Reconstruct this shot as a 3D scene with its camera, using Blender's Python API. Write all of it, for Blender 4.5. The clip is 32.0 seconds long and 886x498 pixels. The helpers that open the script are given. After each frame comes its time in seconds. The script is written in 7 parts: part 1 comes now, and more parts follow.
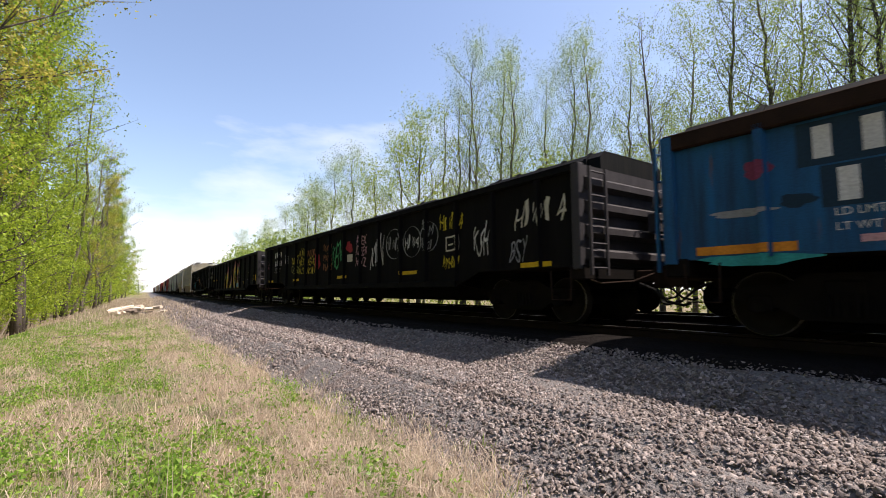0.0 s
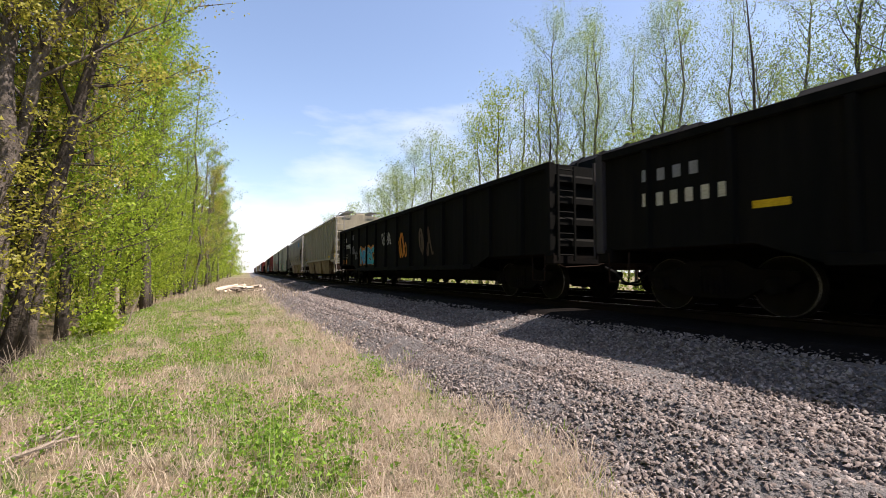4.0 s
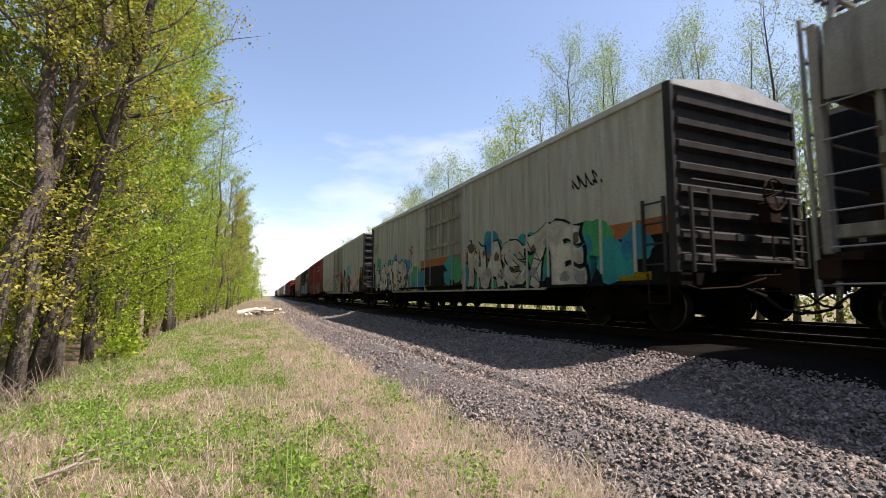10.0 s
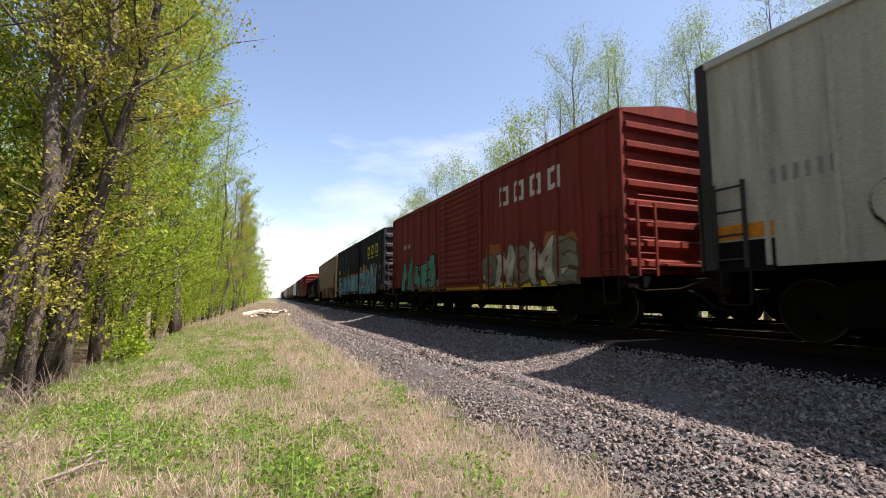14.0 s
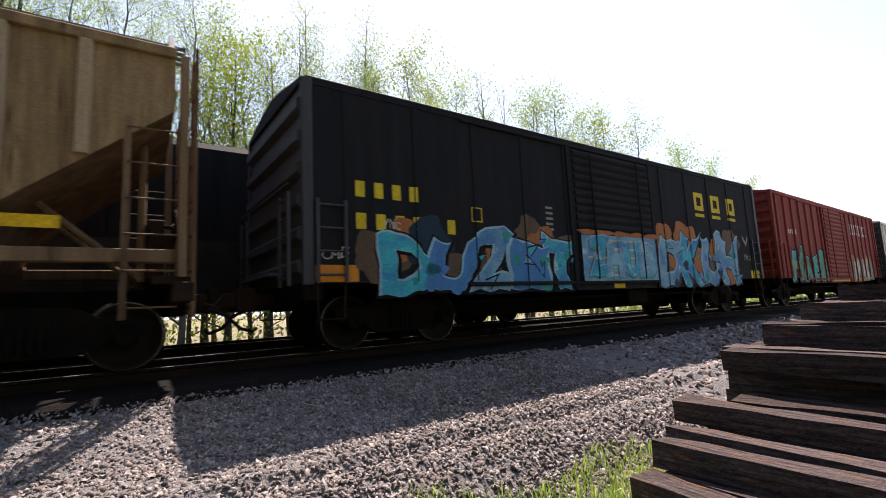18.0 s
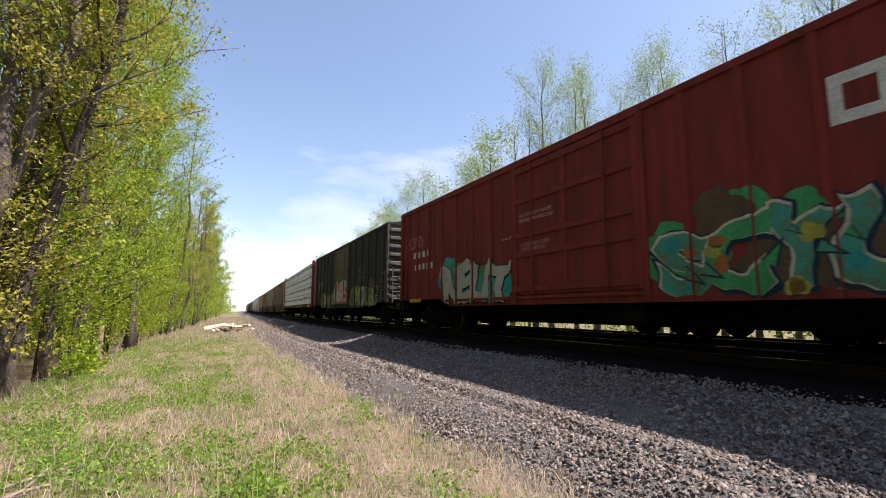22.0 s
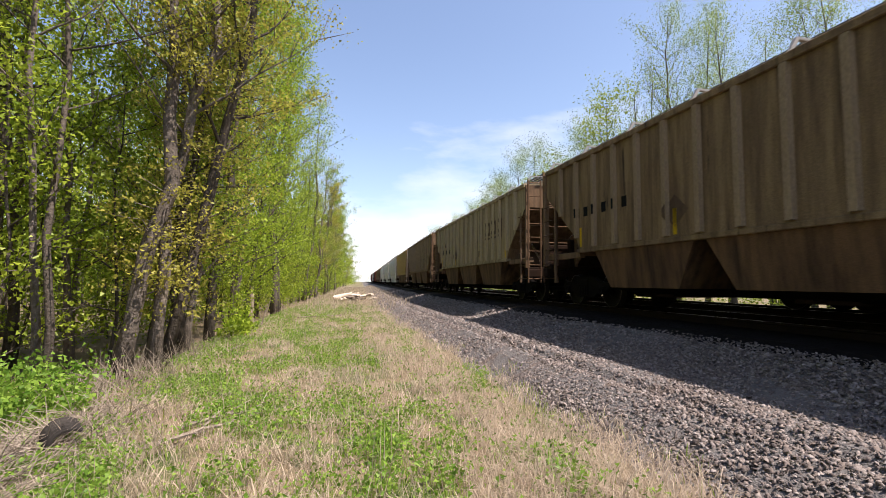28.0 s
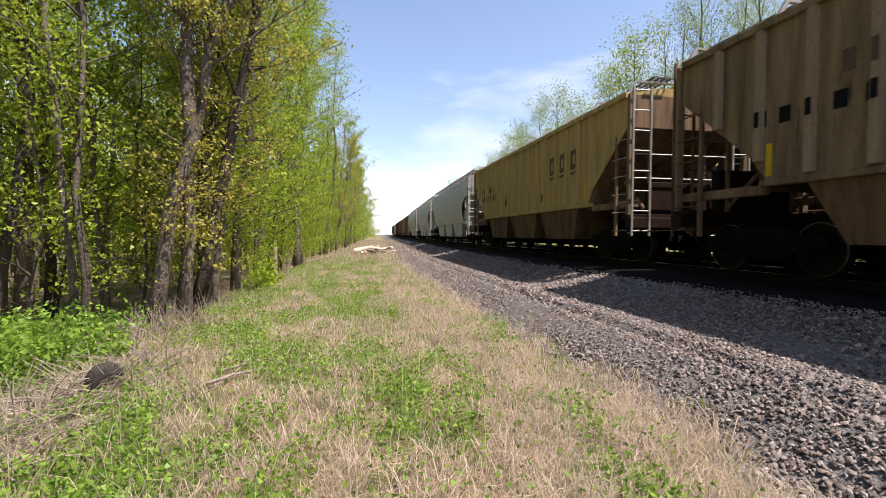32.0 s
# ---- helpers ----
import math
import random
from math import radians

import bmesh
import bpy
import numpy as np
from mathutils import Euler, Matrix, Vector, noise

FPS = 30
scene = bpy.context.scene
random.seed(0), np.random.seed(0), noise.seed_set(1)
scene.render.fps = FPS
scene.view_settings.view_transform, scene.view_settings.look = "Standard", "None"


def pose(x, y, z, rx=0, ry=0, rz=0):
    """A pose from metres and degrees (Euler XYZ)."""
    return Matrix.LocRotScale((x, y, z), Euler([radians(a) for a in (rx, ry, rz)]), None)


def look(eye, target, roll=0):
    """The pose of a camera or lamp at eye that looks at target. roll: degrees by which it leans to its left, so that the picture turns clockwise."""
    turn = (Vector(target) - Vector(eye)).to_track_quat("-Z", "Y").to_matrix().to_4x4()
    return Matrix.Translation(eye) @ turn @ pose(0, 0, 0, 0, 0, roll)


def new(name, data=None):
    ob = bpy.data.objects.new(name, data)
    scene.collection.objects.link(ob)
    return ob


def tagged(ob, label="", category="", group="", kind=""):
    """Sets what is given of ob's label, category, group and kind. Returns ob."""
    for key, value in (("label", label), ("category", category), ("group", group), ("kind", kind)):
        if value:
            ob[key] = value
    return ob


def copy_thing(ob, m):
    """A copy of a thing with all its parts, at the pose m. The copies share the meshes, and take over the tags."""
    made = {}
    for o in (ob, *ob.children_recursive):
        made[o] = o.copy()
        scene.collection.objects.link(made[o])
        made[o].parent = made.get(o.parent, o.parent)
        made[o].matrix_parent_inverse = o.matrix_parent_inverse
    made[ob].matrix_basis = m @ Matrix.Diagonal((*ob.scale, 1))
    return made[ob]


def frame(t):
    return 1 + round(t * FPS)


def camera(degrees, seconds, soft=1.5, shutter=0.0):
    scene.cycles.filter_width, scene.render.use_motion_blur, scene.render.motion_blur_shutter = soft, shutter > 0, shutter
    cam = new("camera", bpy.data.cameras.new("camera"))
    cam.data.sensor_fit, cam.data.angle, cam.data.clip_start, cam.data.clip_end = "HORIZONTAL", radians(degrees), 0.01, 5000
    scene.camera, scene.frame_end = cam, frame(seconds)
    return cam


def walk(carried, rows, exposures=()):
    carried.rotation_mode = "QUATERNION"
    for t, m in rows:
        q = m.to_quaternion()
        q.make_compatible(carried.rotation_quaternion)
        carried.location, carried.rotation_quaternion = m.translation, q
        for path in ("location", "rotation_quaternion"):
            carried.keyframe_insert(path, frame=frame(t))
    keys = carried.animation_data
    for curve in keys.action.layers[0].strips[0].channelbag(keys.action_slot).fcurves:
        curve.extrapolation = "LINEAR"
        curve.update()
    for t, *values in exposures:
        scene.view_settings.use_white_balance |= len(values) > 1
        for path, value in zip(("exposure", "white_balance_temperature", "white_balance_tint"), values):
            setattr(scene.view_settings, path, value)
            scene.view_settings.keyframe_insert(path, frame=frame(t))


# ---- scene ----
# the camera stands on the verge beside the line and turns after the train
cam = camera(87.0, 32.0, soft=0.5, shutter=0.12)
EYE = (0.0, 0.0, 1.6)


def aim(yaw, pitch, roll):
    a, b = radians(yaw), radians(pitch)
    way = Vector((-math.sin(a) * math.cos(b), math.cos(a) * math.cos(b), math.sin(b)))
    return look(EYE, Vector(EYE) + way, roll)


walk(cam, [(t, aim(yaw, pitch, roll)) for t, yaw, pitch, roll in (
    (0, -32.27, 5.12, -0.21), (0.5, -30.08, 4.92, -0.24), (1, -28.58, 4.81, -0.18), (1.5, -26.82, 4.48, -0.11),
    (2, -25.01, 4.00, -0.11), (2.5, -23.65, 3.53, -0.05), (3, -22.88, 3.19, 0.09), (3.5, -22.40, 2.93, 0.04),
    (5.5, -23.56, 2.92, 0.26), (6, -22.56, 3.65, 0.25), (6.5, -22.01, 4.30, 0.12), (7, -21.78, 4.93, 0.17),
    (7.5, -21.51, 5.38, 0.20), (8, -21.24, 5.59, 0.14), (8.5, -20.98, 5.69, 0.05), (9, -20.72, 5.74, 0.02),
    (9.5, -20.52, 5.79, 0.05), (10, -20.36, 5.74, 0.12), (10.5, -20.17, 5.63, 0.04), (11, -20.08, 5.42, 0.15),
    (11.5, -20.07, 5.36, 0.21), (12, -20.08, 5.31, 0.21), (12.5, -20.04, 5.42, 0.17), (13, -20.02, 5.73, 0.11),
    (13.5, -19.71, 5.72, -0.01), (15.5, -23.99, 7.45, 0.10), (16, -29.71, 7.56, -0.02), (16.5, -43.28, 7.59, -0.45),
    (17, -66.57, 7.12, -0.94), (17.5, -94.03, 6.18, -1.45), (18, -119.96, 6.96, -2.76), (18.5, -98.50, 8.83, -1.16),
    (19, -61.82, 11.77, -0.03), (19.5, -43.78, 12.08, 0.12), (20, -36.40, 11.42, 0.04), (20.5, -31.74, 10.80, 0.00),
    (21, -28.37, 10.27, 0.07), (21.5, -25.77, 8.95, 0.18), (22, -23.51, 7.70, 0.30), (22.5, -20.83, 6.60, 0.38),
    (23, -17.95, 5.59, 0.38), (23.5, -15.72, 4.87, 0.40), (24, -14.06, 4.28, 0.40), (24.5, -12.75, 3.96, 0.35),
    (25, -11.92, 3.84, 0.33), (25.5, -11.23, 4.16, 0.38), (26, -10.71, 4.53, 0.46), (26.5, -10.32, 4.56, 0.43),
    (28.5, -9.63, 3.74, 0.49), (29, -9.30, 3.38, 0.45), (29.5, -8.80, 2.85, 0.47), (30, -7.95, 1.81, 0.42),
    (30.5, -7.53, 0.92, 0.33), (31, -7.20, -0.10, 0.38), (31.5, -7.04, -1.20, 0.34), (32, -7.52, -1.70, 0.42))],
    exposures=[(0, 1.08, 6800, 17), (16.6, 1.08, 6800, 17), (17.4, 1.12, 6800, 18), (18, 1.5, 6900, 20), (18.6, 1.16, 6800, 18), (19.2, 1.08, 6800, 17), (32, 1.08, 6800, 17)])

# the line: straight ahead, then an arc that bends away behind the camera
RAIL = 0.99
SPEED = 9.6
RADIUS, TANGENT, NEAREST = 560.0, 45.0, 7.95
ARC = RADIUS * math.asin(TANGENT / RADIUS)
STRAIGHT_X = NEAREST - (RADIUS - math.sqrt(RADIUS ** 2 - TANGENT ** 2))


def track(s, d=0.0):
    """Place and heading of the line d metres to the camera's side of the track's centre, s metres along it."""
    if s >= ARC:
        return Vector((STRAIGHT_X - d, TANGENT + s - ARC, 0)), 0.0
    a = (ARC - s) / RADIUS
    return Vector((STRAIGHT_X + RADIUS - (RADIUS + d) * math.cos(a), TANGENT - (RADIUS + d) * math.sin(a), 0)), a


# daylight: blue sky with thin cloud low down, sun high behind the train
SUN_AZ, SUN_EL = radians(-122), radians(60)
world = bpy.data.worlds.new("sky")
scene.world = world
world.use_nodes = True
wt = world.node_tree
sky = wt.nodes.new("ShaderNodeTexSky")
sky.sky_type, sky.sun_disc = "NISHITA", False
sky.sun_elevation, sky.sun_rotation = SUN_EL, -SUN_AZ
sky.dust_density, sky.air_density, sky.ozone_density = 1.2, 1.0, 1.3
back = wt.nodes["Background"]
back.inputs[1].default_value = 0.118
coord = wt.nodes.new("ShaderNodeTexCoord")
mapping = wt.nodes.new("ShaderNodeMapping")
mapping.inputs["Scale"].default_value = (1.6, 1.6, 5.5)
mapping.inputs["Location"].default_value = (0.35, 0.1, 0.2)
cloud = wt.nodes.new("ShaderNodeTexNoise")
cloud.inputs["Scale"].default_value, cloud.inputs["Detail"].default_value, cloud.inputs["Roughness"].default_value = 1.7, 7, 0.55
split = wt.nodes.new("ShaderNodeSeparateXYZ")
low = wt.nodes.new("ShaderNodeMapRange")
low.inputs[1].default_value, low.inputs[2].default_value, low.inputs[3].default_value, low.inputs[4].default_value = 0.0, 0.36, 0.42, -0.16
total = wt.nodes.new("ShaderNodeMath")
ramp = wt.nodes.new("ShaderNodeMapRange")
ramp.inputs[1].default_value, ramp.inputs[2].default_value, ramp.inputs[4].default_value = 0.5, 1.0, 0.95
mix = wt.nodes.new("ShaderNodeMix")
mix.data_type = "RGBA"
mix.inputs["B"].default_value = (5.7, 5.85, 6.3, 1)
wt.links.new(coord.outputs["Generated"], mapping.inputs["Vector"])
wt.links.new(mapping.outputs[0], cloud.inputs["Vector"])
wt.links.new(coord.outputs["Generated"], split.inputs[0])
wt.links.new(split.outputs["Z"], low.inputs[0])
wt.links.new(cloud.outputs["Fac"], total.inputs[0])
wt.links.new(low.outputs[0], total.inputs[1])
wt.links.new(total.outputs[0], ramp.inputs[0])
wt.links.new(ramp.outputs[0], mix.inputs["Factor"])
wt.links.new(sky.outputs[0], mix.inputs["A"])
wt.links.new(mix.outputs["Result"], back.inputs[0])
sun = new("sun", bpy.data.lights.new("sun", "SUN"))
sun.data.energy, sun.data.angle, sun.data.color = 5.0, radians(0.53), (1, 0.94, 0.86)
to_sun = Vector((-math.sin(SUN_AZ) * math.cos(SUN_EL), math.cos(SUN_AZ) * math.cos(SUN_EL), math.sin(SUN_EL)))
sun.matrix_world = look(to_sun * 60, (0, 0, 0))


# ---- materials ----
def surface(name, a, b, scale=2.0, fine=40.0, rough=0.8, metal=0.0, bump=0.3, stretch=(1, 1, 1), c=None, c_from=0.62, spots=3.0, vary=0.0, amount=0.75, distance=0.01):
    """Two tones by broad noise, a third in patches, fine grain in colour and relief."""
    m = bpy.data.materials.new(name)
    m.use_nodes = True
    t = m.node_tree
    bsdf = t.nodes["Principled BSDF"]
    tc = t.nodes.new("ShaderNodeTexCoord")
    mp = t.nodes.new("ShaderNodeMapping")
    mp.inputs["Scale"].default_value = stretch
    t.links.new(tc.outputs["Object"], mp.inputs["Vector"])

    def noise_at(size, detail=5.0, plain=False):
        n = t.nodes.new("ShaderNodeTexNoise")
        n.inputs["Scale"].default_value, n.inputs["Detail"].default_value, n.inputs["Roughness"].default_value = size, detail, 0.6
        t.links.new((tc.outputs["Object"] if plain else mp.outputs[0]), n.inputs["Vector"])
        return n.outputs["Fac"]

    def blend(factor, x, y, lo, hi, top=1.0):
        r = t.nodes.new("ShaderNodeMapRange")
        r.inputs[1].default_value, r.inputs[2].default_value, r.inputs[4].default_value = lo, hi, top
        t.links.new(factor, r.inputs[0])
        k = t.nodes.new("ShaderNodeMix")
        k.data_type = "RGBA"
        t.links.new(r.outputs[0], k.inputs["Factor"])
        for socket, v in (("A", x), ("B", y)):
            if isinstance(v, tuple):
                k.inputs[socket].default_value = (*v, 1)
            else:
                t.links.new(v, k.inputs[socket])
        return k.outputs["Result"]

    grain = noise_at(fine, 3.0, True)
    colour = blend(noise_at(scale), a, b, 0.35, 0.7, amount)
    if c:
        colour = blend(noise_at(spots, 8.0), colour, c, c_from, c_from + 0.08)
    dark = t.nodes.new("ShaderNodeMix")
    dark.data_type, dark.blend_type = "RGBA", "MULTIPLY"
    dark.inputs["Factor"].default_value = 0.45
    t.links.new(colour, dark.inputs["A"])
    spread = t.nodes.new("ShaderNodeMapRange")
    spread.inputs[1].default_value, spread.inputs[2].default_value, spread.inputs[3].default_value, spread.inputs[4].default_value = 0.3, 0.7, 0.35, 1.35
    spread.clamp = False
    t.links.new(grain, spread.inputs[0])
    t.links.new(spread.outputs[0], dark.inputs["B"])
    out = dark.outputs["Result"]
    if vary:
        info = t.nodes.new("ShaderNodeObjectInfo")
        v = t.nodes.new("ShaderNodeMapRange")
        v.inputs[3].default_value, v.inputs[4].default_value = 1 - vary, 1 + vary
        t.links.new(info.outputs["Random"], v.inputs[0])
        k = t.nodes.new("ShaderNodeMix")
        k.data_type, k.blend_type = "RGBA", "MULTIPLY"
        k.inputs["Factor"].default_value = 1
        t.links.new(out, k.inputs["A"])
        t.links.new(v.outputs[0], k.inputs["B"])
        out = k.outputs["Result"]
    t.links.new(out, bsdf.inputs["Base Color"])
    rr = t.nodes.new("ShaderNodeMapRange")
    rr.inputs[3].default_value, rr.inputs[4].default_value = max(rough - 0.18, 0.05), min(rough + 0.15, 1)
    t.links.new(grain, rr.inputs[0])
    t.links.new(rr.outputs[0], bsdf.inputs["Roughness"])
    bsdf.inputs["Metallic"].default_value = metal
    bsdf.inputs["Specular IOR Level"].default_value = 0.13 if max(a) > 0.03 else 0.05
    if bump:
        bp = t.nodes.new("ShaderNodeBump")
        bp.inputs["Strength"].default_value, bp.inputs["Distance"].default_value = bump, distance
        t.links.new(grain, bp.inputs["Height"])
        t.links.new(bp.outputs[0], bsdf.inputs["Normal"])
    return m


def paint(name, rgb, grime=(0.05, 0.045, 0.04), amount=0.6, rough=0.6, rust=None, rust_from=0.66):
    """Weathered car paint with streaks that run down the sides."""
    return surface(name, rgb, grime, 2.1, 55, rough + 0.1, 0.0, 0.12, (2.2, 2.2, 0.22), rust, rust_from, 2.4, 0.0, min(1, amount + 0.12))


def foliage(name, a, b):
    m = bpy.data.materials.new(name)
    m.use_nodes = True
    t = m.node_tree
    t.nodes.remove(t.nodes["Principled BSDF"])
    out = t.nodes["Material Output"]
    geo = t.nodes.new("ShaderNodeNewGeometry")
    k = t.nodes.new("ShaderNodeMix")
    k.data_type = "RGBA"
    k.inputs["A"].default_value, k.inputs["B"].default_value = (*a, 1), (*b, 1)
    t.links.new(geo.outputs["Random Per Island"], k.inputs["Factor"])
    d, tr, g = t.nodes.new("ShaderNodeBsdfDiffuse"), t.nodes.new("ShaderNodeBsdfTranslucent"), t.nodes.new("ShaderNodeBsdfGlossy")
    g.inputs["Roughness"].default_value = 0.45
    one, two = t.nodes.new("ShaderNodeMixShader"), t.nodes.new("ShaderNodeMixShader")
    one.inputs[0].default_value, two.inputs[0].default_value = 0.5, 0.012
    for n in (d, tr):
        t.links.new(k.outputs["Result"], n.inputs["Color"])
    t.links.new(d.outputs[0], one.inputs[1])
    t.links.new(tr.outputs[0], one.inputs[2])
    t.links.new(one.outputs[0], two.inputs[1])
    t.links.new(g.outputs[0], two.inputs[2])
    t.links.new(two.outputs[0], out.inputs["Surface"])
    return m


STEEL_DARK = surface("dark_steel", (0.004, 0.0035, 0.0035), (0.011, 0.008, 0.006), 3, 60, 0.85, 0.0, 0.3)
STEEL_BROWN = surface("rusty_steel", (0.026, 0.015, 0.01), (0.01, 0.007, 0.006), 3, 60, 0.85, 0.0, 0.4)
TREAD = surface("worn_tread", (0.5, 0.48, 0.46), (0.3, 0.28, 0.26), 6, 80, 0.3, 1.0, 0.1)
# rail rust and sleeper wood, deepened in colour for shade beneath the cars
RAIL_SIDE = surface("rail_rust_and_shade", (0.02, 0.012, 0.009), (0.01, 0.008, 0.006), 4, 70, 0.85, 0.0, 0.4)
SLEEPER = surface("sleeper_wood_and_shade", (0.012, 0.0095, 0.008), (0.025, 0.02, 0.017), 2, 45, 0.9, 0, 0.7, (6, 1, 6), vary=0.3)
BLACK = surface("black_paint", (0.012, 0.012, 0.012), (0.025, 0.023, 0.02), 2, 60, 0.6, 0, 0.1)
# bed toned darker than the loose stones, as the shade in their gaps
STONE = surface("ballast_stone", (0.15, 0.138, 0.134), (0.085, 0.078, 0.077), 5, 34, 0.92, 0, 1.0, distance=0.04, c=(0.14, 0.11, 0.095), c_from=0.57, spots=1.5)
GROUND = surface("verge_soil", (0.24, 0.18, 0.12), (0.13, 0.115, 0.06), 0.9, 30, 0.95, 0, 0.9, c=(0.07, 0.095, 0.028), c_from=0.5, spots=0.8, distance=0.05)
LITTER = surface("leaf_litter", (0.24, 0.175, 0.115), (0.14, 0.115, 0.07), 1.2, 26, 0.95, 0, 0.9, c=(0.05, 0.08, 0.02), c_from=0.58, spots=0.9, distance=0.05)
BARK = surface("bark", (0.15, 0.125, 0.105), (0.06, 0.05, 0.042), 3, 22, 0.95, 0, 0.9, (5, 5, 0.8), vary=0.25, distance=0.03)
BARK_DARK = surface("dark_bark", (0.1, 0.083, 0.069), (0.042, 0.035, 0.028), 3, 22, 0.95, 0, 0.9, (5, 5, 0.8), vary=0.25, distance=0.03)
LEAF = foliage("spring_leaf", (0.105, 0.175, 0.014), (0.34, 0.44, 0.045))
LEAF_LIGHT = foliage("young_leaf", (0.12, 0.19, 0.035), (0.34, 0.41, 0.11))
LEAF_OLIVE = foliage("olive_leaf", (0.2, 0.195, 0.03), (0.43, 0.395, 0.075))
LEAF_YELLOW = foliage("yellow_leaf", (0.12, 0.18, 0.015), (0.33, 0.395, 0.042))
WEED = foliage("weed_leaf", (0.09, 0.19, 0.022), (0.25, 0.38, 0.06))
STRAW = foliage("dry_grass", (0.31, 0.245, 0.18), (0.58, 0.485, 0.38))
GREEN_BLADE = foliage("green_grass", (0.13, 0.22, 0.03), (0.31, 0.39, 0.08))


# ---- mesh building ----
class Shape:
    """Collects faces for one mesh."""

    def __init__(self):
        self.v, self.f = [], []

    def add(self, verts, faces):
        n = len(self.v)
        self.v += [tuple(p) for p in verts]
        self.f += [tuple(i + n for i in face) for face in faces]
        return self

    def box(self, x0, x1, y0, y1, z0, z1, c=0.0):
        if not c:
            return self.add([(x, y, z) for x in (x0, x1) for y in (y0, y1) for z in (z0, z1)],
                            [(0, 1, 3, 2), (4, 6, 7, 5), (0, 4, 5, 1), (2, 3, 7, 6), (0, 2, 6, 4), (1, 5, 7, 3)])
        poly = [(y0 + c, z0), (y1 - c, z0), (y1, z0 + c), (y1, z1 - c), (y1 - c, z1), (y0 + c, z1), (y0, z1 - c), (y0, z0 + c)]
        inner = [(y0 + c, z0 + c), (y1 - c, z0 + c), (y1 - c, z0 + c), (y1 - c, z1 - c), (y1 - c, z1 - c), (y0 + c, z1 - c), (y0 + c, z1 - c), (y0 + c, z0 + c)]
        verts = [(x0, *p) for p in inner] + [(x0 + c, *p) for p in poly] + [(x1 - c, *p) for p in poly] + [(x1, *p) for p in inner]
        faces = [tuple(reversed(range(8))), tuple(range(24, 32))]
        for r in range(3):
            faces += [(r * 8 + i, r * 8 + (i + 1) % 8, r * 8 + 8 + (i + 1) % 8, r * 8 + 8 + i) for i in range(8)]
        return self.add(verts, faces)

    def prism(self, poly, a, b, axis="x"):
        n = len(poly)
        if axis == "x":
            verts = [(a, *p) for p in poly] + [(b, *p) for p in poly]
        elif axis == "y":
            verts = [(p[0], a, p[1]) for p in poly] + [(p[0], b, p[1]) for p in poly]
        else:
            verts = [(*p, a) for p in poly] + [(*p, b) for p in poly]
        return self.add(verts, [tuple(range(n)), tuple(reversed(range(n, 2 * n)))] + [(i, n + i, n + (i + 1) % n, (i + 1) % n) for i in range(n)])

    def tube(self, pts, radii, n=6, cap=True):
        pts = [Vector(p) for p in pts]
        if not isinstance(radii, (list, tuple)):
            radii = [radii] * len(pts)
        base = len(self.v)
        side = None
        for i, p in enumerate(pts):
            way = (pts[min(i + 1, len(pts) - 1)] - pts[max(i - 1, 0)]).normalized()
            if side is None:
                side = way.orthogonal().normalized()
            side = (side - way * side.dot(way)).normalized()
            other = way.cross(side)
            for k in range(n):
                a = 2 * math.pi * k / n
                self.v.append(tuple(p + (side * math.cos(a) + other * math.sin(a)) * radii[i]))
        for i in range(len(pts) - 1):
            for k in range(n):
                self.f.append((base + i * n + k, base + i * n + (k + 1) % n, base + (i + 1) * n + (k + 1) % n, base + (i + 1) * n + k))
        if cap:
            self.f.append(tuple(base + k for k in reversed(range(n))))
            self.f.append(tuple(base + (len(pts) - 1) * n + k for k in range(n)))
        return self

    def wheel(self, x, y, z, rings, n=24):
        """A turned shape about an axis along x: rings of (x offset, radius)."""
        base = len(self.v)
        for dx, r in rings:
            for k in range(n):
                a = 2 * math.pi * k / n
                self.v.append((x + dx, y + r * math.cos(a), z + r * math.sin(a)))
        for i in range(len(rings) - 1):
            for k in range(n):
                self.f.append((base + i * n + k, base + i * n + (k + 1) % n, base + (i + 1) * n + (k + 1) % n, base + (i + 1) * n + k))
        return self

    def mesh(self, name, mat, smooth=False):
        me = bpy.data.meshes.new(name)
        me.from_pydata(self.v, [], self.f)
        me.materials.append(mat)
        if smooth:
            me.polygons.foreach_set("use_smooth", [True] * len(me.polygons))
        return me


def part(name, shape, mat=None, parent=None, label="", smooth=False):
    """Links a shape, or a mesh that is already there, as one object under a thing or part."""
    me = shape.mesh(name, mat, smooth) if isinstance(shape, Shape) else shape
    ob = new(name, me)
    ob.parent = parent
    if label:
        ob["label"] = label
    return ob


def np_mesh(name, co, faces, mat):
    """A mesh from arrays of places and of equal-sided faces."""
    co, faces = np.asarray(co, np.float32), np.asarray(faces, np.int32)
    me = bpy.data.meshes.new(name)
    m, k = faces.shape
    me.vertices.add(len(co))
    me.vertices.foreach_set("co", co.ravel())
    me.loops.add(m * k)
    me.loops.foreach_set("vertex_index", faces.ravel())
    me.polygons.add(m)
    me.polygons.foreach_set("loop_start", np.arange(0, m * k, k, dtype=np.int32))
    me.update(calc_edges=True)
    me.materials.append(mat)
    return me


def thing(name, label, category, group=""):
    return tagged(new(name), label, category, group)


# ---- ground, ballast, track ----
BENCH = [(5.5, -0.02), (5.05, 0.05), (4.7, 0.24), (4.48, 0.34), (4.36, 0.35), (4.27, 0.29), (4.18, 0.3), (4.05, 0.39), (3.2, 0.44), (2.6, 0.6), (1.95, 0.8), (1.5, 0.82), (-5.9, 0.82), (-6.6, 0.72), (-8.2, 0.25), (-9.0, 0.1)]
BENCH_D, BENCH_Z = [-d for d, _ in BENCH], [z for _, z in BENCH]


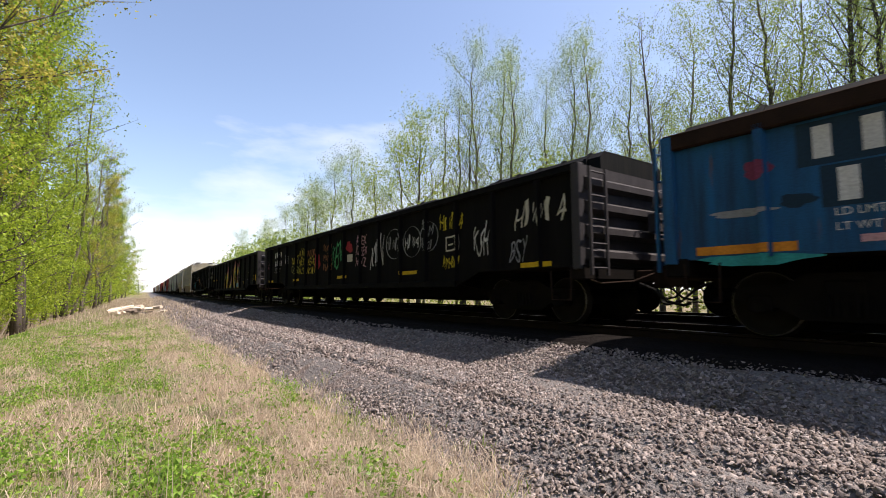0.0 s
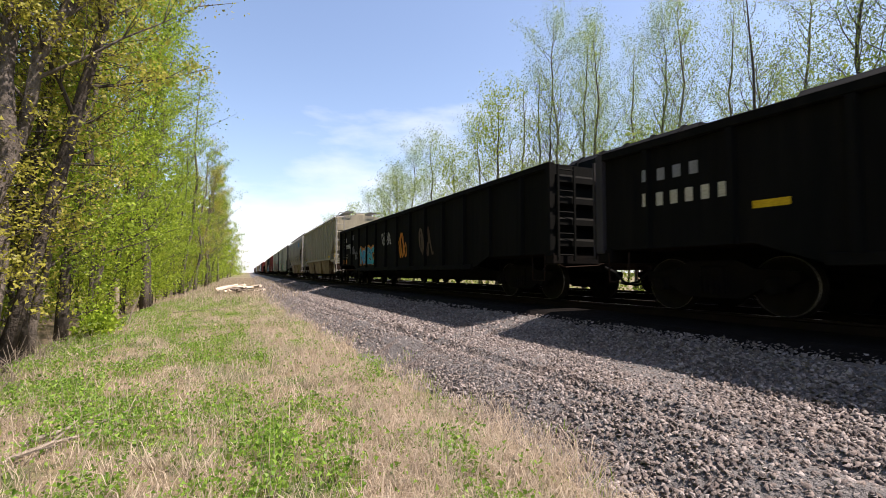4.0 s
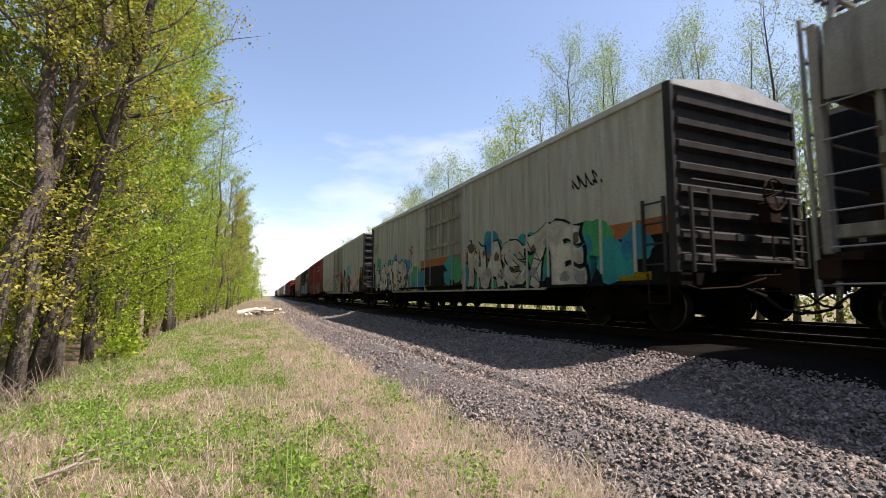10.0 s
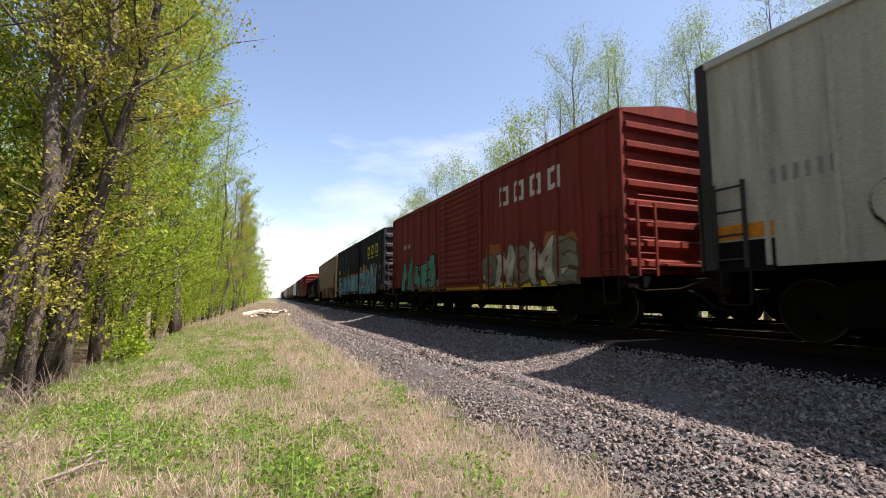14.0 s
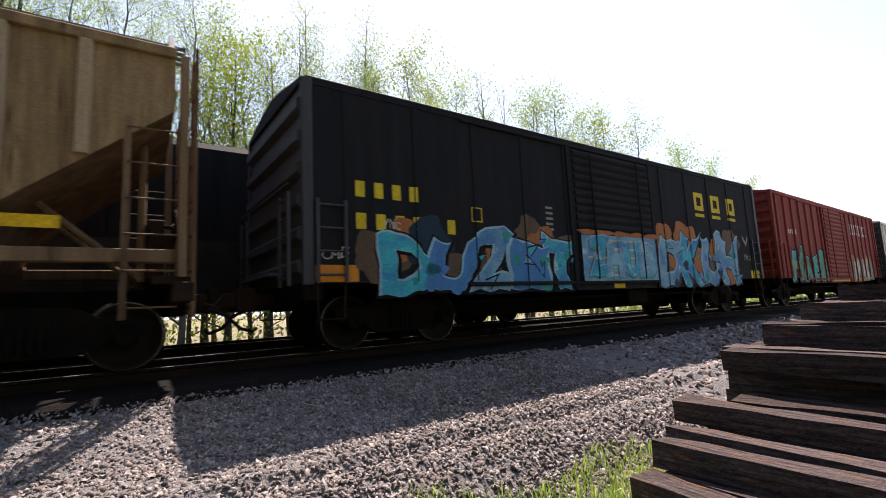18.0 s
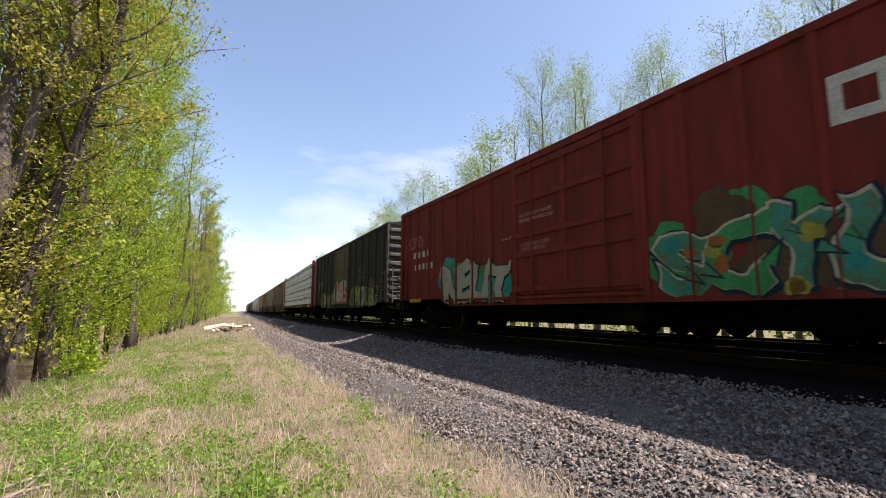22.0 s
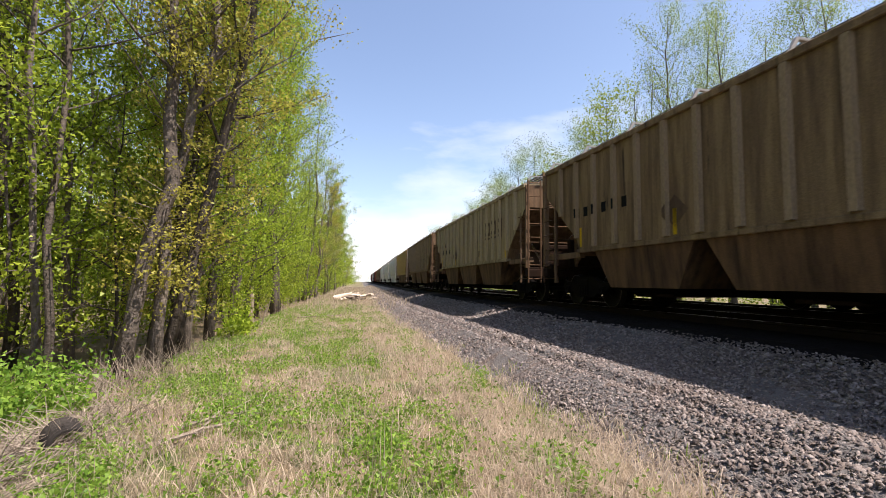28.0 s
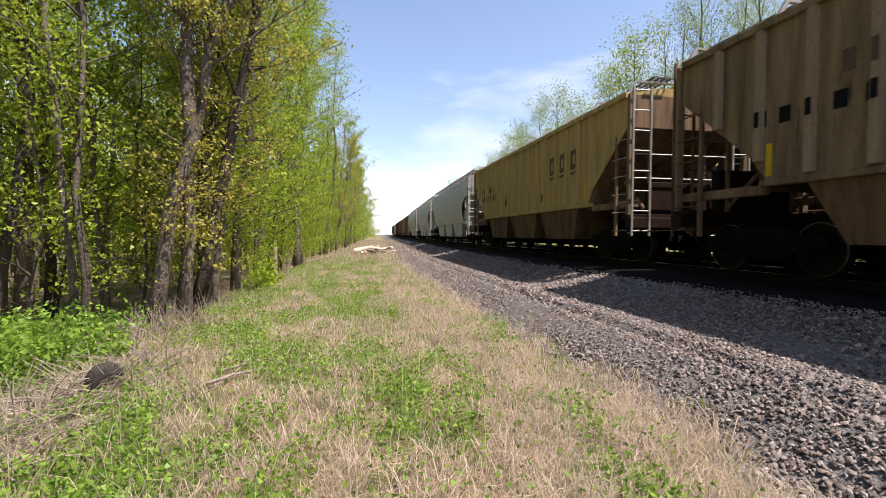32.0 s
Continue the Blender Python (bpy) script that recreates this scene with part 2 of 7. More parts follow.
def bench_height(d):
    return float(np.interp(-d, BENCH_D, BENCH_Z))


def line_gap(x, y):
    """How far a place on the camera's side lies from the track's centre."""
    if y >= TANGENT:
        return STRAIGHT_X - x
    return math.hypot(x - STRAIGHT_X - RADIUS, y - TANGENT) - RADIUS


def ground_height(x, y):
    """The verge is flat, dips into the wood on one side and lies level beyond the tracks."""
    wob = noise.noise(Vector((x * 0.35, y * 0.35, 0))) * 0.06 + noise.noise(Vector((x * 1.3, y * 1.3, 4))) * 0.025
    dip = max(0.0, min(1.0, (-2.6 - x - 0.02 * y) / 2.2)) if x < 0 else 0.0
    dip = dip * dip * (3 - 2 * dip)
    return wob - 0.42 * dip


def spaced(lo, hi, near, steps):
    """Values from lo to hi, dense round near."""
    out, v = [near], near
    gap = steps
    while v < hi:
        v += gap
        gap *= 1.13
        out.append(min(v, hi))
    v, gap = near, steps
    while v > lo:
        v -= gap
        gap *= 1.13
        out.append(max(v, lo))
    return sorted(set(out))


xs, ys = spaced(-1500, 1500, 0, 0.3), spaced(-1500, 2500, 4, 0.3)
shape = Shape()
for y in ys:
    for x in xs:
        shape.v.append((x, y, ground_height(x, y) if abs(x) < 60 and abs(y) < 200 else (-0.4 if x < 0 else 0.0)))
w = len(xs)
ground_me = bpy.data.meshes.new("ground")
ground_me.from_pydata(shape.v, [], [(j * w + i, j * w + i + 1, (j + 1) * w + i + 1, (j + 1) * w + i) for j in range(len(ys) - 1) for i in range(w - 1)])
ground_me.materials.append(GROUND)
ground_me.materials.append(LITTER)
for poly in ground_me.polygons:
    c = poly.center
    poly.material_index = 1 if c.x < (-3.6 if c.y > 8 or c.y < 1 else -2.75) - 0.015 * c.y + 0.35 * math.sin(c.y * 1.7) else 0
    poly.use_smooth = True
tagged(new("ground", ground_me), "grassy verge and leaf-covered woodland floor", "ground", kind="structure")


def strip(name, mat, profile, s0=-420, s1=900, step=4.0, rough_by=0.0):
    sh = Shape()
    s, n = s0, len(profile)
    rows = 0
    while s <= s1:
        for d, z in profile:
            p, _ = track(s, d)
            sh.v.append((p.x, p.y, z + (noise.noise(Vector((p.x * 1.7, p.y * 1.7, 9))) * rough_by)))
        rows += 1
        s += step
    sh.f = [(j * n + i, j * n + i + 1, (j + 1) * n + i + 1, (j + 1) * n + i) for j in range(rows - 1) for i in range(n - 1)]
    return sh


# oil-stained stone, coloured darker still for the shade under the train
OIL_AND_SHADE = surface("oil_and_shade_ballast", (0.011, 0.009, 0.008), (0.006, 0.005, 0.005), 4, 40, 0.95, 0, 1.0, distance=0.04)
tagged(part("track_bed", strip("track_bed", OIL_AND_SHADE, [(2.25, 0.70), (2.1, 0.765), (1.93, 0.83), (1.5, 0.836), (-5.9, 0.836), (-6.1, 0.8)], -420, 900, 1.5, 0.03), OIL_AND_SHADE), "oily ballast between the rails, with the train's shade in its colour", "ballast", kind="structure")
tagged(part("ballast", strip("ballast", STONE, BENCH, -420, 900, 1.5, 0.05), STONE), "grey crushed stone track bed", "ballast", kind="structure")

# rails with head, web and foot
SECTION = [(-0.07, 0.0), (-0.07, 0.012), (-0.012, 0.03), (-0.012, 0.125), (-0.036, 0.14), (-0.036, 0.166), (-0.03, 0.172)]
SECTION = SECTION + [(-d, z) for d, z in reversed(SECTION)]
for row in (0.0, -4.3):
    for gauge in (0.7535, -0.7535):
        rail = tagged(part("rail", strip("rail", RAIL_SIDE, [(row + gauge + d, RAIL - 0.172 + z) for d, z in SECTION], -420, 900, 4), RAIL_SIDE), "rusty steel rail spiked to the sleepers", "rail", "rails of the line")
        part("running_surface", strip("top", TREAD, [(row + gauge + 0.03, RAIL - 0.001), (row + gauge + 0.028, RAIL + 0.001), (row + gauge - 0.028, RAIL + 0.001), (row + gauge - 0.03, RAIL - 0.001)], -420, 900, 4), TREAD, rail, "bright worn rail head")
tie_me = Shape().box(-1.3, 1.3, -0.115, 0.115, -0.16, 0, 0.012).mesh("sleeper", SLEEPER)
bed = Shape()
rng = random.Random(5)
for row in (0.0, -4.3):
    for i in range(-90, 210):
        s = i * 0.5
        p, a = track(s, row)
        m = Matrix.Translation((p.x, p.y, RAIL - 0.165)) @ Matrix.Rotation(a + rng.uniform(-0.015, 0.015), 4, "Z") @ Matrix.Translation((rng.uniform(-0.06, 0.06), 0, 0))
        if row == 0.0 and -20 <= i < 60:
            ob = tagged(new("sleeper", tie_me), "weathered dark wooden sleeper bedded in ballast", "sleeper", "sleepers under the rails")
            ob.matrix_world = m
        else:
            bed.add([m @ v.co for v in tie_me.vertices], [tuple(f.vertices) for f in tie_me.polygons])
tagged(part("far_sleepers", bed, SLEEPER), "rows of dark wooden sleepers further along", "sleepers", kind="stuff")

# loose stones on the ballast, thick near the camera
rs = np.random.RandomState(11)
cube = np.array([(-1, -1, -0.8), (1, -1, -0.8), (1, 1, -0.8), (-1, 1, -0.8), (-0.8, -0.8, 0.8), (0.8, -0.8, 0.8), (0.8, 0.8, 0.8), (-0.8, 0.8, 0.8)]) * 0.72
cube_f = [(4, 5, 6), (4, 6, 7), (0, 1, 5), (0, 5, 4), (1, 2, 6), (1, 6, 5), (2, 3, 7), (2, 7, 6), (3, 0, 4), (3, 4, 7)]
kinds = [cube * rs.uniform(0.6, 1.25, (8, 1)) + rs.normal(0, 0.2, (8, 3)) for _ in range(20)]


def stones(name, s0, s1, d0, d1, count, lo, hi):
    s, d = rs.uniform(s0, s1, count), rs.uniform(d0, d1, count)
    a = np.where(s < ARC, (ARC - s) / RADIUS, 0.0)
    x = np.where(s < ARC, STRAIGHT_X + RADIUS - (RADIUS + d) * np.cos(a), STRAIGHT_X - d)
    y = np.where(s < ARC, TANGENT - (RADIUS + d) * np.sin(a), TANGENT + s - ARC)
    z = np.interp(-d, BENCH_D, BENCH_Z) + rs.uniform(-0.008, 0.018, count)
    size = rs.uniform(lo, hi, count) * rs.choice([0.7, 1.0, 1.0, 1.25], count)
    yaw = rs.uniform(0, 2 * np.pi, count)
    shp = np.array(kinds)[rs.randint(0, 20, count)] * np.stack([rs.uniform(0.8, 1.3, count), rs.uniform(0.6, 1.0, count), rs.uniform(0.45, 0.8, count)], -1)[:, None, :]
    tilt = rs.normal(0, 0.35, (count, 2))
    c, si = np.cos(yaw)[:, None], np.sin(yaw)[:, None]
    px, py, pz = shp[..., 0], shp[..., 1], shp[..., 2]
    qz = pz + px * tilt[:, :1] + py * tilt[:, 1:]
    co = np.stack([c * px - si * py, si * px + c * py, qz], -1) * size[:, None, None] + np.stack([x, y, z], -1)[:, None, :]
    faces = np.array(cube_f)[None] + (np.arange(count) * 8)[:, None, None]
    me = np_mesh(name, co.reshape(-1, 3), faces.reshape(-1, 3), STONE_LOOSE)
    return tagged(new(name, me), "angular grey and brown ballast stones", "stones", kind="stuff")


def loose_stone():
    m = surface("loose_stone", (0.215, 0.194, 0.188), (0.1, 0.092, 0.092), 7, 120, 0.88, 0, 0.5)
    t = m.node_tree
    bsdf = t.nodes["Principled BSDF"]
    link = bsdf.inputs["Base Color"].links[0]
    geo = t.nodes.new("ShaderNodeNewGeometry")
    cr = t.nodes.new("ShaderNodeValToRGB")
    e = cr.color_ramp.elements
    e[0].color, e[1].color = (0.5, 0.47, 0.47, 1), (1.55, 1.5, 1.45, 1)
    mid = e.new(0.45)
    mid.color = (0.95, 0.85, 0.78, 1)
    k = t.nodes.new("ShaderNodeMix")
    k.data_type, k.blend_type = "RGBA", "MULTIPLY"
    k.inputs["Factor"].default_value = 1
    t.links.new(geo.outputs["Random Per Island"], cr.inputs[0])
    t.links.new(link.from_socket, k.inputs["A"])
    t.links.new(cr.outputs[0], k.inputs["B"])
    t.links.new(k.outputs["Result"], bsdf.inputs["Base Color"])
    return m


STONE_LOOSE = loose_stone()
stones("ballast_stones", -5.5, 8, 2.05, 5.25, 48000, 0.014, 0.026)
stones("ballast_stones", 8, 26, 2.1, 5.2, 12000, 0.021, 0.038)
stones("ballast_stones", 26, 60, 2.1, 5.2, 4500, 0.045, 0.075)
stones("ballast_stones", -30, -5.5, 2.1, 5.2, 5000, 0.035, 0.07)


# ---- the train ----
# Cars: local z is height over the rails, -y the way they go, -x the camera's side.
AXLE = 0.86
HALF = 1.6


def bogie_meshes():
    side = Shape()
    prof = [(-1.15, 0.50), (-1.15, 0.62), (-0.62, 0.66), (-0.34, 0.80), (0.34, 0.80), (0.62, 0.66), (1.15, 0.62), (1.15, 0.50), (1.02, 0.42), (0.74, 0.42), (0.42, 0.24), (-0.42, 0.24), (-0.74, 0.42), (-1.02, 0.42)]
    side.prism(prof, -0.09, 0.09)
    for k in range(-2, 3):
        side.tube([(-0.11, k * 0.085, 0.3), (-0.11, k * 0.085, 0.56)], 0.035, 8)
    for y in (-AXLE, AXLE):
        side.box(-0.14, 0.14, y - 0.14, y + 0.14, 0.33, 0.55, 0.03)
        side.wheel(-0.14, y, 0.42, [(0, 0.0), (-0.03, 0.07), (-0.03, 0.1), (0.0, 0.115)], 12)
    bolster = Shape().box(-1.1, 1.1, -0.2, 0.2, 0.42, 0.72, 0.03).wheel(0, 0, 0.42, [(-0.9, 0.04), (0.9, 0.04)], 8)
    for y in (-0.36, 0.36):
        bolster.box(-1.0, 1.0, y - 0.05, y + 0.05, 0.36, 0.46)
    axle = Shape()
    R = 0.4255
    for sgn in (-1, 1):
        axle.wheel(sgn * 0.7535, 0, 0, [(sgn * -0.07, 0.0), (sgn * -0.07, R + 0.025), (sgn * -0.045, R + 0.025), (sgn * -0.035, R), (sgn * 0.065, R - 0.004), (sgn * 0.067, R - 0.016), (sgn * 0.065, R - 0.05), (sgn * 0.02, R - 0.075), (sgn * 0.0, 0.2), (sgn * 0.05, 0.12), (sgn * 0.05, 0.0)], 26)
    axle.wheel(0, 0, 0, [(-1.0, 0.0), (-1.0, 0.075), (1.0, 0.075), (1.0, 0.0)], 12)
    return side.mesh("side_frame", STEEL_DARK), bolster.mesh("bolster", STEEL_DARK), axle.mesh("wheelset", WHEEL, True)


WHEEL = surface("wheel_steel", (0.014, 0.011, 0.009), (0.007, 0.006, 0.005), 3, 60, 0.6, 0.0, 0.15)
RIM = surface("wheel_rim", (0.2, 0.185, 0.17), (0.1, 0.09, 0.08), 5, 80, 0.4, 0.9, 0.05)
SIDE_ME, BOLSTER_ME, AXLE_ME = bogie_meshes()
AXLE_ME.materials.append(RIM)
for poly in AXLE_ME.polygons:
    c = poly.center
    if abs(c.x) > 0.79 and math.hypot(c.y, c.z) > 0.41 and abs(c.x) > 0.81:
        poly.material_index = 1
knuckle = Shape().box(-0.12, 0.12, -0.75, 0.1, 0.74, 0.96, 0.02)
knuckle.prism([(-0.2, -0.72), (0.02, -0.72), (0.17, -0.9), (0.17, -1.0), (0.05, -1.04), (-0.02, -0.9), (-0.12, -0.86), (-0.2, -0.98)], 0.66, 1.02, "z")
COUPLER_ME = knuckle.mesh("coupler", STEEL_BROWN)
HOSE_ME = Shape().tube([(-0.35, -0.3, 0.72), (-0.35, -0.55, 0.62), (-0.3, -0.75, 0.42), (-0.18, -0.95, 0.36), (-0.08, -1.02, 0.4)], 0.028, 6).mesh("brake_hose", BLACK)
LEVER_ME = Shape().tube([(-1.45, -0.12, 0.78), (-1.42, -0.3, 0.72), (-0.6, -0.34, 0.76), (-0.2, -0.5, 0.9)], 0.016, 5).mesh("cut_lever", STEEL_BROWN)
SPINNING = []
TRAIN = []


def running_gear(root, length, inset=1.75):
    for end in (-1, 1):
        truck = new("bogie")
        truck.parent = root
        truck.location = (0, end * (length / 2 - inset), 0)
        for sgn in (-1, 1):
            fr = part("side_frame", SIDE_ME, parent=truck)
            fr.location = (sgn * 0.98, 0, 0)
            if sgn > 0:
                fr.rotation_euler = (0, 0, math.pi)
        part("bolster", BOLSTER_ME, parent=truck)
        for y in (-AXLE, AXLE):
            ax = part("wheelset", AXLE_ME, parent=truck)
            SPINNING.append((ax, y))
            ax.location = (0, y, 0.4255)
        turn = Matrix.Rotation(0 if end < 0 else math.pi, 4, "Z")
        at = Matrix.Translation((0, end * (length / 2 - 0.02), 0)) @ turn
        for nm, me in (("coupler", COUPLER_ME), ("brake_hose", HOSE_ME), ("cut_lever", LEVER_ME)):
            part(nm, me, parent=root).matrix_local = at


def ladder(name, root, x, y, z0, z1, across, rungs, mat, gap=0.42, label="", r=0.017):
    """Two stiles with their rungs as parts; across is 'x' or 'y'."""
    sh = Shape()
    for k in (-gap / 2, gap / 2):
        dx, dy = (k, 0) if across == "x" else (0, k)
        sh.box(x + dx - 0.022, x + dx + 0.022, y + dy - 0.022, y + dy + 0.022, z0, z1)
    stiles = part(name, sh, mat, root, label)
    d = Vector((gap / 2 + 0.02, 0, 0)) if across == "x" else Vector((0, gap / 2 + 0.02, 0))
    me = RUNGS.get((mat.name, across, gap))
    if me is None:
        me = RUNGS[(mat.name, across, gap)] = Shape().tube([-d, d], r, 5).mesh("rung", mat)
    for i in range(rungs):
        part("rung", me, parent=stiles).location = (x, y, z0 + 0.12 + (z1 - z0 - 0.2) * i / (rungs - 1))


RUNGS = {}


def brake_wheel(root, y, z, mat, x=0.35, out=-1):
    sh = Shape()
    ring = [(x + 0.27 * math.cos(a), y, z + 0.27 * math.sin(a)) for a in [i * math.pi / 8 for i in range(17)]]
    sh.tube(ring, 0.02, 5, False)
    for i in range(4):
        a = i * math.pi / 2 + 0.4
        sh.tube([(x, y, z), (x + 0.27 * math.cos(a), y, z + 0.27 * math.sin(a))], 0.014, 4)
    sh.tube([(x, y, z), (x, y - out * 0.18, z)], 0.035, 6)
    part("brake_wheel", sh, mat, root)
    part("brake_gear", Shape().box(x - 0.16, x + 0.16, y - out * 0.1 - 0.1, y - out * 0.1 + 0.1, z - 0.5, z - 0.12, 0.03).tube([(x, y - out * 0.08, z - 0.5), (x, y - out * 0.08, z - 1.3)], 0.015, 5), mat, root)


# ---- lettering and painted pictures ----
TEXTS = {}


def outline_text(text, bold=0.0):
    """Flat letters as places (u, v) and faces, one unit high, with long edges cut so that they can be bent."""
    if (text, bold) not in TEXTS:
        cu = bpy.data.curves.new("letters", "FONT")
        cu.body, cu.offset, cu.resolution_u, cu.fill_mode = text, bold, 3, "FRONT"
        ob = bpy.data.objects.new("letters", cu)
        me = bpy.data.meshes.new_from_object(ob)
        if len(text) == 1:
            bm = bmesh.new()
            bm.from_mesh(me)
            bmesh.ops.subdivide_edges(bm, edges=[e for e in bm.edges if e.calc_length() > 0.16], cuts=3)
            bmesh.ops.triangulate(bm, faces=bm.faces[:])
            bm.to_mesh(me)
            bm.free()
        TEXTS[(text, bold)] = ([(v.co.x, v.co.y) for v in me.vertices], [tuple(p.vertices) for p in me.polygons])
        bpy.data.objects.remove(ob)
        bpy.data.curves.remove(cu)
        bpy.data.meshes.remove(me)
    return TEXTS[(text, bold)]


class Side:
    """The camera's side of a car: u metres from its rear end towards its front, v over the rails."""

    def __init__(self, root, length, x=-HALF, ribs=(), rib_out=0.0, rib_w=0.1):
        self.root, self.length, self.x, self.ribs, self.rib_out, self.rib_w = root, length, x, ribs, rib_out, rib_w
        self.lift, self.level = 0.004, 0.0

    def sheet(self, name, verts, faces, mat, lift=None, label=""):
        lift = self.lift if lift is None else lift
        sh = Shape()
        sh.add([(self.x - lift, self.length / 2 - u, v) for u, v in verts], [tuple(reversed(f)) for f in faces])
        if self.ribs and self.rib_out:
            lo, hi = min(u for u, _ in verts), max(u for u, _ in verts)
            for u0 in self.ribs:
                if lo < u0 + self.rib_w / 2 and hi > u0 - self.rib_w / 2:
                    bm = bmesh.new()
                    vs = [bm.verts.new((self.x - self.rib_out - lift, self.length / 2 - u, v)) for u, v in verts]
                    for f in faces:
                        try:
                            bm.faces.new([vs[i] for i in reversed(f)])
                        except ValueError:
                            pass
                    y0 = self.length / 2 - u0
                    for yy, nn in ((y0 - self.rib_w / 2, (0, -1, 0)), (y0 + self.rib_w / 2, (0, 1, 0))):
                        bmesh.ops.bisect_plane(bm, geom=bm.verts[:] + bm.edges[:] + bm.faces[:], plane_co=(0, yy, 0), plane_no=nn, clear_outer=True)
                    bm.verts.index_update()
                    sh.add([v.co[:] for v in bm.verts], [tuple(v.index for v in f.verts) for f in bm.faces])
                    bm.free()
        return part(name, sh, mat, self.root, label)

    def bar(self, u, v, w, h, mat, name="painted_mark", lift=None):
        return self.sheet(name, [(u, v), (u + w, v), (u + w, v + h), (u, v + h)], [(0, 1, 2, 3)], mat, lift)

    def bars(self, u, v, w, h, n, mat, gap=0.38):
        """Lettering that names an owner or a number: one plain bar for each sign."""
        step = w / n
        gap = max(gap, 0.52)
        for i in range(n):
            a, b = u + i * step, u + i * step + step * (1 - gap)
            self.sheet("lettering", [(a, v + h * 0.08), (b, v + h * 0.08), (b, v + h * 0.95), (a, v + h * 0.95)], [(0, 1, 2, 3)], mat)

    def words(self, text, u, v, h, mat, wide=1.0):
        verts, faces = outline_text(text)
        return self.sheet("lettering", [(u + x * h * 1.38 * wide, v + y * h * 1.38) for x, y in verts], faces, mat)

    def blob(self, u, v, ru, rv, mat, lift, seed=0, floor=None, name="painted_cloud"):
        """A sprayed patch with an uneven rim."""
        m = 26
        pts = []
        for i in range(m):
            a = 2 * math.pi * i / m
            k = 1 + 0.12 * math.sin(3 * a + seed) + 0.09 * math.sin(5 * a + seed * 2.3) + 0.05 * math.sin(9 * a + seed)
            y = v + rv * k * math.sin(a)
            pts.append((u + ru * k * math.cos(a), y if floor is None else max(floor, y)))
        self.sheet(name, pts + [(u, v)], [(i, (i + 1) % m, m) for i in range(m)], mat, lift)

    def mural(self, letters, u, v, w, h, fill, edge, seed=1, glow=None, proud=0.0, thick=0.085, halo=None, shine=None, spots=None, rise=0.0, bend=1.0, spikes=0):
        """A spray-painted piece: fat jostling letters in several coats, over patches of other colours."""
        r = random.Random(seed)
        self.level += 0.006
        at = self.level + proud
        fills = fill if isinstance(fill, (list, tuple)) else [fill]
        n = len(letters)
        step = w / n
        placed = []
        for i, ch in enumerate(letters):
            verts, faces = outline_text(ch, 0.06)
            x0, x1 = min(p[0] for p in verts), max(p[0] for p in verts)
            y0, y1 = min(p[1] for p in verts), max(p[1] for p in verts)
            lean, drop, tall = r.uniform(-0.15, 0.3) * bend, r.uniform(0, 0.06) * h, r.uniform(0.86, 1.06) + rise * i / n
            placed.append((ch, u + i * step, step * r.uniform(1.04, 1.16), v + drop, h * tall, lean, (x0, x1, y0, y1), r.uniform(0, 6)))
        if glow:
            glows = glow if isinstance(glow, (list, tuple)) else [glow]
            for k in range(2 * n + 3):
                ru = r.uniform(0.2, 0.34) * h
                self.blob(u + w * (k + 0.5) / (2 * n + 3) + r.uniform(-0.1, 0.1), v + h * r.choice([0.3, 0.45, 0.6, 0.85, 1.0]), max(ru * r.uniform(1.0, 1.7), w / (2 * n)), ru * r.uniform(0.9, 1.5), glows[k % len(glows)], at - 0.001 + 0.0002 * (k % 4), k + seed, v - 0.02)
        coats = []
        if halo:
            coats.append((thick + 0.1, [halo], "painted_halo", 0, 0))
        coats.append((thick + 0.035, [edge], "painted_outline", 0.02, -0.02))
        if shine:
            coats.append((0.072, [shine], "painted_shine", 0, 0))
            coats.append((0.054, fills, "painted_letter", 0.014, -0.016))
        else:
            coats.append((0.066, fills, "painted_letter", 0, 0))
        for layer, (bold, mats, name, du, dv) in enumerate(coats):
            for i, (ch, uu, ww, vv, hh, lean, (x0, x1, y0, y1), ph) in enumerate(placed):
                verts, faces = outline_text(ch, bold)
                va = []
                for x, y in verts:
                    fx, fy = (x - x0) / (x1 - x0), (y - y0) / (y1 - y0)
                    pu = uu + fx * ww + lean * (fy - 0.5) * hh * 0.5 + bend * (0.06 * h * math.sin(5 * fy + ph) + 0.035 * h * math.sin(11 * fy + 3 * ph))
                    pv = vv + fy * hh + bend * (0.09 * hh * math.sin(4.5 * fx + ph) * fy + 0.03 * hh * math.sin(12 * fx + ph))
                    va.append((pu + du * h, max(v - 0.04 * h, pv + dv * h)))
                self.sheet(name, va, faces, mats[i % len(mats)], at + 0.0015 + 0.0014 * layer + 0.0004 * (i % 2))
                if spots and layer == len(coats) - 1:
                    for _ in range(3):
                        f = faces[r.randrange(len(faces))]
                        cu, cv = sum(va[j][0] for j in f) / len(f), sum(va[j][1] for j in f) / len(f)
                        q = r.uniform(0.05, 0.12) * h
                        self.blob(cu, cv, q * r.uniform(0.8, 1.5), q, spots[r.randrange(len(spots))], at + 0.0015 + 0.0014 * (layer + 1), r.uniform(0, 6), v - 0.02, "painted_spot")
        for k in range(spikes):
            cu, cv = u + w * r.random(), v + h * r.uniform(0.1, 0.95)
            a, q = r.choice([-1, 1]) * r.uniform(0.2, 1.2), r.uniform(0.12, 0.3) * h
            du, dv = math.cos(a) * q, math.sin(a) * q
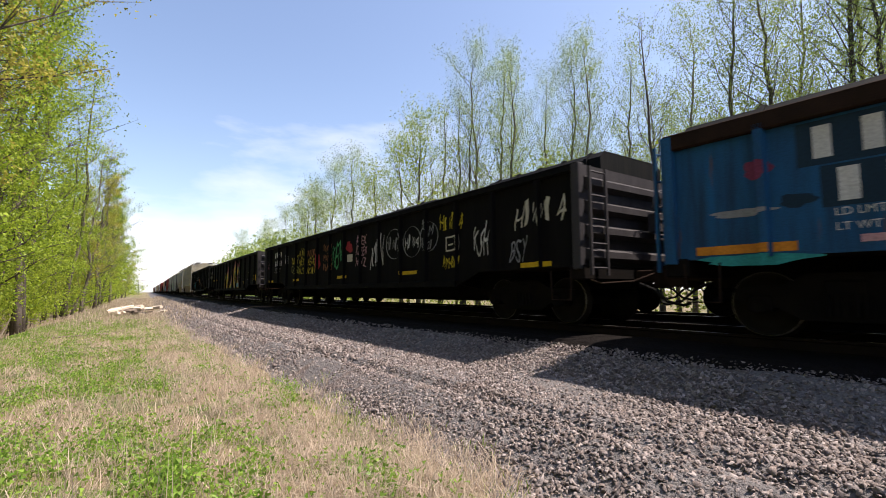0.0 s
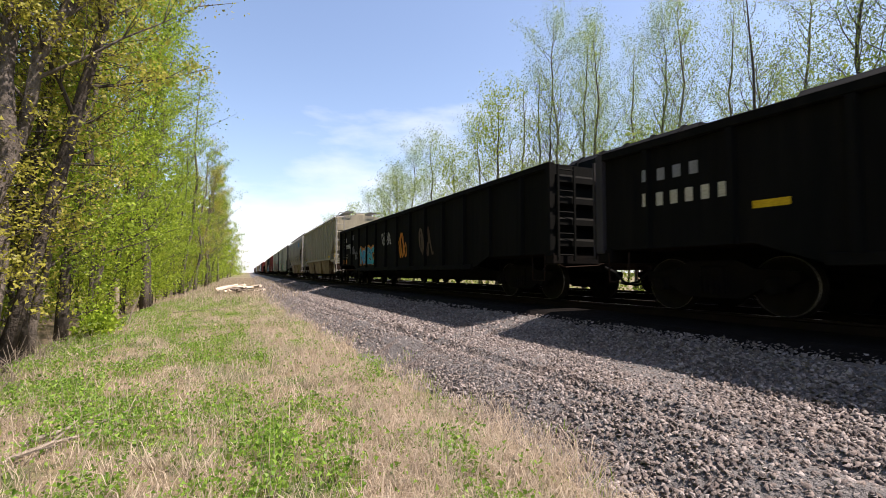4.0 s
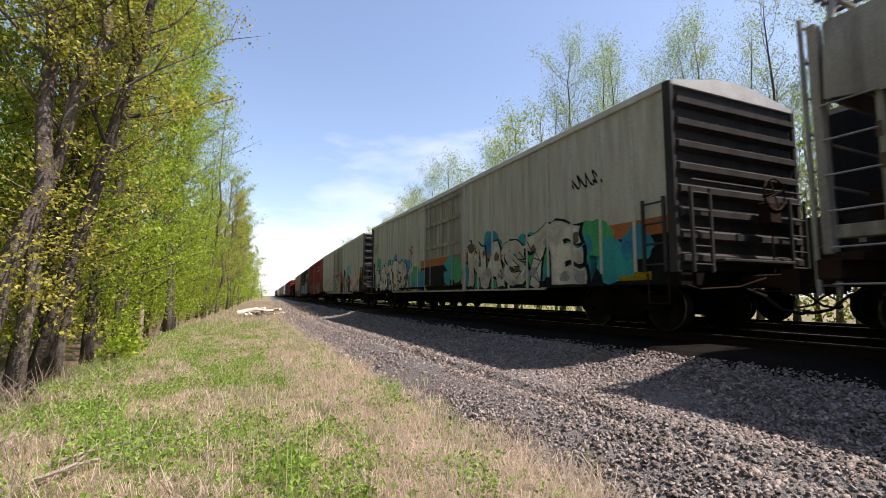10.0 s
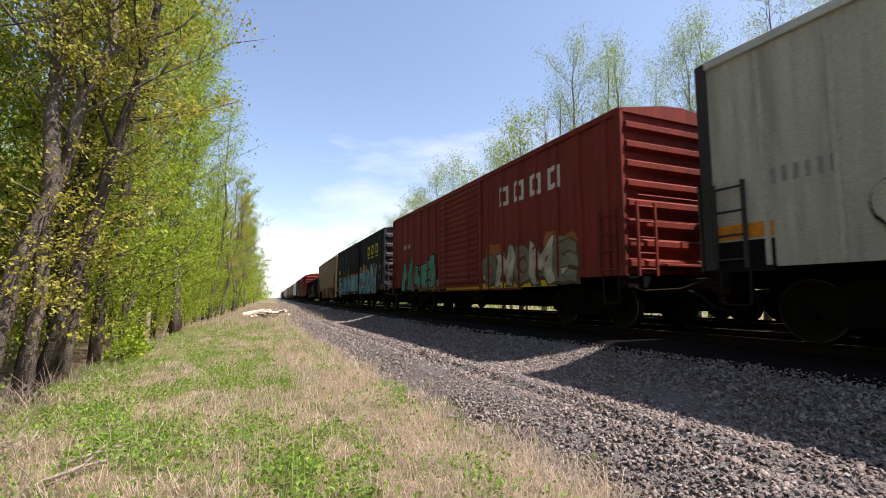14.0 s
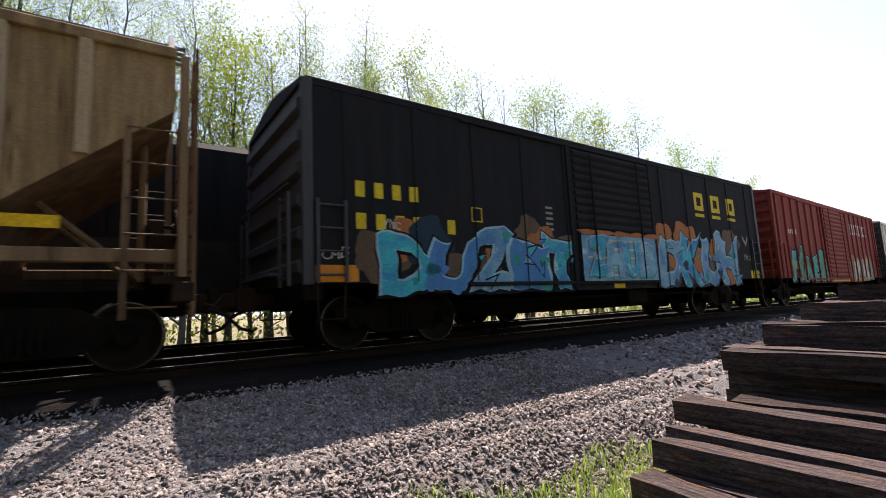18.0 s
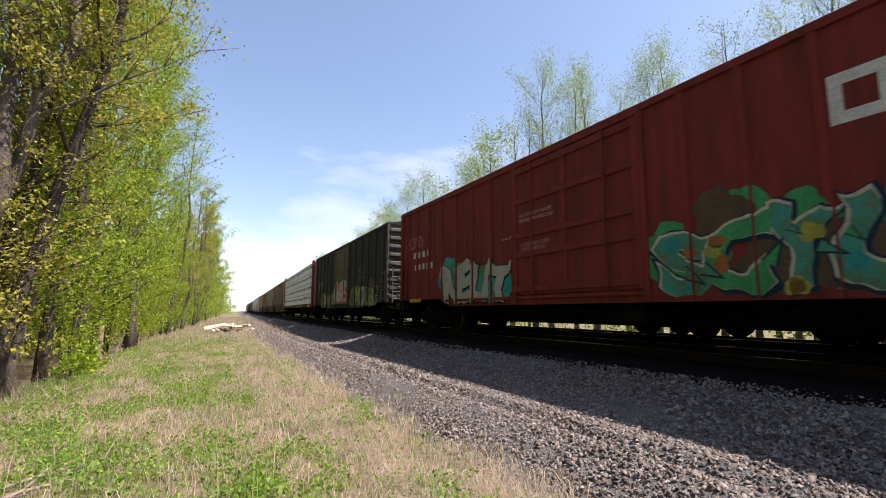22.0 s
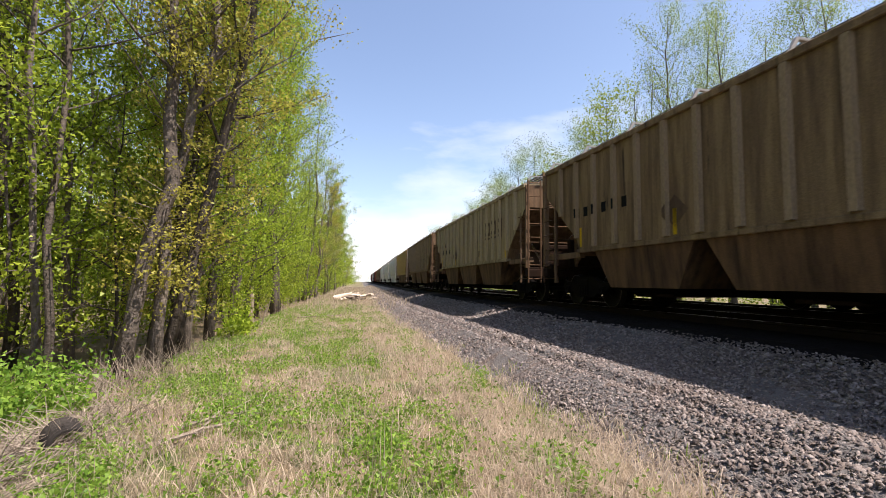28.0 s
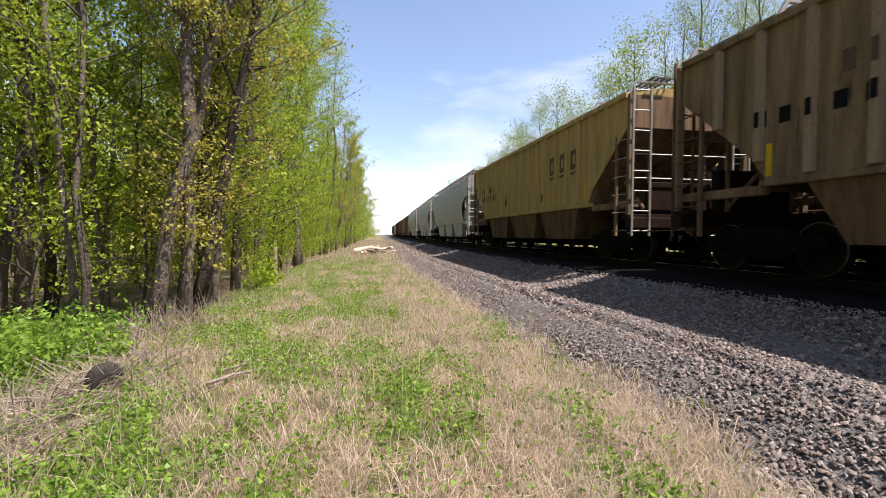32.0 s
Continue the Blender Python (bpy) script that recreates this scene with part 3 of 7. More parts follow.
            for grow, mat, up in ((1.35, edge, 0.0), (1.0, fills[k % len(fills)], 0.0007)):
                self.sheet("painted_spike", [(cu - dv * 0.3 * grow, cv + du * 0.3 * grow), (cu + dv * 0.3 * grow, max(v, cv - du * 0.3 * grow)), (cu + du * grow, max(v, cv + dv * grow))], [(0, 1, 2)], mat, at + 0.0072 + up)

    def tag(self, text, u, v, w, h, mat, seed=1, lean=0.25):
        """Quick thin sprayed letters on one uneven line."""
        r = random.Random(seed)
        self.level += 0.0006
        step = w / len(text)
        for i, ch in enumerate(text):
            if ch == " ":
                continue
            verts, faces = outline_text(ch, -0.008)
            x0, x1 = min(p[0] for p in verts), max(p[0] for p in verts)
            y0, y1 = min(p[1] for p in verts), max(p[1] for p in verts)
            tall, drop, ph = h * r.uniform(0.8, 1.2), r.uniform(-0.12, 0.12) * h, r.uniform(0, 6)
            va = []
            for x, y in verts:
                fx, fy = (x - x0) / max(0.2, x1 - x0), (y - y0) / (y1 - y0)
                va.append((u + (i + fx * 0.84) * step + lean * (fy - 0.5) * h * 0.5 + 0.05 * h * math.sin(5 * fy + ph), v + drop + fy * tall + 0.08 * h * math.sin(4 * fx + ph)))
            self.sheet("sprayed_letter", va, faces, mat, self.lift + self.level)

    def loop(self, u, v, r0, mat, thick=0.03, squash=0.9):
        """A sprayed ring."""
        m = 28
        pts = []
        for i in range(m):
            a = 2 * math.pi * i / m
            for q in (r0, r0 - thick * (0.7 + 0.5 * math.sin(a * 2 + u))):
                pts.append((u + q * math.cos(a), v + q * squash * math.sin(a)))
        self.sheet("sprayed_ring", pts, [(2 * i, 2 * ((i + 1) % m), 2 * ((i + 1) % m) + 1, 2 * i + 1) for i in range(m)], mat)

    def ring(self, u, v, w, h, th, mat):
        """A hollow four-sided mark where a company's sign is painted."""
        self.sheet("painted_mark", [(u, v), (u + w, v), (u + w, v + h), (u, v + h), (u + th, v + th), (u + w - th, v + th), (u + w - th, v + h - th), (u + th, v + h - th)], [(0, 1, 5, 4), (1, 2, 6, 5), (2, 3, 7, 6), (3, 0, 4, 7)], mat)

    def scrawl(self, u, v, w, h, mat, seed=1, strokes=5, thick=0.035):
        """A quick sprayed squiggle that cannot be read."""
        r = random.Random(seed)
        va, fa, pts = [], [], []
        for k in range(strokes):
            cx = u + w * (k + 0.5) / strokes
            a0, a1 = r.uniform(0, 6), r.uniform(3, 7)
            for i in range(14):
                q = i / 13
                pts.append(Vector((cx + w / strokes * (0.75 * math.sin(a0 + a1 * q) * (0.5 + 0.5 * q)), v + h / 2 + h * 0.5 * math.cos(a0 * 1.3 + a1 * 1.15 * q))))
        for i, p in enumerate(pts):
            t = pts[min(i + 1, len(pts) - 1)] - pts[max(i - 1, 0)]
            nn = Vector((-t.y, t.x)).normalized() * thick / 2 * r.uniform(0.7, 1.2)
            va += [tuple(p - nn), tuple(p + nn)]
            if i:
                fa.append((2 * i - 2, 2 * i, 2 * i + 1, 2 * i - 1))
        return self.sheet("sprayed_squiggle", va, fa, mat)


def inks():
    colours = {"white": (0.533, 0.518, 0.488), "yellow": (0.577, 0.37, 0.0148), "orange": (0.555, 0.2, 0.0222), "red": (0.311, 0.0222, 0.0296), "pink": (0.503, 0.281, 0.296), "blue": (0.0518, 0.178, 0.385), "aqua": (0.0592, 0.385, 0.429),
               "teal": (0.0222, 0.237, 0.222), "pale_blue": (0.237, 0.385, 0.474), "green": (0.0444, 0.266, 0.0962), "black": (0.00888, 0.00888, 0.0104), "cream": (0.474, 0.437, 0.34), "grey": (0.222, 0.222, 0.222), "purple": (0.118, 0.037, 0.133), "brown": (0.0962, 0.0629, 0.0407), "gold": (0.533, 0.4, 0.0222), "night": (0.012, 0.03, 0.05), "plum": (0.17, 0.035, 0.07), "putty": (0.39, 0.37, 0.31), "rust": (0.3, 0.11, 0.035), "olive": (0.311, 0.303, 0.0518)}
    made = {k: surface("ink_" + k, c, tuple(x * 0.62 for x in c), 1.6, 35, 0.7, 0, 0.05, (2, 2, 0.6)) for k, c in colours.items()}
    # sprayed fades from one colour into another
    for k, (a, b, c) in {"moss_fade": ((0.3, 0.32, 0.05), (0.02, 0.2, 0.1), None), "sea_fade": ((0.03, 0.36, 0.4), (0.02, 0.1, 0.3), (0.25, 0.42, 0.48)), "sky_fade": ((0.16, 0.32, 0.42), (0.03, 0.12, 0.26), (0.35, 0.4, 0.42)), "chalk_fade": ((0.5, 0.47, 0.4), (0.2, 0.17, 0.14), None), "rose_fade": ((0.5, 0.24, 0.24), (0.25, 0.05, 0.06), None), "lagoon_fade": ((0.02, 0.24, 0.23), (0.015, 0.09, 0.22), (0.03, 0.24, 0.1)), "ochre_fade": ((0.5, 0.3, 0.018), (0.3, 0.2, 0.02), None), "slate_fade": ((0.2, 0.19, 0.15), (0.09, 0.085, 0.06), None), "jade_fade": ((0.03, 0.28, 0.24), (0.09, 0.11, 0.03), (0.16, 0.12, 0.05)), "petal_fade": ((0.5, 0.36, 0.33), (0.34, 0.26, 0.25), None), "sun_fade": ((0.6, 0.46, 0.03), (0.5, 0.24, 0.02), (0.06, 0.3, 0.1))}.items():
        made[k] = surface("ink_" + k, a, b, 1.5, 35, 0.7, 0, 0.05, (1, 1, 1.4), c, 0.6, 2.5, 0.0, 1.0)
    return made


INK = inks()
GRATING = surface("weathered_grating", (0.12, 0.12, 0.112), (0.07, 0.068, 0.063), 3, 60, 0.6, 0.2, 0.1)
SILVER = surface("galvanised", (0.3, 0.29, 0.27), (0.16, 0.15, 0.14), 3, 60, 0.55, 0.3, 0.1)


def car(name, label, category, front, rear, group="cars of the train"):
    root = thing(name, label, category, group)
    TRAIN.append((root, (front + rear) / 2))
    return root, rear - front


def end_ribs(root, length, z0, z1, n, mat, depth=0.09, half=1.45, skip=()):
    """Horizontal corrugations across both ends."""
    pitch = (z1 - z0) / n
    sh = Shape().prism([(0, 0.0), (-depth, pitch * 0.16), (-depth, pitch * 0.42), (0, pitch * 0.58)], -half, half)
    me = sh.mesh("end_rib", mat)
    for end in (-1, 1):
        for i in range(n):
            o = part("end_rib", me, parent=root)
            turn = Matrix.Rotation(0 if end < 0 else math.pi, 4, "Z")
            o.matrix_local = Matrix.Translation((0, end * length / 2, z0 + i * pitch)) @ turn


def belly(L, half, top):
    """A centre sill that hangs lower between the bogies."""
    return Shape().prism([(-L / 2, top), (-L / 2, 0.64), (-L / 2 + 3.0, 0.64), (-L / 2 + 4.2, 0.36), (L / 2 - 4.2, 0.36), (L / 2 - 3.0, 0.64), (L / 2, 0.64), (L / 2, top)], -half, half)


def gondola(front, rear, top, mat, label, n_ribs=14, rib_w=0.13, end_mat=None, category="gondola", panel_end=False, panel_mat=None, chord_mat=None):
    root, L = car("gondola_car", label, category, front, rear)
    z0, t = 0.72, 0.05
    end_mat = end_mat or mat
    ribs = [L * (i + 0.75) / (n_ribs + 0.5) for i in range(n_ribs)]
    out = 0.09
    x = HALF - out
    for sgn in (-1, 1):
        part("side_wall", Shape().prism([(-L / 2, 1.0), (-L / 2 + 2.6, 1.0), (-L / 2 + 3.4, z0), (L / 2 - 3.4, z0), (L / 2 - 2.6, 1.0), (L / 2, 1.0), (L / 2, top), (-L / 2, top)], *sorted((sgn * x, sgn * (x - t)))), mat, root)
        part("top_chord", Shape().box(*sorted((sgn * (x - 0.06), sgn * HALF)), -L / 2 - 0.01, L / 2 + 0.01, top - (0.17 if chord_mat else 0.09), top + 0.05, 0.015), chord_mat or mat, root)
        part("side_sill", Shape().box(*sorted((sgn * (x - 0.02), sgn * (HALF - 0.03))), -L / 2 + 3.4, L / 2 - 3.4, z0 - 0.03, z0 + 0.12, 0.01), mat, root)
    rib_me = Shape().prism([(-rib_w / 2, 0), (rib_w / 2, 0), (rib_w / 2 - 0.02, out), (-rib_w / 2 + 0.02, out)], 0.0, 1.0, "z").mesh("side_rib", mat)
    for u in ribs:
        low = 1.0 if u < 3.0 or u > L - 3.0 else z0 + 0.1
        for sgn in (-1, 1):
            o = part("side_rib", rib_me, parent=root)
            o.matrix_local = Matrix.Translation((sgn * x, L / 2 - u, low)) @ Matrix.Rotation(math.pi / 2 if sgn < 0 else -math.pi / 2, 4, "Z") @ Matrix.Diagonal((1, 1, top - 0.09 - low, 1))
    for end in (-1, 1):
        y = sorted((end * L / 2, end * (L / 2 - t)))
        part("end_wall", Shape().box(-x + t, x - t, *y, 1.0, top + 0.02), end_mat, root)
        for sgn in (-1, 1):
            part("corner_post", Shape().box(*sorted((sgn * (HALF - 0.14), sgn * (HALF + 0.005))), *sorted((end * (L / 2 + 0.04), end * (L / 2 - 0.12))), 0.95, top + 0.03, 0.01), end_mat, root)
        part("end_sill", Shape().box(-1.55, 1.55, *sorted((end * (L / 2 + 0.06), end * (L / 2 - 0.25))), 0.78, 1.02, 0.02), STEEL_DARK, root)
    if panel_end:
        part("end_panel", Shape().box(-1.0, 0.95, -L / 2 - 0.14, -L / 2, 1.25, top - 0.02, 0.02), panel_mat or end_mat, root, "flat pale end panel with rows of bolts")
    end_ribs(root, L, 1.08, top, 4, end_mat, 0.12, 1.42)
    part("floor", Shape().box(-x + t, x - t, -L / 2 + t, L / 2 - t, 1.0, 1.06), STEEL_BROWN, root)
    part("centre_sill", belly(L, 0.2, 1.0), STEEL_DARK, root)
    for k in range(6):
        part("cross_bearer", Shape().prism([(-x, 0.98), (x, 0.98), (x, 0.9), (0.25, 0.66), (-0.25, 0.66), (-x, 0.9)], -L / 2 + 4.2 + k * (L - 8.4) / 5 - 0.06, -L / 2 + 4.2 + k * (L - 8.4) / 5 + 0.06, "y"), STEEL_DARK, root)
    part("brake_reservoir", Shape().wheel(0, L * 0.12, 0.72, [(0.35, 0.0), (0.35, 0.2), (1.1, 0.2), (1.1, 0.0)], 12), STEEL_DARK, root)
    for end, sgn in ((-1, -1), (1, 1), (-1, 1), (1, -1)):
        ladder("ladder", root, sgn * 1.28, end * (L / 2 + 0.17), 0.85, top - 0.05, "x", 5, end_mat)
        part("step", Shape().tube([(sgn * 1.55, end * (L / 2 - 0.2), 0.95), (sgn * 1.55, end * (L / 2 - 0.22), 0.45), (sgn * 1.55, end * (L / 2 - 0.62), 0.45), (sgn * 1.55, end * (L / 2 - 0.64), 0.95)], 0.016, 5), STEEL_BROWN, root)
    brake_wheel(root, -L / 2 - 0.34, top - 0.55, end_mat)
    running_gear(root, L)
    return root, Side(root, L, -x, ribs, out, rib_w - 0.04), L


def hopper(front, rear, top, mat, label, ribs_n=14, smooth=False, bay_mat=None, rib_mat=None, end_mat=None, ladder_mat=None):
    root, L = car("covered_hopper_car", label, "hopper car", front, rear)
    bay_mat, rib_mat, end_mat, ladder_mat = bay_mat or mat, rib_mat or mat, end_mat or mat, ladder_mat or mat
    z0, zs, out = 1.32, 1.5, (0.0 if smooth else 0.08)
    x = HALF - out
    cut = 1.85
    yb = L / 2 - 0.25
    poly = [(-yb + cut, zs), (-yb + cut - 0.25, zs + 0.35), (-yb, top - 0.75), (-yb, top), (yb, top), (yb, top - 0.75), (yb - cut + 0.25, zs + 0.35), (yb - cut, zs)]
    for sgn in (-1, 1):
        if smooth:
            sh = Shape()
            rim = top - 1.0

            def reach(z):
                return yb if z >= rim - 0.001 else yb - cut * (1 - max(0.0, (z - zs) / (rim - zs)) ** 5)

            def bulge(z):
                return float(np.interp(z, (zs - 0.02, zs + 0.25, zs + 0.9, zs + 1.5, top - 0.5, top), (1.38, 1.5, 1.58, 1.6, 1.56, 1.45)))
            levels = [zs - 0.02 + (rim - zs) * k for k in (0, 0.12, 0.25, 0.4, 0.55, 0.68, 0.78, 0.86, 0.93, 0.97)] + [rim, top - 0.5, top]
            for za, zb in zip(levels, levels[1:]):
                xa, xb = bulge(za), bulge(zb)
                sh.add([(sgn * xa, -reach(za), za), (sgn * xa, reach(za), za), (sgn * xb, reach(zb), zb), (sgn * xb, -reach(zb), zb)], [(0, 1, 2, 3) if sgn > 0 else (3, 2, 1, 0)])
            part("side_seam", Shape().box(*sorted((sgn * 1.585, sgn * 1.605)), -0.02, 0.02, zs + 1.1, zs + 1.7), mat, root)
            part("side_wall", sh, mat, root)
        else:
            part("side_wall", Shape().prism(poly, *sorted((sgn * x, sgn * (x - 0.04)))), mat, root)
            part("top_chord", Shape().box(*sorted((sgn * (x - 0.05), sgn * (HALF - 0.01))), -yb, yb, top - 0.08, top + 0.05, 0.012), mat, root)
        part("side_sill", Shape().box(*sorted((sgn * (x - (0.3 if smooth else 0.12)), sgn * (1.42 if smooth else HALF - 0.05))), -yb + cut - 0.1, yb - cut + 0.1, zs - 0.1, zs, 0.012), mat, root)
        for end in (-1, 1):
            part("end_side_sill", Shape().box(*sorted((sgn * 1.3, sgn * 1.46)), *sorted((end * (yb - cut + 0.1), end * (L / 2 - 0.1))), zs - 0.22, zs - 0.06, 0.012), end_mat, root)
    ribs = []
    if not smooth:
        ribs = [1.15 + (L - 2.3) * i / (ribs_n - 1) for i in range(ribs_n)]
        rib_me = Shape().prism([(-0.075, 0), (0.075, 0), (0.055, out), (-0.055, out)], 0.0, 1.0, "z").mesh("side_rib", rib_mat)
        for u in ribs:
            e = min(u, L - u) - 0.32
            low = zs + 0.03 if e > cut else max(zs + 0.03, top - 0.75 - (top - 1.1 - zs) * e / (cut - 0.25))
            for sgn in (-1, 1):
                o = part("side_rib", rib_me, parent=root)
                o.matrix_local = Matrix.Translation((sgn * x, L / 2 - u, low)) @ Matrix.Rotation(math.pi / 2 if sgn < 0 else -math.pi / 2, 4, "Z") @ Matrix.Diagonal((1, 1, top - 0.08 - low, 1))
    w = 1.45 if smooth else x
    part("roof", Shape().prism([(-w, top - 0.01), (-w * 0.6, top + 0.16), (0, top + 0.22), (w * 0.6, top + 0.16), (w, top - 0.01)], -yb, yb, "y"), mat, root)
    for k in range(4):
        yy = -L / 2 + L * (k + 0.5) / 4
        part("roof_hatch", Shape().box(-0.3, 0.3, yy - 1.5, yy + 1.5, top + 0.2, top + 0.31, 0.03), mat, root)
    for end in (-1, 1):
        sh = Shape()
        sh.add([(-w, end * yb, top), (w, end * yb, top), (w, end * yb, top - 0.75), (-w, end * yb, top - 0.75), (-w, end * (yb - cut + 0.25), zs + 0.35), (w, end * (yb - cut + 0.25), zs + 0.35), (w, end * (yb - cut), z0), (-w, end * (yb - cut), z0)],
               [(0, 1, 2, 3), (3, 2, 5, 4), (4, 5, 6, 7)])
        part("slope_sheet", sh, end_mat, root, "sloping end plate of the hopper")
        if smooth:
            part("end_panel", Shape().box(-w, w, *sorted((end * (yb + 0.004), end * (yb + 0.03))), top - 1.0, top, 0.01), SILVER, root, "pale upright end plate under the roof")
        for sgn in (-1, 1):
            part("end_post", Shape().box(sgn * 1.5 - 0.07, sgn * 1.5 + 0.07, *sorted((end * (L / 2 - 0.1), end * (L / 2 - 0.2))), 1.1, top - 0.02, 0.01), end_mat, root)
            ladder("ladder", root, sgn * 1.3, end * (L / 2 - 0.02), 0.62, top + 0.12, "x", 8, ladder_mat, 0.44, label="tall steel end ladder")
            for k in range(6):
                zz, ya, yc = 0.75 + k * 0.42, end * (L / 2 - 0.2), end * (L / 2 - 0.72)
                part("grab_iron", Shape().tube([(sgn * 1.5, ya, zz), (sgn * 1.6, ya, zz), (sgn * 1.6, yc, zz), (sgn * 1.5, yc, zz)], 0.012, 4), ladder_mat, root)
            part("grab_post", Shape().box(sgn * 1.5 - 0.03, sgn * 1.5 + 0.03, *sorted((end * (L / 2 - 0.69), end * (L / 2 - 0.76))), 0.62, 3.0), end_mat, root)
        for sgn in (-1, 1):
            part("end_strut", Shape().tube([(sgn * 0.75, end * (yb - 0.3), 1.1), (sgn * 0.75, end * (yb - 0.3), top - 1.0)], 0.045, 6), end_mat, root)
            part("diagonal_strut", Shape().tube([(sgn * 0.75, end * (yb - 0.3), 1.15), (sgn * 0.75, end * (yb - cut + 0.5), zs + 0.55)], 0.04, 6), end_mat, root)
        part("end_platform", Shape().box(-1.5, 1.5, *sorted((end * (L / 2 - 0.02), end * (L / 2 - 0.45))), 1.02, 1.12, 0.01).box(-0.9, 0.9, *sorted((end * (L / 2 - 0.3), end * (L / 2 - 0.5))), 1.12, 1.9, 0.02), STEEL_BROWN, root)
        part("end_rail", Shape().tube([(-1.45, end * (L / 2 - 0.05), 1.95), (1.45, end * (L / 2 - 0.05), 1.95)], 0.02, 5).tube([(-1.45, end * (L / 2 - 0.05), 2.5), (1.45, end * (L / 2 - 0.05), 2.5)], 0.016, 5), ladder_mat, root)
        part("end_sill", Shape().box(-1.55, 1.55, *sorted((end * (L / 2), end * (L / 2 - 0.25))), 0.8, 1.05, 0.02), STEEL_BROWN, root)
    # running boards of grating on the roof
    for sgn in (-1, 1):
        part("running_board", GRATE(L, sgn * (1.08 if smooth else 0.72), top + 0.36), GRATING, root, "open steel grating walkway")
    bracket = Shape().prism([(-w, top + 0.02), (-1.32, top + 0.34), (1.32, top + 0.34), (w, top + 0.02), (w - 0.06, top + 0.02), (1.28, top + 0.3), (-1.28, top + 0.3), (-w + 0.06, top + 0.02)], -0.03, 0.03, "y").mesh("walkway_bracket", SILVER)
    for k in range(9):
        part("walkway_bracket", bracket, parent=root).location = (0, -L / 2 + 0.3 + k * (L - 0.6) / 8, 0)
    # three hopper bays
    for k in (-1, 0, 1):
        yc, hw = k * (L - 5.2) / 3, (L - 5.2) / 6
        sh = Shape()
        hw -= 0.12
        wx = 1.36 if smooth else x - 0.03
        top4 = [(sx * wx, yc + sy * hw, zs - 0.06) for sx, sy in ((-1, -1), (1, -1), (1, 1), (-1, 1))]
        mid4 = [(sx * wx * 0.93, yc + sy * hw * 0.68, 0.52) for sx, sy in ((-1, -1), (1, -1), (1, 1), (-1, 1))]
        bot4 = [(sx * wx * 0.6, yc + sy * 0.5, 0.36) for sx, sy in ((-1, -1), (1, -1), (1, 1), (-1, 1))]
        sh.add(top4 + mid4 + bot4, [(i, (i + 1) % 4, 4 + (i + 1) % 4, 4 + i) for i in range(4)] + [(4 + i, 4 + (i + 1) % 4, 8 + (i + 1) % 4, 8 + i) for i in range(4)] + [(8, 9, 10, 11)])
        bay = part("hopper_bay", sh, bay_mat, root, "sloping discharge hopper")
        bay.data.materials.append(STEEL_DARK)
        for poly in bay.data.polygons:
            if poly.center.z < 0.5:
                poly.material_index = 1
        part("outlet_gate", Shape().box(-1.0, 1.0, yc - 0.45, yc + 0.45, 0.33, 0.43, 0.01).tube([(-1.25, yc, 0.38), (1.25, yc, 0.38)], 0.03, 6), STEEL_BROWN, root)
    part("centre_sill", belly(L, 0.2, 1.02), STEEL_DARK, root)
    brake_wheel(root, -L / 2 + 0.12, 2.0, STEEL_BROWN, 0.25)
    running_gear(root, L, 1.55)
    return root, Side(root, L, -x, ribs, out, 0.09), L


def GRATE(L, xc, z):
    sh = Shape()
    for k in range(4):
        sh.box(xc - 0.24 + k * 0.15, xc - 0.21 + k * 0.15, -L / 2 + 0.1, L / 2 - 0.1, z, z + 0.04)
    n = int(L / 0.22)
    for i in range(n):
        y = -L / 2 + 0.1 + i * 0.22
        sh.box(xc - 0.26, xc + 0.26, y, y + 0.03, z + 0.003, z + 0.037)
    return sh


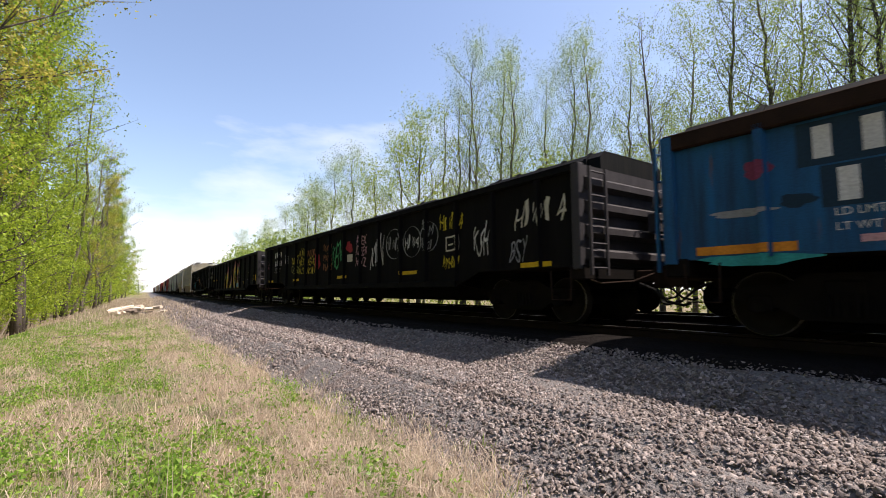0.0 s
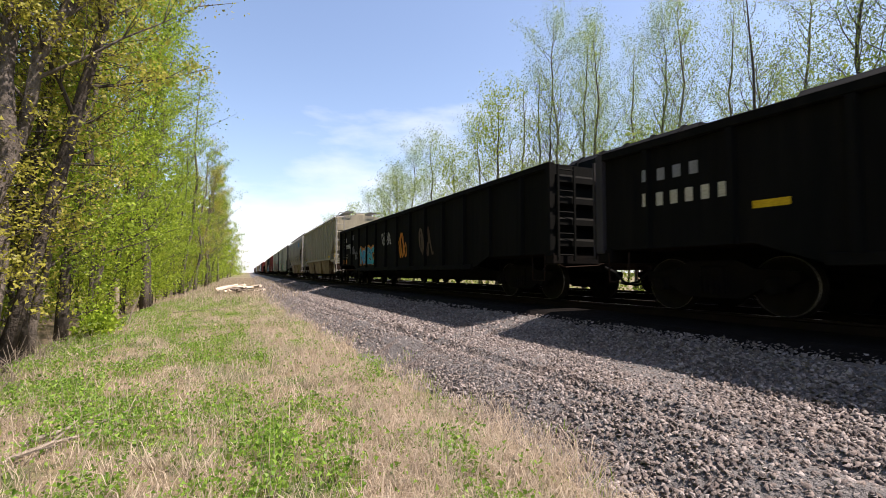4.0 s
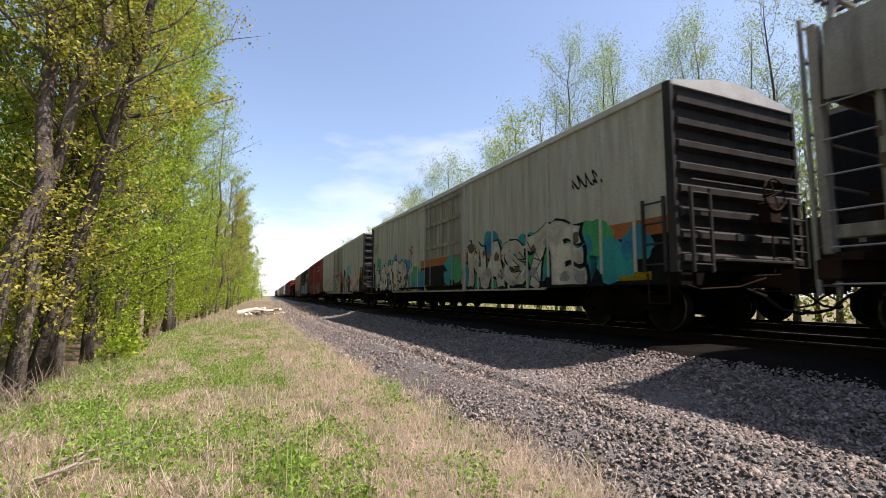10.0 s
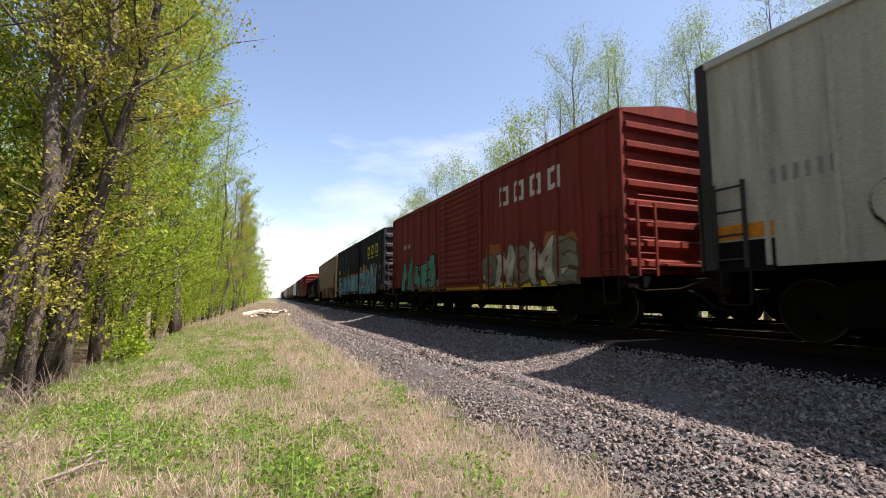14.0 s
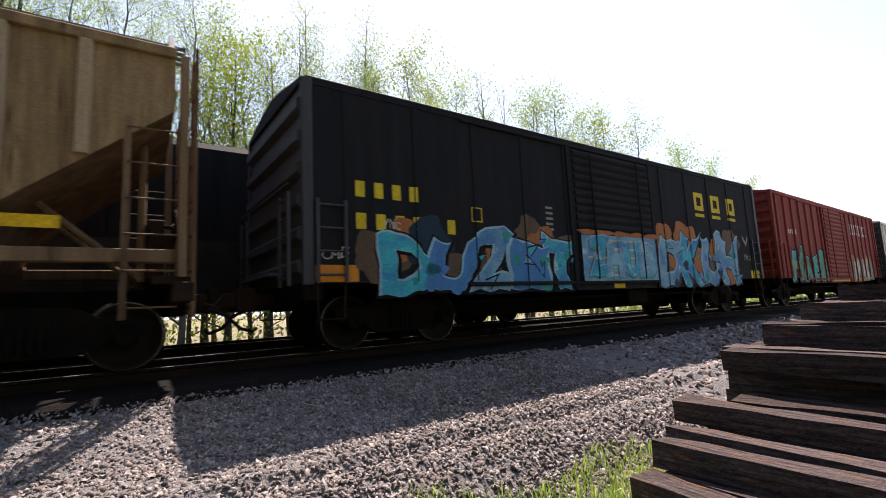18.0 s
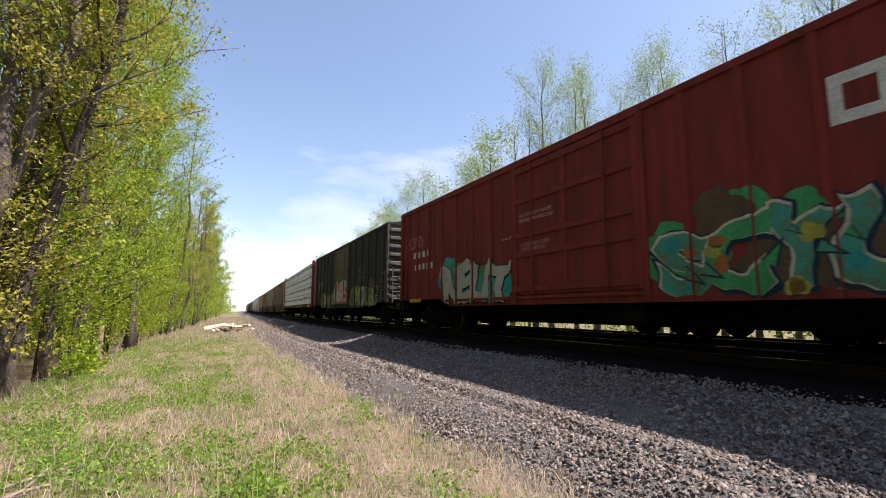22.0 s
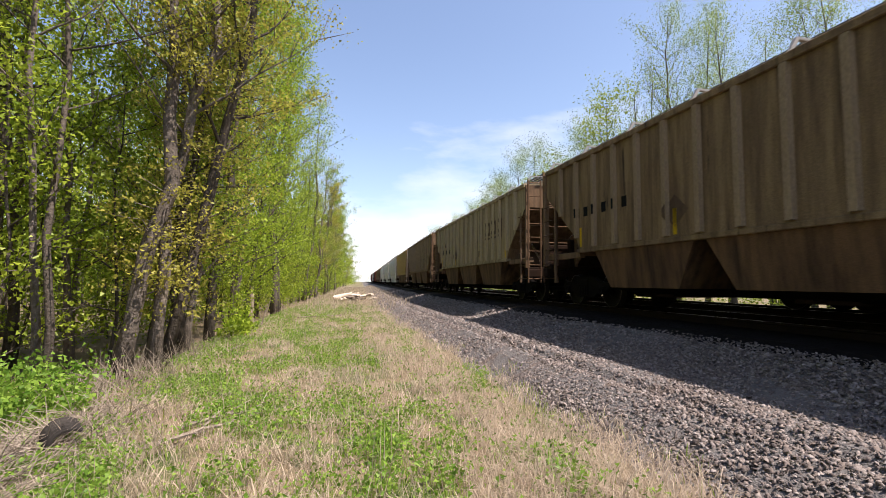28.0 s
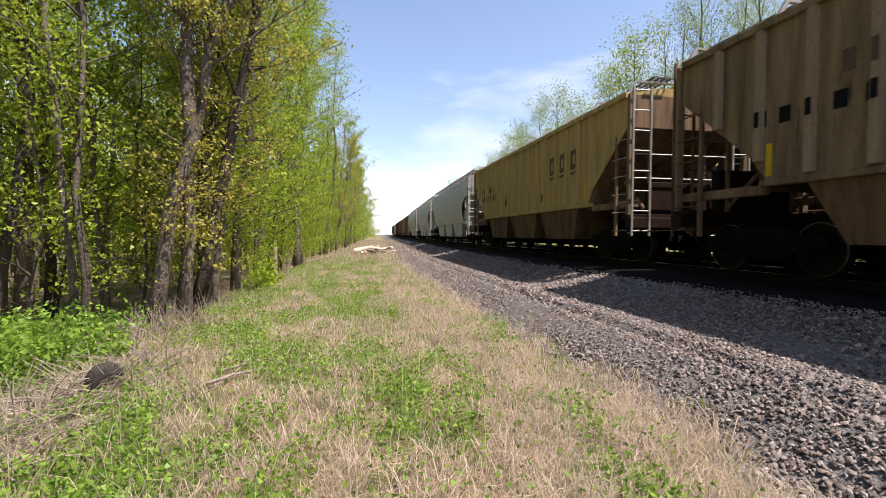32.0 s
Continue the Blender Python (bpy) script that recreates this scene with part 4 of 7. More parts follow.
def boxcar(front, rear, top, mat, label, sill=0.75, posts=0, post_out=0.05, door_u=0.5, door_w=3.0, door="ribbed", end_mat=None, roof_mat=None, end_n=8, door_mat=None, seams=0):
    root, L = car("boxcar", label, "boxcar", front, rear)
    end_mat, roof_mat, door_mat = end_mat or mat, roof_mat or mat, door_mat or mat
    x = HALF - post_out
    for sgn in (-1, 1):
        part("side_wall", Shape().prism([(-L / 2, 1.0), (-L / 2 + 2.9, 1.0), (-L / 2 + 3.5, sill), (L / 2 - 3.5, sill), (L / 2 - 2.9, 1.0), (L / 2, 1.0), (L / 2, top), (-L / 2, top)], *sorted((sgn * x, sgn * (x - 0.06)))), mat, root)
        part("eave_rail", Shape().box(*sorted((sgn * (x - 0.06), sgn * (HALF - 0.005))), -L / 2, L / 2, top - 0.1, top + 0.03, 0.012), roof_mat, root)
    du = L * door_u
    ribs = []
    if posts:
        me = Shape().prism([(-0.055, 0), (0.055, 0), (0.04, post_out), (-0.04, post_out)], 0.0, 1.0, "z").mesh("side_post", mat)
        for i in range(posts):
            u = L * (i + 0.5) / posts
            if abs(u - du) < door_w / 2 + 0.15:
                continue
            ribs.append(u)
            low = 1.02 if u < 3.2 or u > L - 3.2 else sill
            for sgn in (-1, 1):
                o = part("side_post", me, parent=root)
                o.matrix_local = Matrix.Translation((sgn * x, L / 2 - u, low)) @ Matrix.Rotation(math.pi / 2 if sgn < 0 else -math.pi / 2, 4, "Z") @ Matrix.Diagonal((1, 1, top - 0.1 - low, 1))
    if seams:
        me = Shape().box(-0.012, 0.012, -0.035, 0.035, 0, 1, 0.004).mesh("panel_seam", mat)
        for i in range(1, seams):
            u = L * i / seams
            if abs(u - du) < door_w / 2 + 0.1:
                continue
            o = part("panel_seam", me, parent=root)
            low = 1.02 if u < 3.3 or u > L - 3.3 else sill
            o.matrix_local = Matrix.Translation((-x - 0.004, L / 2 - u, low)) @ Matrix.Diagonal((1, 1, top - 0.12 - low, 1))
    # the door on the camera's side and its twin
    zd0, zd1 = sill + 0.22, top - 0.16
    for sgn in (-1, 1):
        yd = L / 2 - du
        leaf = part("door", Shape().box(*sorted((sgn * x, sgn * (x + 0.045))), yd - door_w / 2, yd + door_w / 2, zd0, zd1, 0.01), door_mat, root, "sliding steel side door")
        f = sgn * (x + 0.045)
        if door == "corrugated":
            n = 16
            pitch = (zd1 - zd0) / n
            me = Shape().prism([(0.0, 0.0), (sgn * 0.035, pitch * 0.3), (sgn * 0.035, pitch * 0.6), (0.0, pitch * 0.9)], yd - door_w / 2 + 0.06, yd + door_w / 2 - 0.06, "y").mesh("door_rib", door_mat)
            for i in range(n):
                part("door_rib", me, parent=leaf).location = (f, 0, zd0 + i * pitch)
        else:
            me = Shape().box(*sorted((0, sgn * 0.045)), yd - door_w / 2, yd + door_w / 2, -0.06, 0.06, 0.012).mesh("door_rib", door_mat)
            for k in (0.04, 0.3, 0.45, 0.72, 0.96):
                part("door_rib", me, parent=leaf).location = (f, 0, zd0 + k * (zd1 - zd0))
            me = Shape().box(*sorted((0, sgn * 0.04)), -0.06, 0.06, zd0, zd1, 0.012).mesh("door_stile", door_mat)
            for k in (-0.49, 0.02, 0.49):
                part("door_stile", me, parent=leaf).location = (f, yd + k * door_w, 0)
        for k in (-0.3, 0.3):
            part("lock_rod", Shape().tube([(f + sgn * 0.07, yd + k * door_w, zd0), (f + sgn * 0.07, yd + k * door_w, zd1)], 0.018, 5), door_mat, leaf)
        part("door_rail", Shape().box(*sorted((sgn * x, sgn * (x + 0.06))), yd - door_w * 0.5, min(yd + door_w * 1.5, L / 2 - 0.4), zd0 - 0.1, zd0 - 0.03, 0.01), STEEL_DARK if seams else mat, root)
        part("door_track", Shape().box(*sorted((sgn * x, sgn * (x + 0.05))), yd - door_w * 0.5, min(yd + door_w * 1.5, L / 2 - 0.4), zd1 + 0.02, zd1 + 0.08, 0.01), mat, root)
        for k in (-1, 1):
            part("door_post", Shape().box(*sorted((sgn * x, sgn * (x + 0.06))), yd + k * (door_w / 2 + 0.07) - 0.06, yd + k * (door_w / 2 + 0.07) + 0.06, sill, top - 0.1, 0.012), mat, root)
    part("roof", Shape().prism([(-HALF + 0.02, top), (-0.5, top + 0.2), (0, top + 0.24), (0.5, top + 0.2), (HALF - 0.02, top), (HALF - 0.02, top - 0.06), (-HALF + 0.02, top - 0.06)], -L / 2 - 0.05, L / 2 + 0.05, "y"), roof_mat, root)
    for i in range(9):
        y = -L / 2 + 0.6 + i * (L - 1.2) / 8
        part("roof_seam", Shape().prism([(-HALF + 0.05, top + 0.01), (-0.5, top + 0.235), (0, top + 0.275), (0.5, top + 0.235), (HALF - 0.05, top + 0.01), (HALF - 0.06, top - 0.01), (0, top + 0.2), (-HALF + 0.06, top - 0.01)], y - 0.04, y + 0.04, "y"), roof_mat, root)
    for end in (-1, 1):
        y = sorted((end * L / 2, end * (L / 2 - 0.05)))
        part("end_wall", Shape().prism([(-HALF + 0.01, 1.0), (HALF - 0.01, 1.0), (HALF - 0.01, top), (0.5, top + 0.19), (-0.5, top + 0.19), (-HALF + 0.01, top)], *y, "y"), end_mat, root)
        for sgn in (-1, 1):
            part("corner_post", Shape().box(*sorted((sgn * (HALF - 0.09), sgn * (HALF + 0.006))), *sorted((end * (L / 2 + 0.05), end * (L / 2 - 0.1))), 0.98, top, 0.01), end_mat, root)
            ladder("ladder", root, sgn * 1.22, end * (L / 2 + 0.2), 0.98, 2.3, "x", 5, end_mat, 0.42)
            ladder("side_ladder", root, sgn * 1.62, end * (L / 2 - 0.36), 1.0, 2.2, "y", 4, end_mat, 0.42)
            part("stirrup", Shape().tube([(sgn * 1.56, end * (L / 2 - 0.15), 0.98), (sgn * 1.56, end * (L / 2 - 0.17), 0.5), (sgn * 1.56, end * (L / 2 - 0.55), 0.5), (sgn * 1.56, end * (L / 2 - 0.57), 0.98)], 0.018, 5), STEEL_BROWN, root, "bent steel foot step")
        part("end_platform", Shape().box(-0.9, 0.9, *sorted((end * (L / 2 + 0.05), end * (L / 2 + 0.32))), 1.15, 1.2, 0.01), end_mat, root)
        part("hand_rail", Shape().tube([(-1.4, end * (L / 2 + 0.2), 2.42), (1.4, end * (L / 2 + 0.2), 2.42)], 0.018, 5), end_mat, root)
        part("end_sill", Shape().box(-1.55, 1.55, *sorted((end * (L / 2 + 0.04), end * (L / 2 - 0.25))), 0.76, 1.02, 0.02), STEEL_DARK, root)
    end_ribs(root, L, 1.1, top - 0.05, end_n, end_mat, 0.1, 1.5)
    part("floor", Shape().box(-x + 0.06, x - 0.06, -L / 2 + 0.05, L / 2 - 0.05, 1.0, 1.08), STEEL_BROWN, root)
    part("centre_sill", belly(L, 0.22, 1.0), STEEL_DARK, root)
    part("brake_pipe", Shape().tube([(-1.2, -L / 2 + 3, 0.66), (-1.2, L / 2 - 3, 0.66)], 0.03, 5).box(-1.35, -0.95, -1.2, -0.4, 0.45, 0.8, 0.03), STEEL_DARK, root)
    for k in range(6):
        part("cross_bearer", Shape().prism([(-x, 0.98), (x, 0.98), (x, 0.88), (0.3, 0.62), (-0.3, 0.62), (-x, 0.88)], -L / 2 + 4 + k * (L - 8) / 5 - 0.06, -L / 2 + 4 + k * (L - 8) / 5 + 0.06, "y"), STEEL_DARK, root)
    brake_wheel(root, -L / 2 - 0.36, 2.3, STEEL_BROWN)
    running_gear(root, L)
    return root, Side(root, L, -x, ribs, post_out, 0.08), L


# ---- the cars, from the front of the train to its rear ----
def gondolas():
    blue = paint("blue_gondola_paint", (0.01, 0.082, 0.19), (0.014, 0.026, 0.045), 0.75, 0.55, (0.09, 0.05, 0.03), 0.63)
    black = paint("black_gondola_paint", (0.004, 0.004, 0.004), (0.01, 0.0085, 0.0075), 0.6, 0.75)
    green_black = paint("green_black_paint", (0.004, 0.0045, 0.004), (0.011, 0.0095, 0.008), 0.6, 0.75)
    brown_black = paint("brown_black_paint", (0.009, 0.007, 0.0045), (0.017, 0.0125, 0.009), 0.6, 0.75)
    grey_end = paint("grey_end_paint", (0.042, 0.038, 0.04), (0.02, 0.018, 0.019), 0.6, 0.55)
    pale_end = paint("pale_end_paint", (0.3, 0.26, 0.25), (0.17, 0.14, 0.13), 0.6, 0.6)
    W, Y = INK["white"], INK["yellow"]
    _, s, L = gondola(-15.2, 3.9, 2.68, blue, "faded blue steel gondola car with rust and scuffs", 12, category="gondola car", chord_mat=STEEL_BROWN)
    s.bar(1.5, 1.98, 2.1, 0.5, INK["night"], lift=0.003)
    s.bar(1.7, 1.5, 1.9, 0.46, INK["night"], lift=0.003)
    s.lift = 0.006
    s.bars(1.65, 2.02, 1.7, 0.42, 4, W, 0.6)
    s.bars(1.85, 1.52, 1.6, 0.42, 4, W, 0.55)
    s.words("LD LMT", 1.8, 1.4, 0.09, INK["white"])
    s.words("LT WT", 1.8, 1.24, 0.09, INK["white"])
    s.bar(0.35, 0.93 + 0.12, 1.1, 0.11, INK["orange"])
    s.bar(2.0, 1.1, 0.25, 0.08, INK["pink"])
    for u, v, w, h, ink in ((0.55, 1.55, 0.7, 0.05, "grey"), (1.3, 1.62, 0.35, 0.08, "night"), (0.95, 2.05, 0.3, 0.12, "plum"), (0.4, 0.97, 1.2, 0.07, "teal")):
        s.blob(u + w / 2, v, w / 2, h, INK[ink], 0.004, u)
    _, s, L = gondola(5.3, 24.3, 2.68, black, "black steel gondola car with sprayed tags in many colours", 15, end_mat=grey_end, category="gondola car")
    s.bars(1.5, 2.12, 1.15, 0.27, 4, W)
    s.bars(1.55, 1.74, 1.1, 0.27, 4, W)
    s.bars(3.2, 1.78, 0.35, 0.4, 2, W, 0.45)
    s.words("LD LMT 213900", 1.45, 1.58, 0.1, INK["grey"])
    s.words("LT WT 72100", 1.45, 1.43, 0.1, INK["grey"])
    for text, u, v, w, h, ink in (("XK", 0.35, 1.65, 0.6, 0.4, "plum"), ("TOUT", 3.95, 1.75, 0.95, 0.3, "gold"), ("CASSE", 4.0, 1.35, 1.0, 0.3, "olive"), ("AXL", 4.95, 2.0, 0.8, 0.3, "gold"), ("META", 4.95, 1.65, 0.85, 0.28, "gold"), ("PUTO", 4.95, 1.28, 0.85, 0.28, "gold"),
                                   ("KEOR", 5.95, 1.95, 0.85, 0.26, "rust"), ("AEOK", 6.0, 1.62, 0.8, 0.26, "gold"), ("HIWIX", 5.9, 1.28, 1.0, 0.26, "gold"), ("MAM", 7.65, 2.0, 0.75, 0.26, "rust"), ("MAMA", 7.65, 1.66, 0.8, 0.26, "rust"), ("NAM", 7.65, 1.32, 0.8, 0.26, "rust"),
                                   ("KEN", 8.5, 1.45, 0.85, 0.75, "green"), ("ASEK", 10.4, 2.05, 0.75, 0.24, "pink"), ("KEZEK", 10.4, 1.72, 0.8, 0.24, "pink"), ("HWZ", 10.4, 1.38, 0.75, 0.24, "pink"), ("KEN", 11.45, 1.35, 0.8, 0.7, "white"), ("HIWIX", 12.4, 1.75, 0.8, 0.3, "grey"), ("HIW4", 13.4, 1.7, 0.7, 0.3, "white"),
                                   ("AM", 14.3, 1.95, 0.45, 0.3, "grey"), ("KSH", 16.25, 1.35, 0.5, 0.6, "white"), ("HIWI4", 17.5, 1.8, 1.25, 0.42, "cream"), ("BSY", 17.35, 1.15, 0.45, 0.4, "grey"), ("AM421", 15.1, 1.12, 0.7, 0.24, "gold"), ("HIWI4", 15.0, 1.98, 0.9, 0.32, "gold"), ("421", 14.3, 1.62, 0.42, 0.22, "grey")):
        s.tag(text, u, v, w, h, INK[ink], int(u * 10))
    for u, v, q in ((12.8, 1.88, 0.46), (13.72, 1.86, 0.44), (14.5, 1.92, 0.4)):
        s.loop(u, v, q, INK["grey"])
    for u, v, q in ((7.02, 1.8, 0.22), (7.15, 1.6, 0.17), (9.8, 2.05, 0.18), (9.95, 1.98, 0.16)):
        s.blob(u, v, q, q * 0.9, INK["red"], 0.005 + q * 0.004, u)
    for u in (0.5, 4.2, 8.9, 13.2, 17.6):
        s.bar(u, 1.03, 0.75, 0.09, Y)
    s.bar(9.7, 1.55, 0.42, 0.24, INK["cream"])
    s.ring(15.2, 1.5, 0.5, 0.34, 0.035, INK["cream"])
    s.bar(15.3, 1.63, 0.3, 0.04, INK["cream"])
    _, s, L = gondola(25.7, 45.2, 2.68, green_black, "dark gondola car with a big yellow and green mural", 14, end_mat=grey_end, category="gondola car", panel_end=True)
    s.mural("FLACK", 8.95, 0.82, 4.75, 1.12, INK["ochre_fade"], INK["black"], 3, None, 0.0, 0.075, halo=INK["plum"], shine=INK["cream"], spots=[INK["green"], INK["teal"], INK["green"], INK["olive"]], rise=0.3)
    s.mural("BDO", 13.0, 0.9, 0.75, 0.25, INK["pale_blue"], INK["teal"], 9, None, 0.01)
    s.bars(0.9, 2.05, 1.1, 0.22, 4, INK["grey"])
    s.bars(0.9, 1.65, 1.5, 0.24, 6, INK["cream"])
    s.scrawl(13.7, 1.2, 0.45, 0.8, INK["grey"], 5, 2)
    for u in (2.6, 4.6, 18.3):
        s.bar(u, 1.2 if u > 10 else 1.45, 0.45, 0.3 if u > 10 else 0.1, Y)
    for v in (1.3, 1.48, 1.66):
        s.bar(16.7, v, 0.5, 0.02, W)
    for u in (16.7, 16.95, 17.18):
        s.bar(u, 1.3, 0.02, 0.38, W)
    s.bar(15.2, 1.05, 0.4, 0.16, Y)
    _, s, L = gondola(46.5, 65.2, 2.86, green_black, "dark green gondola car with a turquoise mural and faded tags", 13, category="gondola car")
    s.mural("NSEO", 4.0, 0.98, 2.4, 0.8, INK["sea_fade"], INK["black"], 8, None, 0.0, 0.06, halo=INK["orange"], shine=INK["pale_blue"])
    s.scrawl(7.4, 1.75, 1.1, 0.5, W, 21, 4, 0.035)
    s.scrawl(9.4, 1.2, 0.9, 0.9, INK["orange"], 22, 3, 0.09)
    s.scrawl(11.6, 1.2, 1.0, 0.9, INK["brown"], 23, 3, 0.12)
    s.bars(0.75, 2.2, 0.55, 0.24, 3, W)
    s.bars(0.85, 1.85, 1.35, 0.26, 6, W)
    s.words("LD LMT 212200", 0.8, 1.5, 0.085, INK["grey"])
    s.words("LT WT 73800", 0.8, 1.36, 0.085, INK["grey"])
    s.bar(0.85, 1.05, 0.5, 0.24, INK["orange"])
    s.bars(2.5, 2.25, 0.3, 0.3, 2, INK["grey"], 0.2)
    s.scrawl(2.3, 1.55, 0.6, 0.4, INK["grey"], 24, 3)
    s.scrawl(3.0, 1.25, 0.5, 0.4, INK["grey"], 25, 3)
    _, s, L = gondola(189.4, 207.8, 2.72, brown_black, "dark brown gondola car with pale sprayed letters", 13, category="gondola car", panel_end=True, panel_mat=pale_end)
    s.mural("HOIE", 4.9, 0.85, 2.15, 0.95, INK["slate_fade"], INK["black"], 4, None, 0.0, 0.07, halo=INK["slate_fade"], bend=0.6)
    s.mural("ASEK", 9.15, 0.85, 3.4, 1.0, INK["slate_fade"], INK["black"], 6, None, 0.0, 0.07, halo=INK["chalk_fade"], shine=INK["chalk_fade"], rise=0.25)
    s.mural("U", 12.7, 0.88, 1.5, 0.6, INK["slate_fade"], INK["black"], 66, None, 0.0, 0.06, halo=INK["chalk_fade"])
    s.bars(0.95, 2.15, 0.7, 0.22, 4, W)
    s.bars(1.0, 1.78, 0.7, 0.22, 5, W)
    s.scrawl(1.0, 1.42, 0.8, 0.28, INK["grey"], 32, 4)
    s.scrawl(0.2, 1.5, 0.5, 0.35, INK["grey"], 33, 4)
    for u in (2.1, 7.9, 13.2, 16.8):
        s.bar(u, 1.13, 0.55 if u > 3 else 0.35, 0.13, Y)
    for v in (1.3, 1.42, 1.54, 1.66):
        s.bar(15.0, v, 0.5, 0.02, W)
    for u in (15.0, 15.24, 15.48):
        s.bar(u, 1.3, 0.02, 0.38, W)


def hoppers():
    beige = paint("beige_hopper_paint", (0.33, 0.3, 0.22), (0.2, 0.175, 0.125), 0.55, 0.7, (0.13, 0.09, 0.06), 0.7)
    beige_low = paint("beige_bay_paint", (0.27, 0.195, 0.11), (0.07, 0.042, 0.026), 0.85, 0.8, (0.035, 0.022, 0.016), 0.58)
    grey = paint("grey_hopper_paint", (0.27, 0.25, 0.215), (0.1, 0.088, 0.076), 0.8, 0.7)
    tan = paint("tan_hopper_paint", (0.25, 0.17, 0.088), (0.095, 0.058, 0.034), 0.8, 0.75, (0.04, 0.026, 0.02), 0.6)
    tan_rib = paint("tan_rib_paint", (0.33, 0.25, 0.16), (0.17, 0.12, 0.08), 0.6, 0.75)
    dust = paint("brown_hopper_paint", (0.22, 0.155, 0.085), (0.08, 0.052, 0.033), 0.8, 0.75, (0.03, 0.021, 0.016), 0.6)
    dust_rib = paint("brown_rib_paint", (0.29, 0.215, 0.135), (0.14, 0.1, 0.065), 0.6, 0.75)
    yellow_tan = paint("yellow_tan_hopper_paint", (0.42, 0.3, 0.11), (0.2, 0.14, 0.06), 0.6, 0.65, (0.1, 0.065, 0.04), 0.66)
    streaked = paint("streaked_tan_hopper_paint", (0.36, 0.29, 0.18), (0.15, 0.11, 0.068), 0.9, 0.75, (0.06, 0.04, 0.028), 0.62)
    streaked_rib = paint("streaked_rib_paint", (0.42, 0.345, 0.225), (0.22, 0.17, 0.11), 0.7, 0.75)
    low = paint("rusty_bay_paint", (0.145, 0.084, 0.045), (0.035, 0.022, 0.016), 0.85, 0.8)
    rusty_end = paint("rusty_end_paint", (0.2, 0.128, 0.075), (0.065, 0.042, 0.028), 0.8, 0.75, (0.04, 0.026, 0.02), 0.62)
    pale = paint("pale_grey_hopper_paint", (0.5, 0.5, 0.47), (0.3, 0.29, 0.27), 0.6, 0.6)
    Y, K = INK["yellow"], INK["black"]
    _, s, L = hopper(66.6, 82.1, 3.92, beige, "beige covered hopper car with rusty outlet hoppers", 16, end_mat=beige, bay_mat=beige_low, ladder_mat=SILVER)
    s.bars(0.9, 2.85, 0.75, 0.28, 3, INK["brown"])
    s.bars(0.9, 2.4, 1.2, 0.3, 4, INK["brown"])
    s.scrawl(2.2, 1.75, 4.2, 0.9, INK["pink"], 41, 7, 0.03)
    s.scrawl(12.6, 1.65, 1.0, 0.45, K, 42, 4, 0.03)
    s.scrawl(6.7, 1.65, 0.7, 0.3, INK["red"], 43, 4, 0.025)
    for u, w in ((1.9, 0.5), (7.0, 0.6), (12.5, 0.8), (14.6, 0.5)):
        s.bar(u, 1.56, w, 0.09, Y)
    s.bar(14.9, 1.6, 0.08, 0.5, Y)
    _, s, L = hopper(83.9, 99.8, 3.92, grey, "grey-beige rounded hopper car with black sprayed tags", smooth=True, bay_mat=beige_low, ladder_mat=SILVER)
    s.x = -1.6
    for u, w, seed in ((1.5, 0.9, 51), (2.8, 1.3, 52), (4.5, 1.3, 53), (6.6, 1.2, 54), (8.9, 1.5, 55), (11.2, 1.6, 56), (13.2, 1.2, 57)):
        s.scrawl(u, 1.72, w, 0.55, K, seed, 4, 0.03)
    for u in (2.6, 5.6, 9.6, 13.9):
        s.bar(u, 1.7, 0.13, 0.5, Y)
    s.scrawl(12.4, 3.1, 1.2, 0.4, INK["blue"], 58, 4, 0.1)
    s.bars(0.7, 2.3, 0.5, 0.2, 4, INK["brown"])
    s.bars(0.7, 1.95, 0.5, 0.2, 3, INK["brown"])

    _, s, L = hopper(172.7, 188.1, 3.9, tan, "dusty brown covered hopper car with pale ribs", 19, bay_mat=low, rib_mat=tan_rib, ladder_mat=low, end_mat=rusty_end)
    s.bars(2.2, 2.55, 3.4, 0.3, 4, INK["brown"], 0.7)
    s.bars(2.2, 2.12, 2.7, 0.3, 6, INK["brown"], 0.6)
    for u in (2.35, 6.3, 9.0, 11.2, 13.6):
        s.bar(u, 1.63 if u > 3 else 1.9, 0.5, 0.14 if u > 3 else 0.2, Y)
    s.sheet("placard", [(8.2, 2.0), (8.55, 1.7), (8.9, 2.0), (8.55, 2.3)], [(0, 1, 2, 3)], INK["brown"])
    s.scrawl(9.9, 1.9, 2.6, 0.7, K, 61, 5, 0.025)
    s.bar(12.5, 1.75, 0.4, 0.45, K)
    for a, b, m, rib, text, seed in ((266.7, 282.4, dust, dust_rib, "dark dusty brown covered hopper car with streaked ribs", 70), (283.5, 299.1, streaked, streaked_rib, "tan covered hopper car with dark rust streaks", 71), (300.4, 316.0, dust, dust_rib, "brown covered hopper car with a worn painted emblem", 72), (317.3, 332.0, yellow_tan, yellow_tan, "yellowish tan covered hopper car with white end ladders", 73)):
        _, s, L = hopper(a, b, 3.9, m, text, 17, bay_mat=low, rib_mat=rib, end_mat=rusty_end, ladder_mat=SILVER if seed == 73 else low)
        if seed in (71, 73):
            for i in range(3):
                u = (11.0 if seed == 71 else 10.0) + i * 0.75
                s.ring(u, 2.55, 0.5, 0.55, 0.13, INK["brown"])
                s.bar(u, 2.4, 0.5, 0.07, INK["brown"])
            s.bars(1.6 + 0.3, 2.6, 2.0, 0.26, 4, K, 0.6)
            s.bars(1.6 + 0.3, 2.2, 2.4, 0.28, 6, K, 0.5)
            s.bar(L * 0.63, 1.75, 0.25, 0.25, INK["brown"])
        else:
